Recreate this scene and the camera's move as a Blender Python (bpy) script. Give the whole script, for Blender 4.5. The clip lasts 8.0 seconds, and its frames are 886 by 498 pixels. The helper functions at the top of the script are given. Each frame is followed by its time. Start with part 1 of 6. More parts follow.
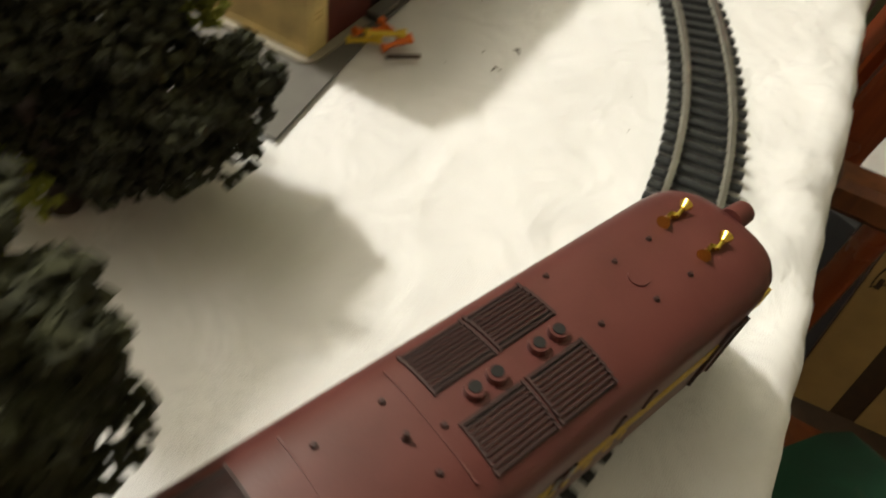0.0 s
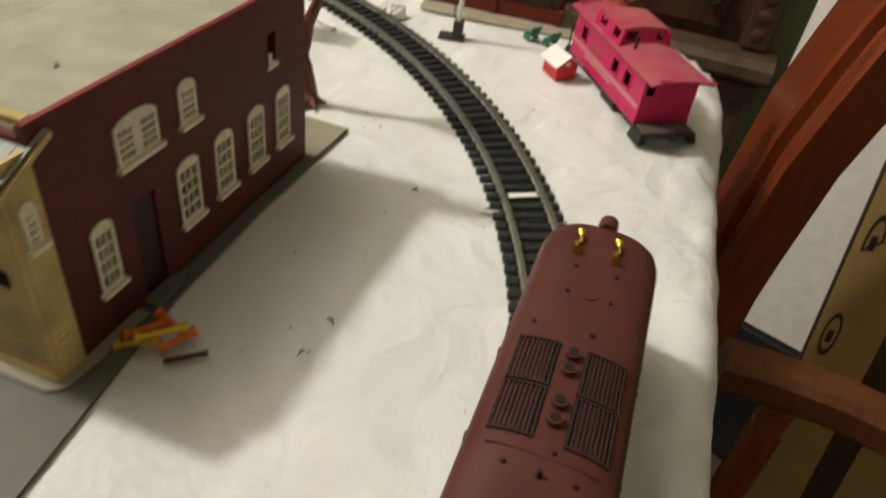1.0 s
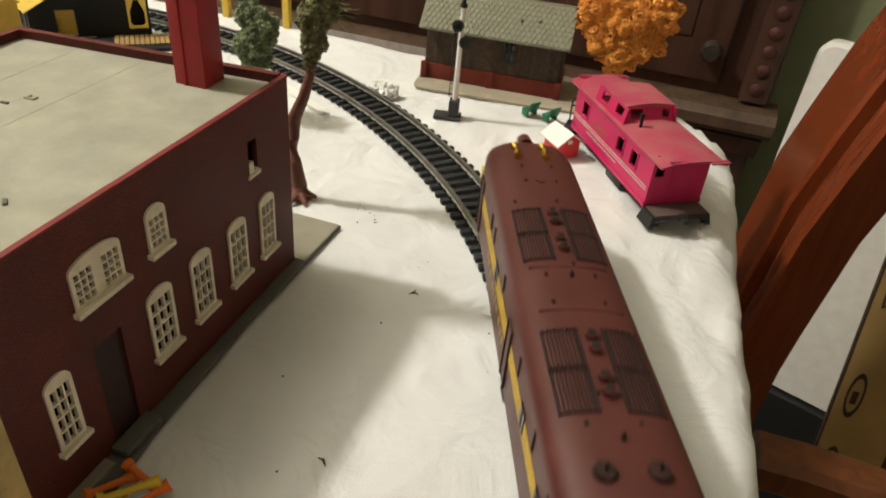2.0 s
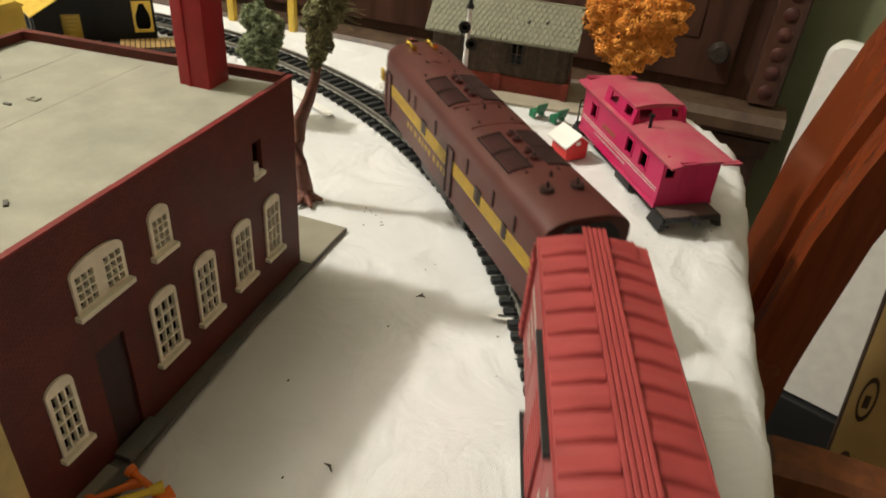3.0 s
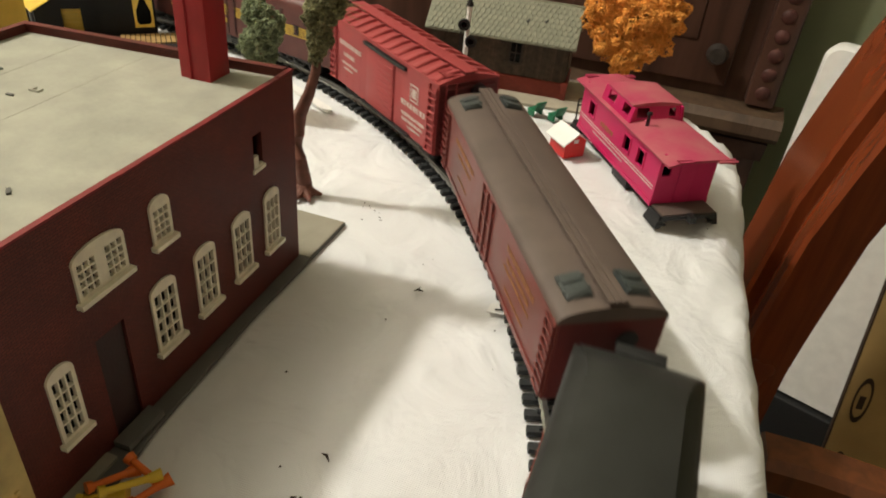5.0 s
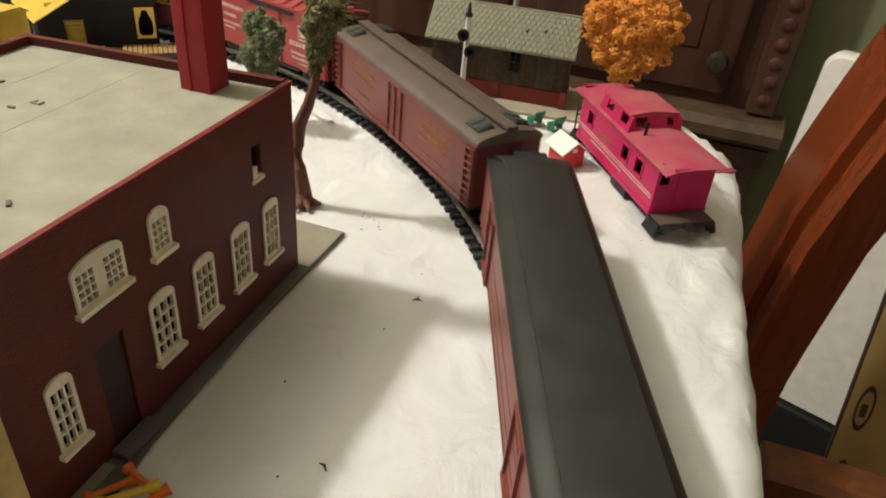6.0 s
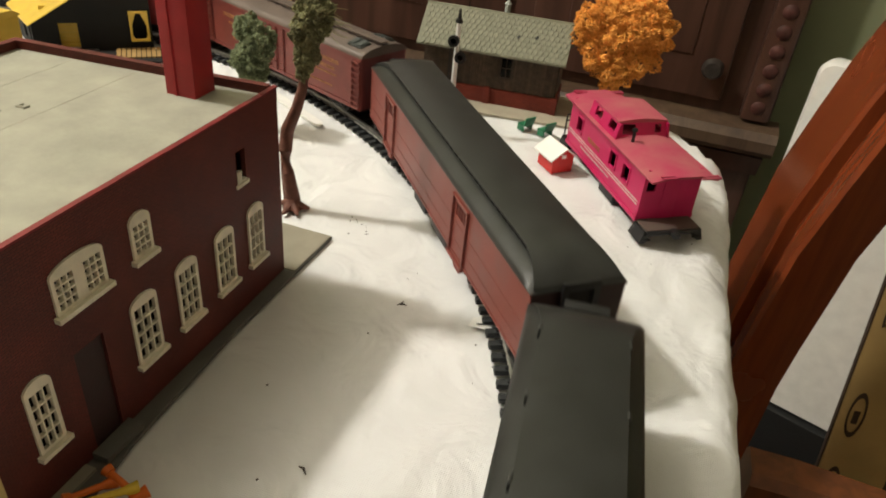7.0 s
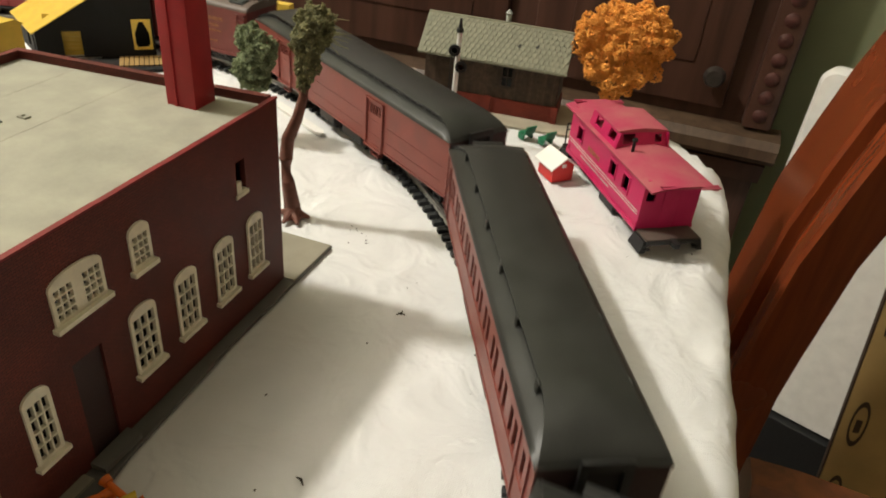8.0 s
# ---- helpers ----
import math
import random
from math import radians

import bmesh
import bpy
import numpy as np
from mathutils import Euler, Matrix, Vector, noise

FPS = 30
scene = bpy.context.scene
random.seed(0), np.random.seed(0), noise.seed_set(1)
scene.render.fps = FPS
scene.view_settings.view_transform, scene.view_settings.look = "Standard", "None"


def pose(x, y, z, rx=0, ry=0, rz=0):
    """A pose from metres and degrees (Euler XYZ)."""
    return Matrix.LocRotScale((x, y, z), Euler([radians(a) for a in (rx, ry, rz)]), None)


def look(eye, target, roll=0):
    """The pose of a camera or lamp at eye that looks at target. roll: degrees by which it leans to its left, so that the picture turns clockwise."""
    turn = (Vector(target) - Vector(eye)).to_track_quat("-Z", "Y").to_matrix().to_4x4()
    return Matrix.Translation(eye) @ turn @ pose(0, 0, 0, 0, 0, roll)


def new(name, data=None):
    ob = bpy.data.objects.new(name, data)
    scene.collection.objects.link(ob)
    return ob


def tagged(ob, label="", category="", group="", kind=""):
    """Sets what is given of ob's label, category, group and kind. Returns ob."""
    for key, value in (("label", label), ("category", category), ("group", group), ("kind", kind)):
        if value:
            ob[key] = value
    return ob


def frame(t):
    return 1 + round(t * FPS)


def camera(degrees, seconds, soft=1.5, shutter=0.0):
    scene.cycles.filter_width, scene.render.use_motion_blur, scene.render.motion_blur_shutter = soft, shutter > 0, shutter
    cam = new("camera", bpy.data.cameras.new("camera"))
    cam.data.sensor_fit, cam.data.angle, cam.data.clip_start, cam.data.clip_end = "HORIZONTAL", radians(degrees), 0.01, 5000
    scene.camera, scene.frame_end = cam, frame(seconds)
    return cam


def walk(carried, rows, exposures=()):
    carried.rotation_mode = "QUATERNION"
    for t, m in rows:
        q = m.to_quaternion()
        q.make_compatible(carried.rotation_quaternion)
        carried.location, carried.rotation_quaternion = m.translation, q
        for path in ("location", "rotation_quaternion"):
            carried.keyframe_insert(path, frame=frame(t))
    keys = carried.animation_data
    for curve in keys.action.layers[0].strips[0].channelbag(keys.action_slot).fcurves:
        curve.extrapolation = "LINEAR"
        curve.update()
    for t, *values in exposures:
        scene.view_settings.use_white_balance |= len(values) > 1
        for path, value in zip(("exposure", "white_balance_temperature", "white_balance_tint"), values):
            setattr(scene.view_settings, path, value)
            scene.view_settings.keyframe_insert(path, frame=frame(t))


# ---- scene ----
cam = camera(63.7, 8.0, soft=1.9, shutter=0.5)
EXPOSURES = [(0.0, 0.17), (0.25, 0.02), (0.5, -0.16), (1.0, -0.28), (1.5, -0.15), (3.0, -0.08), (4.5, -0.03), (8.0, -0.02)]
PATH = [
    (0, (0.139, -0.342, 0.167), (-0.313, 0.894, -1.339), 12.7),
    (0.5, (0.138, -0.292, 0.175), (-0.271, 1.082, -1.219), 10.5),
    (0.7, (0.14, -0.277, 0.181), (-0.279, 1.161, -1.145), 9.1),
    (1, (0.142, -0.257, 0.183), (-0.264, 1.258, -1.058), 8.4),
    (1.2, (0.142, -0.25, 0.182), (-0.268, 1.314, -0.996), 7.3),
    (1.5, (0.136, -0.234, 0.185), (-0.285, 1.344, -0.969), 6.3),
    (1.6, (0.133, -0.229, 0.188), (-0.299, 1.352, -0.959), 6.3),
    (3, (0.13, -0.222, 0.184), (-0.343, 1.365, -0.938), 5.2),
    (3.5, (0.13, -0.224, 0.184), (-0.347, 1.359, -0.942), 5.4),
    (4, (0.131, -0.224, 0.183), (-0.336, 1.363, -0.942), 5.8),
    (4.5, (0.131, -0.225, 0.183), (-0.332, 1.363, -0.942), 5.9),
    (6, (0.133, -0.225, 0.185), (-0.347, 1.372, -0.919), 5.5),
    (6.5, (0.136, -0.225, 0.186), (-0.347, 1.375, -0.913), 5.7),
    (7, (0.139, -0.224, 0.187), (-0.342, 1.379, -0.909), 5.9),
    (7.5, (0.139, -0.223, 0.188), (-0.346, 1.381, -0.905), 6.0),
    (8, (0.14, -0.223, 0.189), (-0.352, 1.385, -0.895), 5.9),
]
walk(cam, [(t, look(eye, target, roll)) for t, eye, target, roll in PATH], exposures=EXPOSURES)

# ---- light ----
world = bpy.data.worlds.new("room_dark")
world.use_nodes = True
world.node_tree.nodes["Background"].inputs[0].default_value = (1.0, 0.86, 0.66, 1)
world.node_tree.nodes["Background"].inputs[1].default_value = 0.02
scene.world = world


def lamp(name, at, power, size, colour):
    data = bpy.data.lights.new(name, "POINT")
    data.energy, data.shadow_soft_size, data.color = power, size, colour
    ob = new(name, data)
    ob.location = at
    return ob


lamp("ceiling_bulb", (-0.99, -0.14, 1.38), 86, 0.055, (1.0, 0.955, 0.86))


# ---- materials ----
def mat(name, colour, rough=0.6, metal=0.0, vary=0.25, scale=120.0, bump=0.15, fine=900.0, spec=0.4, tint=None, island=0.0, coords="Object"):
    """A surface with stains at one scale, grain at a finer one, and a fine relief."""
    m = bpy.data.materials.new(name)
    m.use_nodes = True
    n, l = m.node_tree.nodes, m.node_tree.links
    b = n["Principled BSDF"]
    b.inputs["Roughness"].default_value, b.inputs["Metallic"].default_value = rough, metal
    b.inputs["Specular IOR Level"].default_value = spec
    tc = n.new("ShaderNodeTexCoord")
    big, small = n.new("ShaderNodeTexNoise"), n.new("ShaderNodeTexNoise")
    big.inputs["Scale"].default_value, big.inputs["Detail"].default_value = scale, 5
    small.inputs["Scale"].default_value, small.inputs["Detail"].default_value = fine, 4
    l.new(tc.outputs[coords], big.inputs["Vector"]), l.new(tc.outputs[coords], small.inputs["Vector"])
    ramp = n.new("ShaderNodeValToRGB")
    c2 = tint or tuple(min(1, c * (1 + vary)) for c in colour)
    ramp.color_ramp.elements[0].position, ramp.color_ramp.elements[1].position = 0.3, 0.72
    ramp.color_ramp.elements[0].color = (*[c * (1 - vary) for c in colour], 1)
    ramp.color_ramp.elements[1].color = (*c2, 1)
    l.new(big.outputs["Fac"], ramp.inputs["Fac"])
    mix = n.new("ShaderNodeMix")
    mix.data_type, mix.blend_type = "RGBA", "MULTIPLY"
    mix.inputs["Factor"].default_value = 0.5 * vary
    l.new(ramp.outputs["Color"], mix.inputs["A"]), l.new(small.outputs["Fac"], mix.inputs["B"])
    last = mix.outputs["Result"]
    if island:
        geo, hsv = n.new("ShaderNodeNewGeometry"), n.new("ShaderNodeHueSaturation")
        info = n.new("ShaderNodeObjectInfo")
        add = n.new("ShaderNodeMath")
        add.operation = "ADD"
        l.new(geo.outputs["Random Per Island"], add.inputs[0]), l.new(info.outputs["Random"], add.inputs[1])
        rng = n.new("ShaderNodeMapRange")
        rng.inputs["From Max"].default_value = 2.0
        rng.inputs["To Min"].default_value, rng.inputs["To Max"].default_value = 1 - island, 1 + island
        l.new(add.outputs[0], rng.inputs["Value"]), l.new(rng.outputs["Result"], hsv.inputs["Value"])
        l.new(last, hsv.inputs["Color"])
        last = hsv.outputs["Color"]
    l.new(last, b.inputs["Base Color"])
    rr = n.new("ShaderNodeMapRange")
    rr.inputs["To Min"].default_value, rr.inputs["To Max"].default_value = max(0.02, rough - 0.12), min(1, rough + 0.12)
    l.new(big.outputs["Fac"], rr.inputs["Value"]), l.new(rr.outputs["Result"], b.inputs["Roughness"])
    if bump:
        bp = n.new("ShaderNodeBump")
        bp.inputs["Strength"].default_value, bp.inputs["Distance"].default_value = bump, 0.0006
        l.new(small.outputs["Fac"], bp.inputs["Height"]), l.new(bp.outputs["Normal"], b.inputs["Normal"])
    return m


def brick_mat(name, brick, mortar, size=2.2):
    """Moulded plastic brickwork: fine courses in relief. size: a course in millimetres for a pair."""
    m = mat(name, brick, rough=0.55, vary=0.22, scale=60, bump=0.0)
    n, l = m.node_tree.nodes, m.node_tree.links
    b = n["Principled BSDF"]
    tc, sep, com, tex = n.new("ShaderNodeTexCoord"), n.new("ShaderNodeSeparateXYZ"), n.new("ShaderNodeCombineXYZ"), n.new("ShaderNodeTexBrick")
    add = n.new("ShaderNodeMath")
    l.new(tc.outputs["Object"], sep.inputs[0])
    l.new(sep.outputs["X"], add.inputs[0]), l.new(sep.outputs["Y"], add.inputs[1])
    l.new(add.outputs[0], com.inputs["X"]), l.new(sep.outputs["Z"], com.inputs["Y"])
    l.new(com.outputs[0], tex.inputs["Vector"])
    tex.inputs["Scale"].default_value = 1000 / size
    tex.inputs["Mortar Size"].default_value = 0.05
    tex.inputs["Brick Width"].default_value, tex.inputs["Row Height"].default_value = 1.0, 0.4
    tex.inputs["Color1"].default_value, tex.inputs["Color2"].default_value = (1, 1, 1, 1), (0.8, 0.8, 0.8, 1)
    tex.inputs["Mortar"].default_value = (*[k / max(0.01, c) for k, c in zip(mortar, brick)], 1)
    old = b.inputs["Base Color"].links[0].from_socket
    mx = n.new("ShaderNodeMix")
    mx.data_type, mx.blend_type = "RGBA", "MULTIPLY"
    mx.inputs["Factor"].default_value = 1.0
    l.new(old, mx.inputs["A"]), l.new(tex.outputs["Color"], mx.inputs["B"]), l.new(mx.outputs["Result"], b.inputs["Base Color"])
    bp = n.new("ShaderNodeBump")
    bp.inputs["Strength"].default_value, bp.inputs["Distance"].default_value, bp.invert = 0.9, 0.0005, True
    b.inputs["Specular IOR Level"].default_value = 0.25
    l.new(tex.outputs["Fac"], bp.inputs["Height"]), l.new(bp.outputs["Normal"], b.inputs["Normal"])
    return m


def cloth_mat():
    m = mat("white_cloth", (0.735, 0.74, 0.735), rough=0.85, vary=0.05, scale=18, bump=0.0, spec=0.25)
    n, l = m.node_tree.nodes, m.node_tree.links
    b = n["Principled BSDF"]
    tc = n.new("ShaderNodeTexCoord")
    waves = []
    for axis in ("X", "Y"):
        w = n.new("ShaderNodeTexWave")
        w.bands_direction = axis
        w.inputs["Scale"].default_value, w.inputs["Distortion"].default_value = 430, 2.0
        l.new(tc.outputs["Object"], w.inputs["Vector"])
        waves.append(w)
    add = n.new("ShaderNodeMath")
    l.new(waves[0].outputs["Fac"], add.inputs[0]), l.new(waves[1].outputs["Fac"], add.inputs[1])
    crease = n.new("ShaderNodeTexNoise")
    crease.inputs["Scale"].default_value, crease.inputs["Detail"].default_value, crease.inputs["Distortion"].default_value = 28, 4, 0.6
    l.new(tc.outputs["Object"], crease.inputs["Vector"])
    b1, b2 = n.new("ShaderNodeBump"), n.new("ShaderNodeBump")
    b1.inputs["Strength"].default_value, b1.inputs["Distance"].default_value = 0.35, 0.0002
    b2.inputs["Strength"].default_value, b2.inputs["Distance"].default_value = 0.55, 0.010
    l.new(add.outputs[0], b1.inputs["Height"]), l.new(crease.outputs["Fac"], b2.inputs["Height"])
    l.new(b2.outputs["Normal"], b1.inputs["Normal"]), l.new(b1.outputs["Normal"], b.inputs["Normal"])
    return m


def wood_mat(name, dark, light, scale=30, rough=0.3):
    m = mat(name, dark, rough=rough, vary=0.3, scale=8, bump=0.1, fine=300, spec=0.5)
    n, l = m.node_tree.nodes, m.node_tree.links
    b = n["Principled BSDF"]
    tc, mp, w, r = n.new("ShaderNodeTexCoord"), n.new("ShaderNodeMapping"), n.new("ShaderNodeTexNoise"), n.new("ShaderNodeValToRGB")
    mp.inputs["Scale"].default_value = (1, 1, 0.07)
    w.inputs["Scale"].default_value, w.inputs["Detail"].default_value, w.inputs["Distortion"].default_value = scale * 3, 6, 0.8
    l.new(tc.outputs["Object"], mp.inputs[0]), l.new(mp.outputs[0], w.inputs["Vector"]), l.new(w.outputs["Fac"], r.inputs["Fac"])
    r.color_ramp.elements[0].position, r.color_ramp.elements[1].position = 0.3, 0.7
    r.color_ramp.elements[0].color, r.color_ramp.elements[1].color = (*dark, 1), (*light, 1)
    l.new(r.outputs["Color"], b.inputs["Base Color"])
    return m


M_CLOTH = cloth_mat()
M_LOCO = mat("oxide_brown_paint", (0.090, 0.025, 0.021), rough=0.42, vary=0.16, scale=70, bump=0.06, fine=1500)
M_LOCO_DARK = mat("dark_brown_grille", (0.035, 0.014, 0.012), rough=0.6, vary=0.2, scale=300)
M_YELLOW = mat("gold_stripe_paint", (0.50, 0.34, 0.04), rough=0.5, vary=0.25, scale=400, bump=0.02)
M_BRASS = mat("polished_brass", (0.75, 0.52, 0.10), rough=0.25, metal=1.0, vary=0.1, bump=0)
M_BLACK = mat("black_plastic", (0.016, 0.016, 0.016), rough=0.5, vary=0.3, scale=300, bump=0.1)
M_GREYTRUCK = mat("grey_black_plastic", (0.05, 0.05, 0.047), rough=0.55, vary=0.3, scale=400, bump=0.1)
M_STEEL = mat("nickel_silver_rail", (0.36, 0.35, 0.32), rough=0.34, metal=0.85, vary=0.15, scale=200, bump=0.05)
M_TIE = mat("black_tie_plastic", (0.02, 0.022, 0.022), rough=0.6, vary=0.3, scale=500, bump=0.2, fine=2500, island=0.12)
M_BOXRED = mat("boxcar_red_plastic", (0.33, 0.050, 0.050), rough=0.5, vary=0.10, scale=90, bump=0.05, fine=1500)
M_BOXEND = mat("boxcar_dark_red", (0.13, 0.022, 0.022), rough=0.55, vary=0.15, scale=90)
M_WHITEINK = mat("faded_white_ink", (0.58, 0.50, 0.45), rough=0.6, vary=0.3, scale=700, bump=0)
M_GOLDINK = mat("faded_gold_ink", (0.33, 0.15, 0.055), rough=0.6, vary=0.3, scale=700, bump=0)
M_REEF = mat("reefer_oxide_plastic", (0.165, 0.036, 0.028), rough=0.38, vary=0.15, scale=80, bump=0.05, fine=1400)
M_REEFROOF = mat("reefer_brown_grey_roof", (0.115, 0.085, 0.070), rough=0.5, vary=0.15, scale=90, bump=0.08, fine=1400)
M_HATCH = mat("grey_green_hatch", (0.05, 0.058, 0.055), rough=0.45, vary=0.25, scale=300)
M_PASS = mat("passenger_oxide_red", (0.20, 0.048, 0.036), rough=0.42, vary=0.14, scale=80, bump=0.05, fine=1400)
M_PASSROOF = mat("passenger_black_roof", (0.028, 0.029, 0.0265), rough=0.40, vary=0.22, scale=80, bump=0.10, fine=900)
M_CAB = mat("faded_pink_red_plastic", (0.53, 0.012, 0.100), rough=0.42, vary=0.10, scale=90, bump=0.05, fine=1300, tint=(0.55, 0.018, 0.112))
M_CABROOF = mat("dusty_pink_red_plastic", (0.50, 0.022, 0.104), rough=0.6, vary=0.18, scale=48, bump=0.1, fine=1300, tint=(0.44, 0.150, 0.145))
M_BRICK = brick_mat("dark_brown_brick", (0.150, 0.032, 0.023), (0.065, 0.016, 0.012))
M_COPING = mat("red_coping", (0.20, 0.015, 0.015), rough=0.5, vary=0.2, scale=200)
M_FLATROOF = mat("tan_grey_roof_card", (0.345, 0.338, 0.268), rough=0.75, vary=0.15, scale=70, bump=0.25, fine=500)
M_ROOFLINE = mat("roof_seam", (0.315, 0.300, 0.225), rough=0.8, vary=0.1)
M_CREAM = mat("cream_window_plastic", (0.78, 0.73, 0.57), rough=0.5, vary=0.12, scale=200, bump=0.04)
M_FRONT = mat("stained_cream_wall", (0.56, 0.43, 0.17), rough=0.6, vary=0.28, scale=70, bump=0.1, fine=900)
M_CHIMNEY = mat("bright_red_plastic", (0.34, 0.018, 0.024), rough=0.45, vary=0.12, scale=150, bump=0.05)
M_SLAB = mat("grey_slab_plastic", (0.13, 0.125, 0.11), rough=0.55, vary=0.18, scale=50, bump=0.1)
M_SLABTAN = mat("tan_grey_base", (0.30, 0.275, 0.21), rough=0.6, vary=0.15, scale=60, bump=0.1)
M_SLATE = mat("pale_slate", (0.34, 0.37, 0.34), rough=0.6, vary=0.2, scale=200, island=0.15)
M_GLASS = mat("dark_window_glass", (0.008, 0.008, 0.008), rough=0.12, vary=0.1, bump=0)
# Near-black; paints shade on grille beds, pipe mouths and inside the house.
M_DARK = mat("near_black_fill", (0.010, 0.009, 0.008), rough=0.8, vary=0.2, bump=0)
M_DOOR = mat("dark_door", (0.035, 0.014, 0.012), rough=0.55, vary=0.25, scale=150)
M_SHINGLE = mat("grey_green_shingle", (0.235, 0.235, 0.165), rough=0.7, vary=0.18, scale=300, bump=0.2, island=0.16)
M_PLANK = mat("dark_brown_plank", (0.074, 0.049, 0.032), rough=0.75, vary=0.4, scale=260, bump=0.4, island=0.45)
M_FOUND = brick_mat("orange_red_brick", (0.26, 0.045, 0.026), (0.15, 0.03, 0.02))
M_PLATFORM = mat("tan_platform", (0.38, 0.34, 0.255), rough=0.65, vary=0.15, scale=60, bump=0.1)
M_GREEN = mat("green_bench_plastic", (0.016, 0.15, 0.068), rough=0.4, vary=0.15, scale=200, bump=0.03)
M_SHEDRED = mat("bright_red_orange_plastic", (0.62, 0.028, 0.024), rough=0.4, vary=0.08, scale=200, bump=0.03)
M_WHITEP = mat("white_plastic", (0.84, 0.83, 0.79), rough=0.4, vary=0.06, scale=60, bump=0.02)
M_SIGBASE = mat("dark_grey_plastic", (0.045, 0.045, 0.045), rough=0.45, vary=0.2, scale=200)
M_ORANGEF = mat("orange_foam_foliage", (0.92, 0.385, 0.075), rough=0.9, vary=0.22, scale=220, bump=0.3, fine=2500, island=0.12)
M_LICHEN = mat("grey_green_lichen", (0.26, 0.255, 0.125), rough=0.9, vary=0.35, scale=250, bump=0.3, island=0.4)
M_LICHEN2 = mat("blue_green_lichen", (0.215, 0.255, 0.14), rough=0.9, vary=0.35, scale=250, bump=0.3, island=0.4)
# Tint kept low: the shade over the near trees is put into this green.
M_DARKLEAF = mat("shaded_dark_green_foliage", (0.028, 0.030, 0.010), rough=0.85, vary=0.45, scale=200, bump=0.3, island=0.5, tint=(0.036, 0.038, 0.012))
# Lighter leaf colour that paints the lit patches of the dark crowns.
M_LIMELEAF = mat("lit_yellow_green_foliage", (0.22, 0.24, 0.03), rough=0.85, vary=0.35, scale=200, bump=0.3, island=0.4)
M_BARK = mat("red_brown_trunk", (0.165, 0.062, 0.040), rough=0.6, vary=0.3, scale=260, bump=0.3)
M_BARKDARK = mat("dark_trunk", (0.05, 0.035, 0.025), rough=0.7, vary=0.3, scale=260, bump=0.3)
M_TOYO = mat("orange_plastic", (0.72, 0.16, 0.018), rough=0.4, vary=0.08, bump=0.02)
M_TOYY = mat("yellow_plastic", (0.66, 0.46, 0.035), rough=0.4, vary=0.08, bump=0.02)
M_BARNY = mat("bright_yellow_plastic", (0.72, 0.50, 0.075), rough=0.42, vary=0.10, scale=120, bump=0.03)
M_BARNB = mat("black_barn_wall", (0.006, 0.0055, 0.005), rough=0.8, vary=0.3, scale=200)
M_ARM = wood_mat("dark_brown_bent_wood", (0.060, 0.018, 0.007), (0.15, 0.048, 0.016), 30, 0.35)
M_CHAIR = wood_mat("polished_red_brown_wood", (0.150, 0.031, 0.010), (0.22, 0.048, 0.013), 40, 0.24)
M_DRESSER = wood_mat("dark_carved_wood", (0.050, 0.022, 0.015), (0.105, 0.050, 0.034), 14, 0.36)
M_LEDGE = wood_mat("worn_brown_wood", (0.055, 0.032, 0.020), (0.115, 0.073, 0.044), 20, 0.5)
M_BEAD = mat("red_brown_carving", (0.080, 0.026, 0.020), rough=0.5, vary=0.4, scale=80)
M_KNOB = mat("dull_metal_knob", (0.09, 0.075, 0.065), rough=0.35, metal=0.6, vary=0.2)
M_GREENWALL = mat("olive_green_wall", (0.23, 0.25, 0.145), rough=0.8, vary=0.08, scale=6, bump=0.05, fine=250)
M_ROOM = mat("warm_plaster", (0.55, 0.50, 0.40), rough=0.85, vary=0.06, scale=4, bump=0.05, fine=200)
M_CEIL = mat("white_ceiling", (0.75, 0.72, 0.65), rough=0.9, vary=0.04, scale=4, bump=0.05, fine=200)
M_FLOOR = wood_mat("dark_floor_board", (0.05, 0.032, 0.02), (0.10, 0.06, 0.035), 6, 0.45)
M_CARTON = mat("tan_cardboard", (0.46, 0.31, 0.12), rough=0.7, vary=0.12, scale=20, bump=0.08, fine=300)
M_CARTONDARK = mat("dark_print_and_strips", (0.06, 0.035, 0.02), rough=0.7, vary=0.2, scale=60, bump=0)
M_GREENCLOTH = mat("dark_green_fabric", (0.010, 0.055, 0.030), rough=0.9, vary=0.3, scale=30, bump=0.4, fine=900)
M_SPECK = mat("dark_crumb", (0.05, 0.04, 0.03), rough=0.8)
M_PAPER = mat("white_paper", (0.82, 0.81, 0.78), rough=0.7, vary=0.03, scale=80, bump=0.02)
M_PLANKY = mat("pale_yellow_plank", (0.36, 0.23, 0.085), rough=0.6, vary=0.2, scale=200, island=0.2)


# ---- mesh helpers ----
def quadbox(bm, x0, x1, y0, y1, z0, z1, bevel=0.0, m=None):
    """A box between the given bounds, with its edges rounded by bevel."""
    v = [bm.verts.new((x, y, z)) for x in (x0, x1) for y in (y0, y1) for z in (z0, z1)]
    f = [bm.faces.new([v[i] for i in k]) for k in ((0, 1, 3, 2), (4, 6, 7, 5), (0, 4, 5, 1), (2, 3, 7, 6), (0, 2, 6, 4), (1, 5, 7, 3))]
    if bevel:
        edges = list({e for q in f for e in q.edges})
        made = bmesh.ops.bevel(bm, geom=edges, offset=bevel, segments=2, profile=0.6, affect="EDGES")
        v = list({w for q in made["faces"] for w in q.verts})
    if m is not None:
        bmesh.ops.transform(bm, matrix=m, verts=v)
    return v


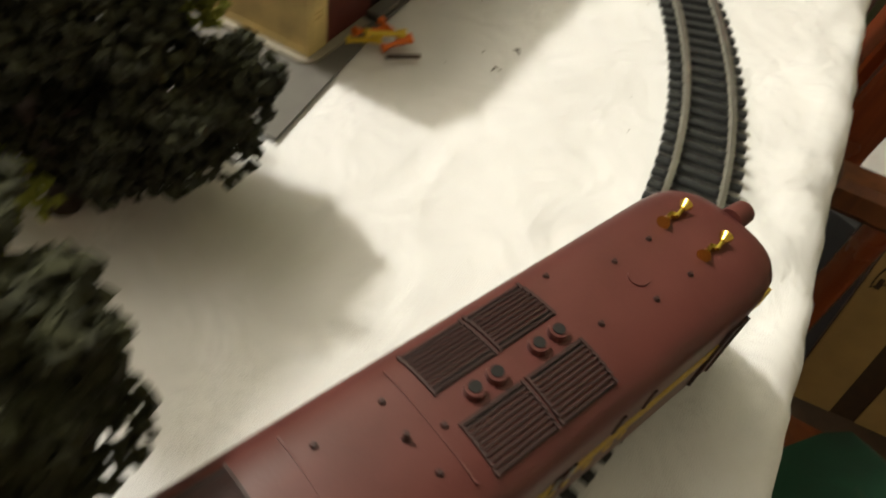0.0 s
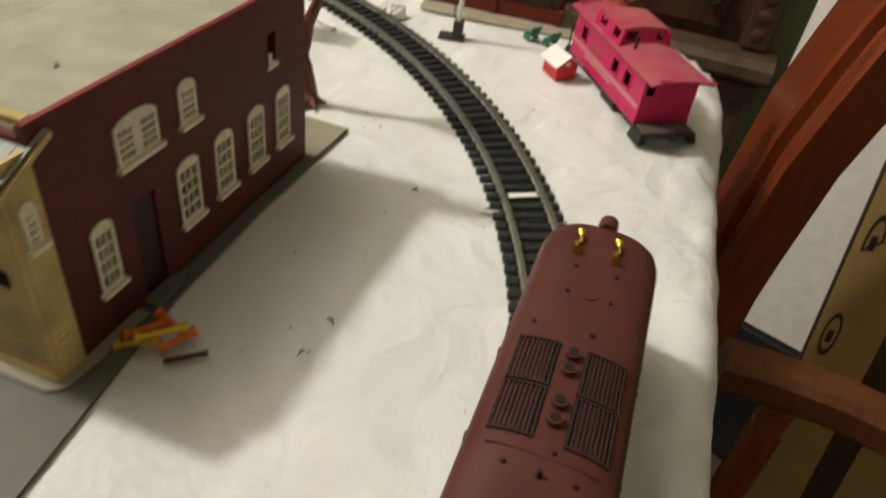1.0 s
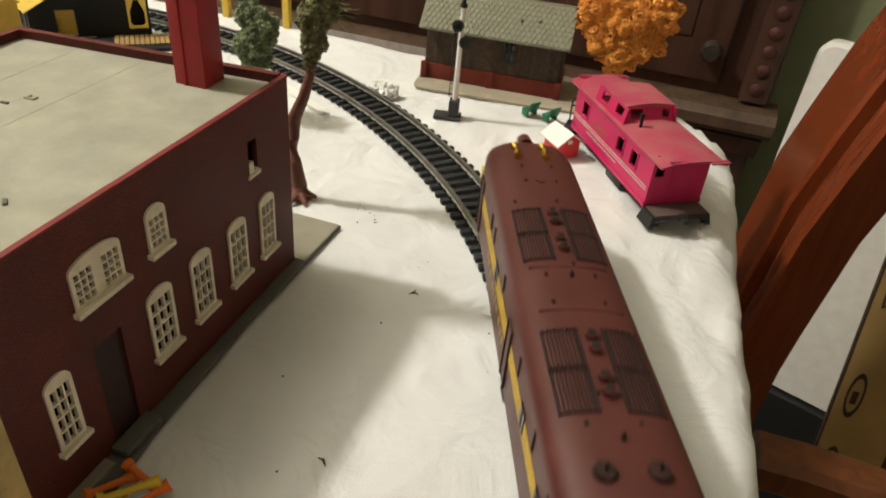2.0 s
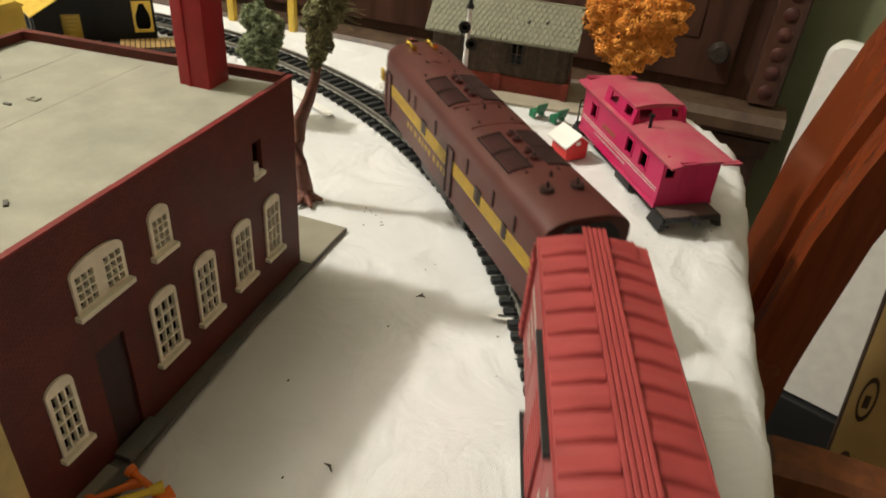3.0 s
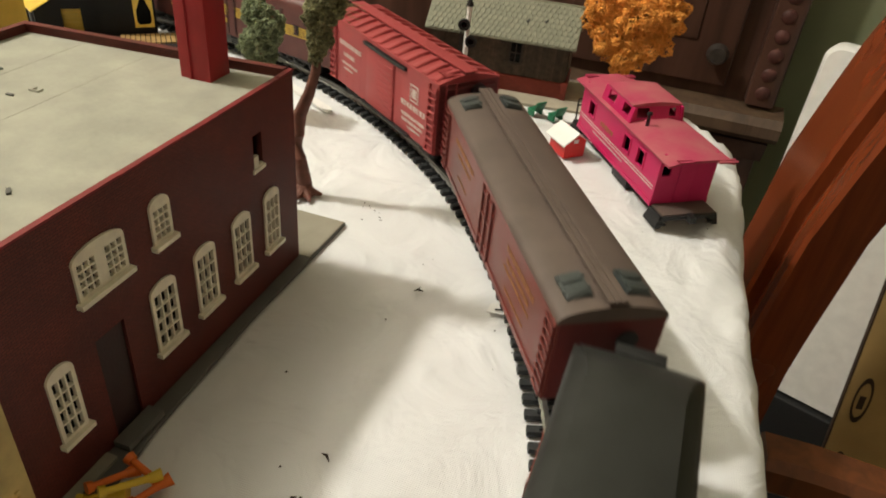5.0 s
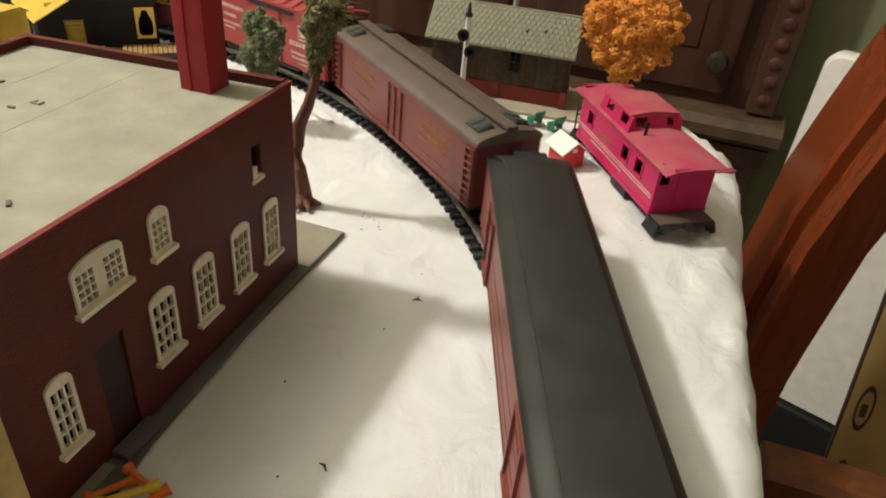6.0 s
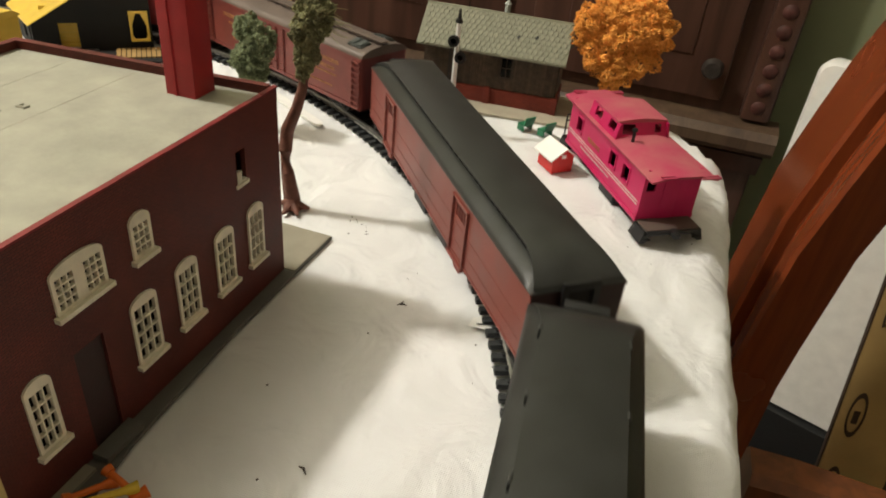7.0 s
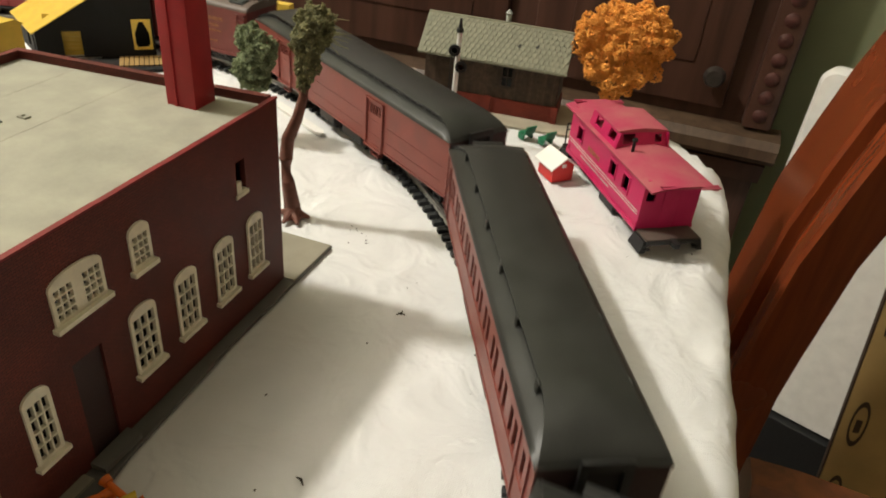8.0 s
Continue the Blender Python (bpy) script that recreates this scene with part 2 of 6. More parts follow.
def rod(bm, p0, p1, r0, r1=None, seg=12, cap=True):
    """A round bar from p0 to p1."""
    p0, p1 = Vector(p0), Vector(p1)
    r1 = r0 if r1 is None else r1
    q = (p1 - p0).to_track_quat("Z", "Y").to_matrix()
    rings = [[bm.verts.new(p + q @ Vector((r * math.cos(2 * math.pi * i / seg), r * math.sin(2 * math.pi * i / seg), 0))) for i in range(seg)] for p, r in ((p0, r0), (p1, r1))]
    for i in range(seg):
        bm.faces.new((rings[0][i], rings[0][(i + 1) % seg], rings[1][(i + 1) % seg], rings[1][i]))
    if cap:
        bm.faces.new(rings[0][::-1]), bm.faces.new(rings[1])


def chain(bm, points, radii, seg=10):
    """A bent round bar through the points."""
    rings = []
    pts = [Vector(p) for p in points]
    for i, p in enumerate(pts):
        d = pts[min(i + 1, len(pts) - 1)] - pts[max(i - 1, 0)]
        q = d.to_track_quat("Z", "Y").to_matrix()
        rings.append([bm.verts.new(p + q @ Vector((radii[i] * math.cos(2 * math.pi * k / seg), radii[i] * math.sin(2 * math.pi * k / seg), 0))) for k in range(seg)])
    for a, b in zip(rings, rings[1:]):
        for k in range(seg):
            bm.faces.new((a[k], a[(k + 1) % seg], b[(k + 1) % seg], b[k]))
    bm.faces.new(rings[0][::-1]), bm.faces.new(rings[-1])


def loft(bm, rings, cap=True):
    """A skin over rings of equal length."""
    vs = [[bm.verts.new(p) for p in r] for r in rings]
    n = len(vs[0])
    for a, b in zip(vs, vs[1:]):
        for k in range(n):
            bm.faces.new((a[k], a[(k + 1) % n], b[(k + 1) % n], b[k]))
    if cap:
        bm.faces.new(vs[0][::-1]), bm.faces.new(vs[-1])


def prism(bm, pts, a0, a1, axis="x"):
    """The outline pts drawn out along an axis from a0 to a1."""
    put = {"x": lambda a, p: (a, p[0], p[1]), "y": lambda a, p: (p[0], a, p[1]), "z": lambda a, p: (p[0], p[1], a)}[axis]
    loft(bm, [[put(a, p) for p in pts] for a in (a0, a1)])


def pierced(bm, put, us, vs, holes, depth):
    """A wall in u and v with holes (u0, u1, v0, v1) right through it. put(u, v, w) gives the place; w runs from 0 to depth."""
    cu = sorted({*us, *[h[i] for h in holes for i in (0, 1)]})
    cv = sorted({*vs, *[h[i] for h in holes for i in (2, 3)]})
    memo = {}

    def vert(i, j, w):
        if (i, j, w) not in memo:
            memo[i, j, w] = bm.verts.new(put(cu[i], cv[j], w * depth))
        return memo[i, j, w]

    def full(i, j):
        if not (0 <= i < len(cu) - 1 and 0 <= j < len(cv) - 1):
            return False
        u, v = (cu[i] + cu[i + 1]) / 2, (cv[j] + cv[j + 1]) / 2
        return not any(h[0] < u < h[1] and h[2] < v < h[3] for h in holes)

    for i in range(len(cu) - 1):
        for j in range(len(cv) - 1):
            if not full(i, j):
                continue
            bm.faces.new([vert(i, j, 0), vert(i + 1, j, 0), vert(i + 1, j + 1, 0), vert(i, j + 1, 0)])
            bm.faces.new([vert(i, j, 1), vert(i, j + 1, 1), vert(i + 1, j + 1, 1), vert(i + 1, j, 1)])
            for di, dj, e in ((-1, 0, ((0, 0), (0, 1))), (1, 0, ((1, 0), (1, 1))), (0, -1, ((0, 0), (1, 0))), (0, 1, ((0, 1), (1, 1)))):
                if not full(i + di, j + dj):
                    (a, b), (c, d) = e
                    bm.faces.new([vert(i + a, j + b, 0), vert(i + a, j + b, 1), vert(i + c, j + d, 1), vert(i + c, j + d, 0)])


def mesh_of(name, bm, material, smooth=35):
    bmesh.ops.recalc_face_normals(bm, faces=bm.faces)
    me = bpy.data.meshes.new(name)
    bm.to_mesh(me)
    bm.free()
    if smooth:
        me.shade_smooth()
        me.set_sharp_from_angle(angle=radians(smooth))
    me.materials.append(material)
    return me


def part(name, bm, material, parent=None, label="", smooth=35, at=None):
    """Links bm as one mesh object under a thing or a part."""
    ob = new(name, mesh_of(name, bm, material, smooth))
    ob.parent = parent
    if at is not None:
        ob.matrix_basis = at
    if label:
        ob["label"] = label
    return ob


def thing(name, label, category, group="", at=None, kind=""):
    ob = tagged(new(name), label, category, group, kind)
    ob.empty_display_size = 0.01
    if at is not None:
        ob.matrix_basis = at
    return ob


def boxpart(name, material, parent, *b, bevel=0.0, label="", at=None):
    bm = bmesh.new()
    quadbox(bm, *b, bevel=bevel)
    return part(name, bm, material, parent, label, at=at)


MM = 0.001
CX, CY, RAD = -0.2655, -0.186, 0.420
SPEED = 0.133
RAIL = 0.0055


# ---- room ----
def room():
    def slab(name, b, m):
        bm = bmesh.new()
        quadbox(bm, *b)
        tagged(part(name, bm, m), name.replace("_", " ") + " of the room, plain painted", "wall" if "wall" in name else name, kind="structure")
    slab("floor", (-2.0, 1.8, -2.2, 0.795, -0.85, -0.76), M_FLOOR)
    slab("ceiling", (-2.0, 1.8, -2.2, 0.795, 1.70, 1.80), M_CEIL)
    slab("wall_north", (-2.0, 1.8, 0.795, 0.895, -0.85, 1.80), M_GREENWALL)
    slab("wall_south", (-2.0, 1.8, -2.3, -2.2, -0.85, 1.80), M_ROOM)
    slab("wall_west", (-2.1, -2.0, -2.3, 0.895, -0.85, 1.80), M_ROOM)
    slab("wall_east", (1.8, 1.9, -2.3, 0.895, -0.85, 1.80), M_ROOM)


room()


# ---- table and cloth ----
def outline(n):
    """The table's edge as a closed line with rounded corners."""
    x0, x1, y0, y1, r = -0.78, 0.1962, -0.66, 0.290, 0.085
    pts = []
    for cx, cy, a0 in ((x1 - r, y1 - r, 0), (x0 + r, y1 - r, 90), (x0 + r, y0 + r, 180), (x1 - r, y0 + r, 270)):
        for k in range(13):
            a = radians(a0 + 90 * k / 12)
            pts.append(Vector((cx + r * math.cos(a), cy + r * math.sin(a), 0)))
    for p in pts:
        if p.x > -0.1:
            p.x += -0.0375 * p.y
    lens = [0]
    for a, b in zip(pts, pts[1:] + pts[:1]):
        lens.append(lens[-1] + (b - a).length)
    out = []
    for k in range(n):
        s, i = lens[-1] * k / n, 0
        while lens[i + 1] < s:
            i += 1
        f = (s - lens[i]) / (lens[i + 1] - lens[i])
        out.append(pts[i].lerp(pts[(i + 1) % len(pts)], f))
    return out


def cloth_height(x, y):
    """Shallow undulation of the cloth, with crumples along its right border."""
    z = 0.0011 * noise.noise((x * 16, y * 16, 0.3)) + 0.0008 * noise.noise((x * 40 + y * 12, y * 32, 3.3)) - 0.0013
    w = max(0.0, min(1.0, (x + 0.0375 * y - 0.135) / 0.05)) * max(0.0, min(1.0, (y + 0.30) / 0.1))
    if w > 0:
        z += w * 0.0042 * noise.noise((x * 45, y * 22, 5.0)) + w * 0.0036 * (0.5 - abs(noise.noise((x * 60 + y * 25, y * 40, 9.0))) * 2)
        z += w * 0.0014 * (0.4 - abs(noise.noise((x * 110, y * 90 + x * 40, 4.0))) * 2)
        z -= 0.0014 * w
    return z


def table():
    t = thing("dining_table", "wooden table hidden under a white cloth", "table")
    boxpart("tabletop", M_CHAIR, t, -0.74, 0.15, -0.62, 0.25, -0.035, -0.006, bevel=0.004)
    for x in (-0.70, 0.10):
        for y in (-0.58, 0.20):
            bm = bmesh.new()
            rod(bm, (x, y, -0.76), (x, y, -0.035), 0.028, 0.034, 16)
            part("leg", bm, M_CHAIR, t)
    n, rings = 560, 84
    ring, c = outline(n), Vector((CX, CY, 0))
    verts, faces = [c + Vector((0, 0, cloth_height(CX, CY)))], []
    nor = []
    for k in range(n):
        d = ring[(k + 1) % n] - ring[k - 1]
        nor.append(Vector((d.y, -d.x, 0)).normalized())
    for j in range(1, rings + 1):
        for k in range(n):
            p = c.lerp(ring[k] - nor[k] * 0.012, j / rings)
            verts.append(Vector((p.x, p.y, cloth_height(p.x, p.y))))
    drop = [(0.006, -0.0018), (0.0105, -0.006), (0.0125, -0.013), (0.013, -0.03), (0.0135, -0.06), (0.0145, -0.10), (0.016, -0.15), (0.018, -0.20), (0.019, -0.25)]
    for i, (o, z) in enumerate(drop):
        for k in range(n):
            f = 0.009 * (i / 8) * (noise.noise((ring[k].x * 16, ring[k].y * 16, 2.0 + 0.1 * i)) + 0.4 * noise.noise((ring[k].x * 45, ring[k].y * 45, 1.0)))
            f += 0.0012 * noise.noise((ring[k].x * 60, ring[k].y * 60, z * 40))
            p = ring[k] + nor[k] * (o - 0.012 + f)
            base = cloth_height(p.x, p.y) if i < 2 else -0.001
            verts.append(Vector((p.x, p.y, z + base)))
    for k in range(n):
        faces.append((0, 1 + k, 1 + (k + 1) % n))
    for j in range(rings + len(drop) - 1):
        a = 1 + j * n
        for k in range(n):
            faces.append((a + k, a + n + k, a + n + (k + 1) % n, a + (k + 1) % n))
    me = bpy.data.meshes.new("tablecloth")
    me.from_pydata([tuple(v) for v in verts], [], faces)
    me.shade_smooth()
    me.materials.append(M_CLOTH)
    ob = new("tablecloth", me)
    tagged(ob, "crumpled white woven cloth spread over the table", "tablecloth")


table()


# ---- track ----
# The loop, in the way the train runs: (length, radius, start). A straight has no radius.
R2 = 0.354
JOIN = 0.14 / RAD
C2 = (CX + (RAD - R2) * math.cos(JOIN), CY + (RAD - R2) * math.sin(JOIN))
R3 = C2[1] * -1 + R2 + CY
ARC3 = R3 * math.pi / 2
LEVEL = C2[0] - (CX - RAD + R3)
ARC2 = R2 * (JOIN + math.pi / 2)
S_START = 0.14 - ARC2 - LEVEL - ARC3
S_END = RAD * math.pi


def rail_place(s):
    """Place and heading of the middle of the track, s metres along it."""
    while s > S_END:
        s -= S_END - S_START
    while s < S_START:
        s += S_END - S_START
    if s >= 0.14:
        c, r, a = (CX, CY), RAD, s / RAD
    elif s >= 0.14 - ARC2:
        c, r, a = C2, R2, JOIN + (s - 0.14) / R2
    elif s >= 0.14 - ARC2 - LEVEL:
        return Vector((C2[0] + (s - 0.14 + ARC2), C2[1] - R2, 0)), 0.0
    else:
        c, r, a = (CX - RAD + R3, CY), R3, math.pi + (s - S_START) / R3
    return Vector((c[0] + r * math.cos(a), c[1] + r * math.sin(a), 0)), math.degrees(a) + 90


GAUGE = 0.0096


def track():
    bm = bmesh.new()
    quadbox(bm, -0.00165, 0.00165, -0.0162, 0.0162, -0.0004, 0.0022, bevel=0.0004)
    tie = mesh_of("tie", bm, M_TIE)
    prof = [(-0.0012, 0.0022), (0.0012, 0.0022), (0.0012, 0.0027), (0.0004, 0.0031), (0.0004, 0.0046), (0.0009, 0.0049), (0.0009, 0.0055), (-0.0009, 0.0055), (-0.0009, 0.0049), (-0.0004, 0.0046), (-0.0004, 0.0031), (-0.0012, 0.0027)]
    step = RAD * math.pi / 6
    cuts = [0.2097 - step * k for k in range(6, -1, -1)] + [0.2097 + step * k for k in range(1, 6)]
    cuts.append(cuts[0] + S_END - S_START)
    for s0, s1 in zip(cuts, cuts[1:]):
        base, h0 = rail_place(s0)
        home = Matrix.Translation(base) @ pose(0, 0, 0, 0, 0, h0)
        back = home.inverted()
        sec = thing("track_section", "curved model railway track with black ties and nickel rails", "track", "track sections of the loop", home)
        n = max(3, round((s1 - s0) / 0.00758))

        def at(f, off, z):
            p, h = rail_place(s0 + (s1 - s0) * f)
            h = radians(h)
            return back @ (p + Vector((math.sin(h) * off, -math.cos(h) * off, z)))

        for k in range(n):
            p, h = rail_place(s0 + (s1 - s0) * (k + 0.5) / n)
            ob = new("tie", tie)
            ob.parent = sec
            ob.matrix_basis = back @ Matrix.Translation(p) @ pose(0, 0, 0, 0, 0, h)
        for side in (-1, 1):
            bm = bmesh.new()
            loft(bm, [[at(0.001 + 0.998 * k / 24, side * GAUGE + o, z) for o, z in prof] for k in range(25)])
            part("rail", bm, M_STEEL, sec)
            bm = bmesh.new()
            for k in range(n):
                for o in (-0.0018, 0.0018):
                    loft(bm, [[at((k + 0.5 + e) / n, side * GAUGE + o + d, z) for d, z in ((-0.0006, 0.0022), (0.0006, 0.0022), (0.0006, 0.0031), (-0.0006, 0.0031))] for e in (-0.1, 0.1)])
            tagged(part("spike_detail", bm, M_TIE, sec), kind="stuff")
            bm = bmesh.new()
            loft(bm, [[at(f, side * GAUGE + d, z) for d, z in ((-0.0013, 0.0022), (0.0013, 0.0022), (0.0013, 0.0034), (-0.0013, 0.0034))] for f in (0.001, 0.022)])
            part("rail_joiner", bm, M_STEEL, sec)


track()


# ---- rolling stock ----
WHEELSETS = []
TRUCKS = []
CARS = []


def bogie(car, x, gap, axle=0.013, material=None, axles=2):
    """A truck under a car at x, turned to the curve; its wheelsets are keyed later."""
    material = material or M_GREYTRUCK
    bm = bmesh.new()
    half = axle * (axles - 1) / 2
    for y in (-0.0118, 0.0118):
        s = 1 if y > 0 else -1
        quadbox(bm, -half - 0.004, half + 0.004, y - 0.0008, y + 0.0008, 0.0105, 0.0128, bevel=0.0003)
        quadbox(bm, -half * 0.5, half * 0.5, y - 0.0008, y + 0.0008, 0.0070, 0.0088, bevel=0.0003)
        for k in range(axles):
            ax = -half + axle * k
            quadbox(bm, ax - 0.0022, ax + 0.0022, y - 0.0012 * 1, y + 0.0012, 0.0082, 0.0122, bevel=0.0004)
            rod(bm, (ax, y, 0.0107), (ax, y + s * 0.0022, 0.0107), 0.0014, seg=8)
        for k in (-0.25, 0.0, 0.25):
            rod(bm, (half * 2 * k, y, 0.0086), (half * 2 * k, y, 0.0108), 0.0010, seg=8)
    quadbox(bm, -0.003, 0.003, -0.0115, 0.0115, 0.0100, 0.0135)
    rod(bm, (0, 0, 0.012), (0, 0, 0.0160), 0.004, seg=12)
    b = part("truck", bm, material, car, at=pose(x, 0, 0))
    TRUCKS.append((b, car, x))
    for k in range(axles):
        bm = bmesh.new()
        rod(bm, (0, -0.0103, 0), (0, 0.0103, 0), 0.0009, seg=8)
        for s in (-1, 1):
            rod(bm, (0, s * 0.0084, 0), (0, s * 0.0103, 0), 0.0051, seg=20)
            rod(bm, (0, s * 0.0077, 0), (0, s * 0.0084, 0), 0.0060, seg=20)
            for a in range(4):
                c, d = math.cos(a * math.pi / 2), math.sin(a * math.pi / 2)
                quadbox(bm, c * 0.003 - 0.0006, c * 0.003 + 0.0006, s * 0.0103 - 0.0002, s * 0.0103 + 0.0002, d * 0.003 - 0.0006, d * 0.003 + 0.0006)
        w = part("wheelset", bm, M_BLACK, b, at=pose(-half + axle * k, 0, 0.0107))
        WHEELSETS.append((w, -half + axle * k))
    return b


def coupler(car, x):
    s = 1 if x > 0 else -1
    bm = bmesh.new()
    quadbox(bm, x - 0.002, x + 0.002, -0.0012, 0.0012, 0.0115, 0.0135)
    quadbox(bm, x + s * 0.004 - 0.003, x + s * 0.004 + 0.003, -0.0018, 0.0018, 0.0108, 0.0142, bevel=0.0004)
    part("coupler", bm, M_BLACK, car)


def car(name, label, category, front, rear, spacing):
    """The base of a vehicle. front and rear: its ends along the track when the clip starts."""
    c = thing(name, label, category, "vehicles of the train")
    CARS.append((c, (front + rear) / 2, spacing))
    return c


def round_profile(w, zb, ze, zt, n=12, inset=0.0):
    """Half-width w, from the sill zb up the sides to the eave ze and over a round roof to zt."""
    pts = [(-w, zb), (-w, ze)]
    for k in range(1, n):
        a = math.pi * (1 - k / n)
        pts.append((w * math.copysign(abs(math.cos(a)) ** 0.75, math.cos(a)), ze + (zt - ze) * math.sin(a) ** 0.8))
    return pts + [(w, ze), (w, zb)]


def ladder(parent, x, y, z0, z1, material, step=0.0036, half=0.0035, out=1):
    bm = bmesh.new()
    y1 = y + out * 0.0011
    for s in (-half, half):
        quadbox(bm, x + s - 0.0003, x + s + 0.0003, min(y, y1), max(y, y1), z0, z1)
    z = z0 + 0.001
    while z < z1:
        quadbox(bm, x - half, x + half, min(y1, y1 + out * 0.0005), max(y1, y1 + out * 0.0005), z - 0.0004, z + 0.0004)
        z += step
    part("ladder", bm, material, parent)


def ink_line(parent, name, x0, x1, y, z, h, material, seed, gap=0.35):
    """A line of writing too small to read, as separate bars."""
    rnd = random.Random(seed)
    bm = bmesh.new()
    x = x0
    while x < x1 - 0.001:
        w = h * rnd.uniform(0.5, 0.8)
        quadbox(bm, x, min(x + w, x1), y - 0.0001, y + 0.0001, z, z + h)
        x += w + h * gap * rnd.uniform(0.7, 1.6)
    tagged(part(name, bm, material, parent, smooth=0), kind="stuff")


def locomotive():
    L, W = 0.201, 0.0185
    c = car("diesel_locomotive", "dark oxide-brown streamlined diesel with gold stripes on the curved track", "locomotive", -0.005, -0.206, 0.134)
    zb, ze, zt = 0.0150, 0.0455, 0.0545
    secs = [(-L / 2, 1, 1), (L / 2 - 0.018, 1, 1), (L / 2 - 0.012, 0.985, 0.99), (L / 2 - 0.007, 0.93, 0.97), (L / 2 - 0.003, 0.82, 0.93), (L / 2, 0.64, 0.86)]
    base = round_profile(W, zb, ze, zt, 16)
    bm = bmesh.new()
    loft(bm, [[(x, y * w, zb + (z - zb) * h) for y, z in base] for x, w, h in secs])
    body = part("body_shell", bm, M_LOCO, c)
    # nose below the windscreen
    bm = bmesh.new()
    nose = [(L / 2 - 0.012, 0.95, 0.038), (L / 2, 0.86, 0.0375), (L / 2 + 0.005, 0.72, 0.035), (L / 2 + 0.008, 0.5, 0.030)]
    loft(bm, [[(x, W * w * s, z) for s, z in ((-1, 0.013), (-1, h - 0.004), (-0.8, h - 0.001), (-0.4, h), (0.4, h), (0.8, h - 0.001), (1, h - 0.004), (1, 0.013))] for x, w, h in nose])
    part("nose", bm, M_LOCO, c)
    for y0, y1, sx in ((-0.011, -0.001, 0), (0.001, 0.011, 0)):
        boxpart("windscreen", M_GLASS, c, L / 2 - 0.002, L / 2 + 0.0012, y0, y1, 0.0395, 0.0455)
    bm = bmesh.new()
    rod(bm, (L / 2 - 0.003, 0, 0.0500), (L / 2 + 0.0036, 0, 0.0496), 0.0034, 0.0031, 16)
    part("headlight_housing", bm, M_LOCO, c)
    bm = bmesh.new()
    rod(bm, (L / 2 + 0.0034, 0, 0.0496), (L / 2 + 0.0042, 0, 0.0496), 0.0023, seg=16)
    part("headlight", bm, M_GLASS, c)

    def top(y):
        t = min(1.0, abs(y) / W)
        return ze + (zt - ze) * max(0.0, (1 - t ** (2 / 0.75))) ** 0.4

    # roof grilles: flush near-black beds paint the shaded depth, with slats over them
    for gx in (L / 2 - 0.0790, L / 2 - 0.1455):
        for side in (-1, 1):
            for k in (0, 1):
                x1 = gx + 0.0155 - k * 0.0162
                x0 = x1 - 0.0150
                ya, yb = side * 0.0034, side * 0.0142
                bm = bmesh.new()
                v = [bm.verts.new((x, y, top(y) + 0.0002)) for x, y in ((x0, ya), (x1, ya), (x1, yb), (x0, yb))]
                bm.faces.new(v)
                g = part("roof_grille", bm, M_DARK, c, "dark roof grille, its shaded depth painted as a flat black bed", smooth=0)
                bm = bmesh.new()
                for i in range(10):
                    y = ya + (yb - ya) * (i + 0.5) / 10
                    z = top(y)
                    quadbox(bm, x0, x1, y - 0.0002, y + 0.0002, z + 0.0001, z + 0.0006)
                for x in (x0, x1):
                    for i in range(6):
                        p, q = ya + (yb - ya) * i / 6, ya + (yb - ya) * (i + 1) / 6
                        m = (top(p) + top(q)) / 2
                        quadbox(bm, x - 0.0003, x + 0.0003, min(p, q), max(p, q), m - 0.0004, m + 0.0007)
                tagged(part("slats", bm, M_LOCO_DARK, g), kind="stuff")
        for x in (gx + 0.0125, gx + 0.0070, gx - 0.0040, gx - 0.0095):
            bm = bmesh.new()
            rod(bm, (x, 0, zt - 0.0005), (x, 0, zt + 0.0018), 0.0020, 0.0020, 16)
            s = part("exhaust_pipe", bm, M_LOCO, c)
            # Near-black disc paints the shade of the open pipe.
            bm = bmesh.new()
            rod(bm, (x, 0, zt + 0.0017), (x, 0, zt + 0.0021), 0.0013, 0.0013, 12)
            part("pipe_mouth", bm, M_DARK, s)
    # lifting eyes and hatch between the grilles
    for x, y in ((0.030, -0.006), (0.030, 0.006), (0.042, -0.006), (0.042, 0.006), (0.057, -0.0035), (0.057, 0.012), (0.097, -0.002), (0.103, -0.008), (0.103, 0.008), (0.104, 0.0), (0.117, -0.008), (0.117, 0.008), (0.165, -0.006), (0.165, 0.008), (0.170, 0.0), (0.155, 0.003)):
        bm = bmesh.new()
        rod(bm, (L / 2 - x, y, top(y) - 0.0005), (L / 2 - x, y, top(y) + (0.0022 if y == 0 else 0.0007)), 0.0009, 0.0005, 8)
        part("lifting_eye", bm, M_LOCO_DARK, c)
    bm = bmesh.new()
    rod(bm, (L / 2 - 0.041, 0, zt - 0.0003), (L / 2 - 0.041, 0, zt + 0.0004), 0.0024, seg=16)
    part("roof_hatch", bm, M_LOCO, c)
    for y in (-0.006, 0.007):
        bm = bmesh.new()
        rod(bm, (L / 2 - 0.180, y, top(y) - 0.0006), (L / 2 - 0.180, y, top(y) + 0.0016), 0.0030, 0.0026, 16)
        rod(bm, (L / 2 - 0.180, y, top(y) + 0.0016), (L / 2 - 0.180, y, top(y) + 0.004), 0.0006, 0.0006, 8)
        part("roof_vent", bm, M_LOCO_DARK, c)
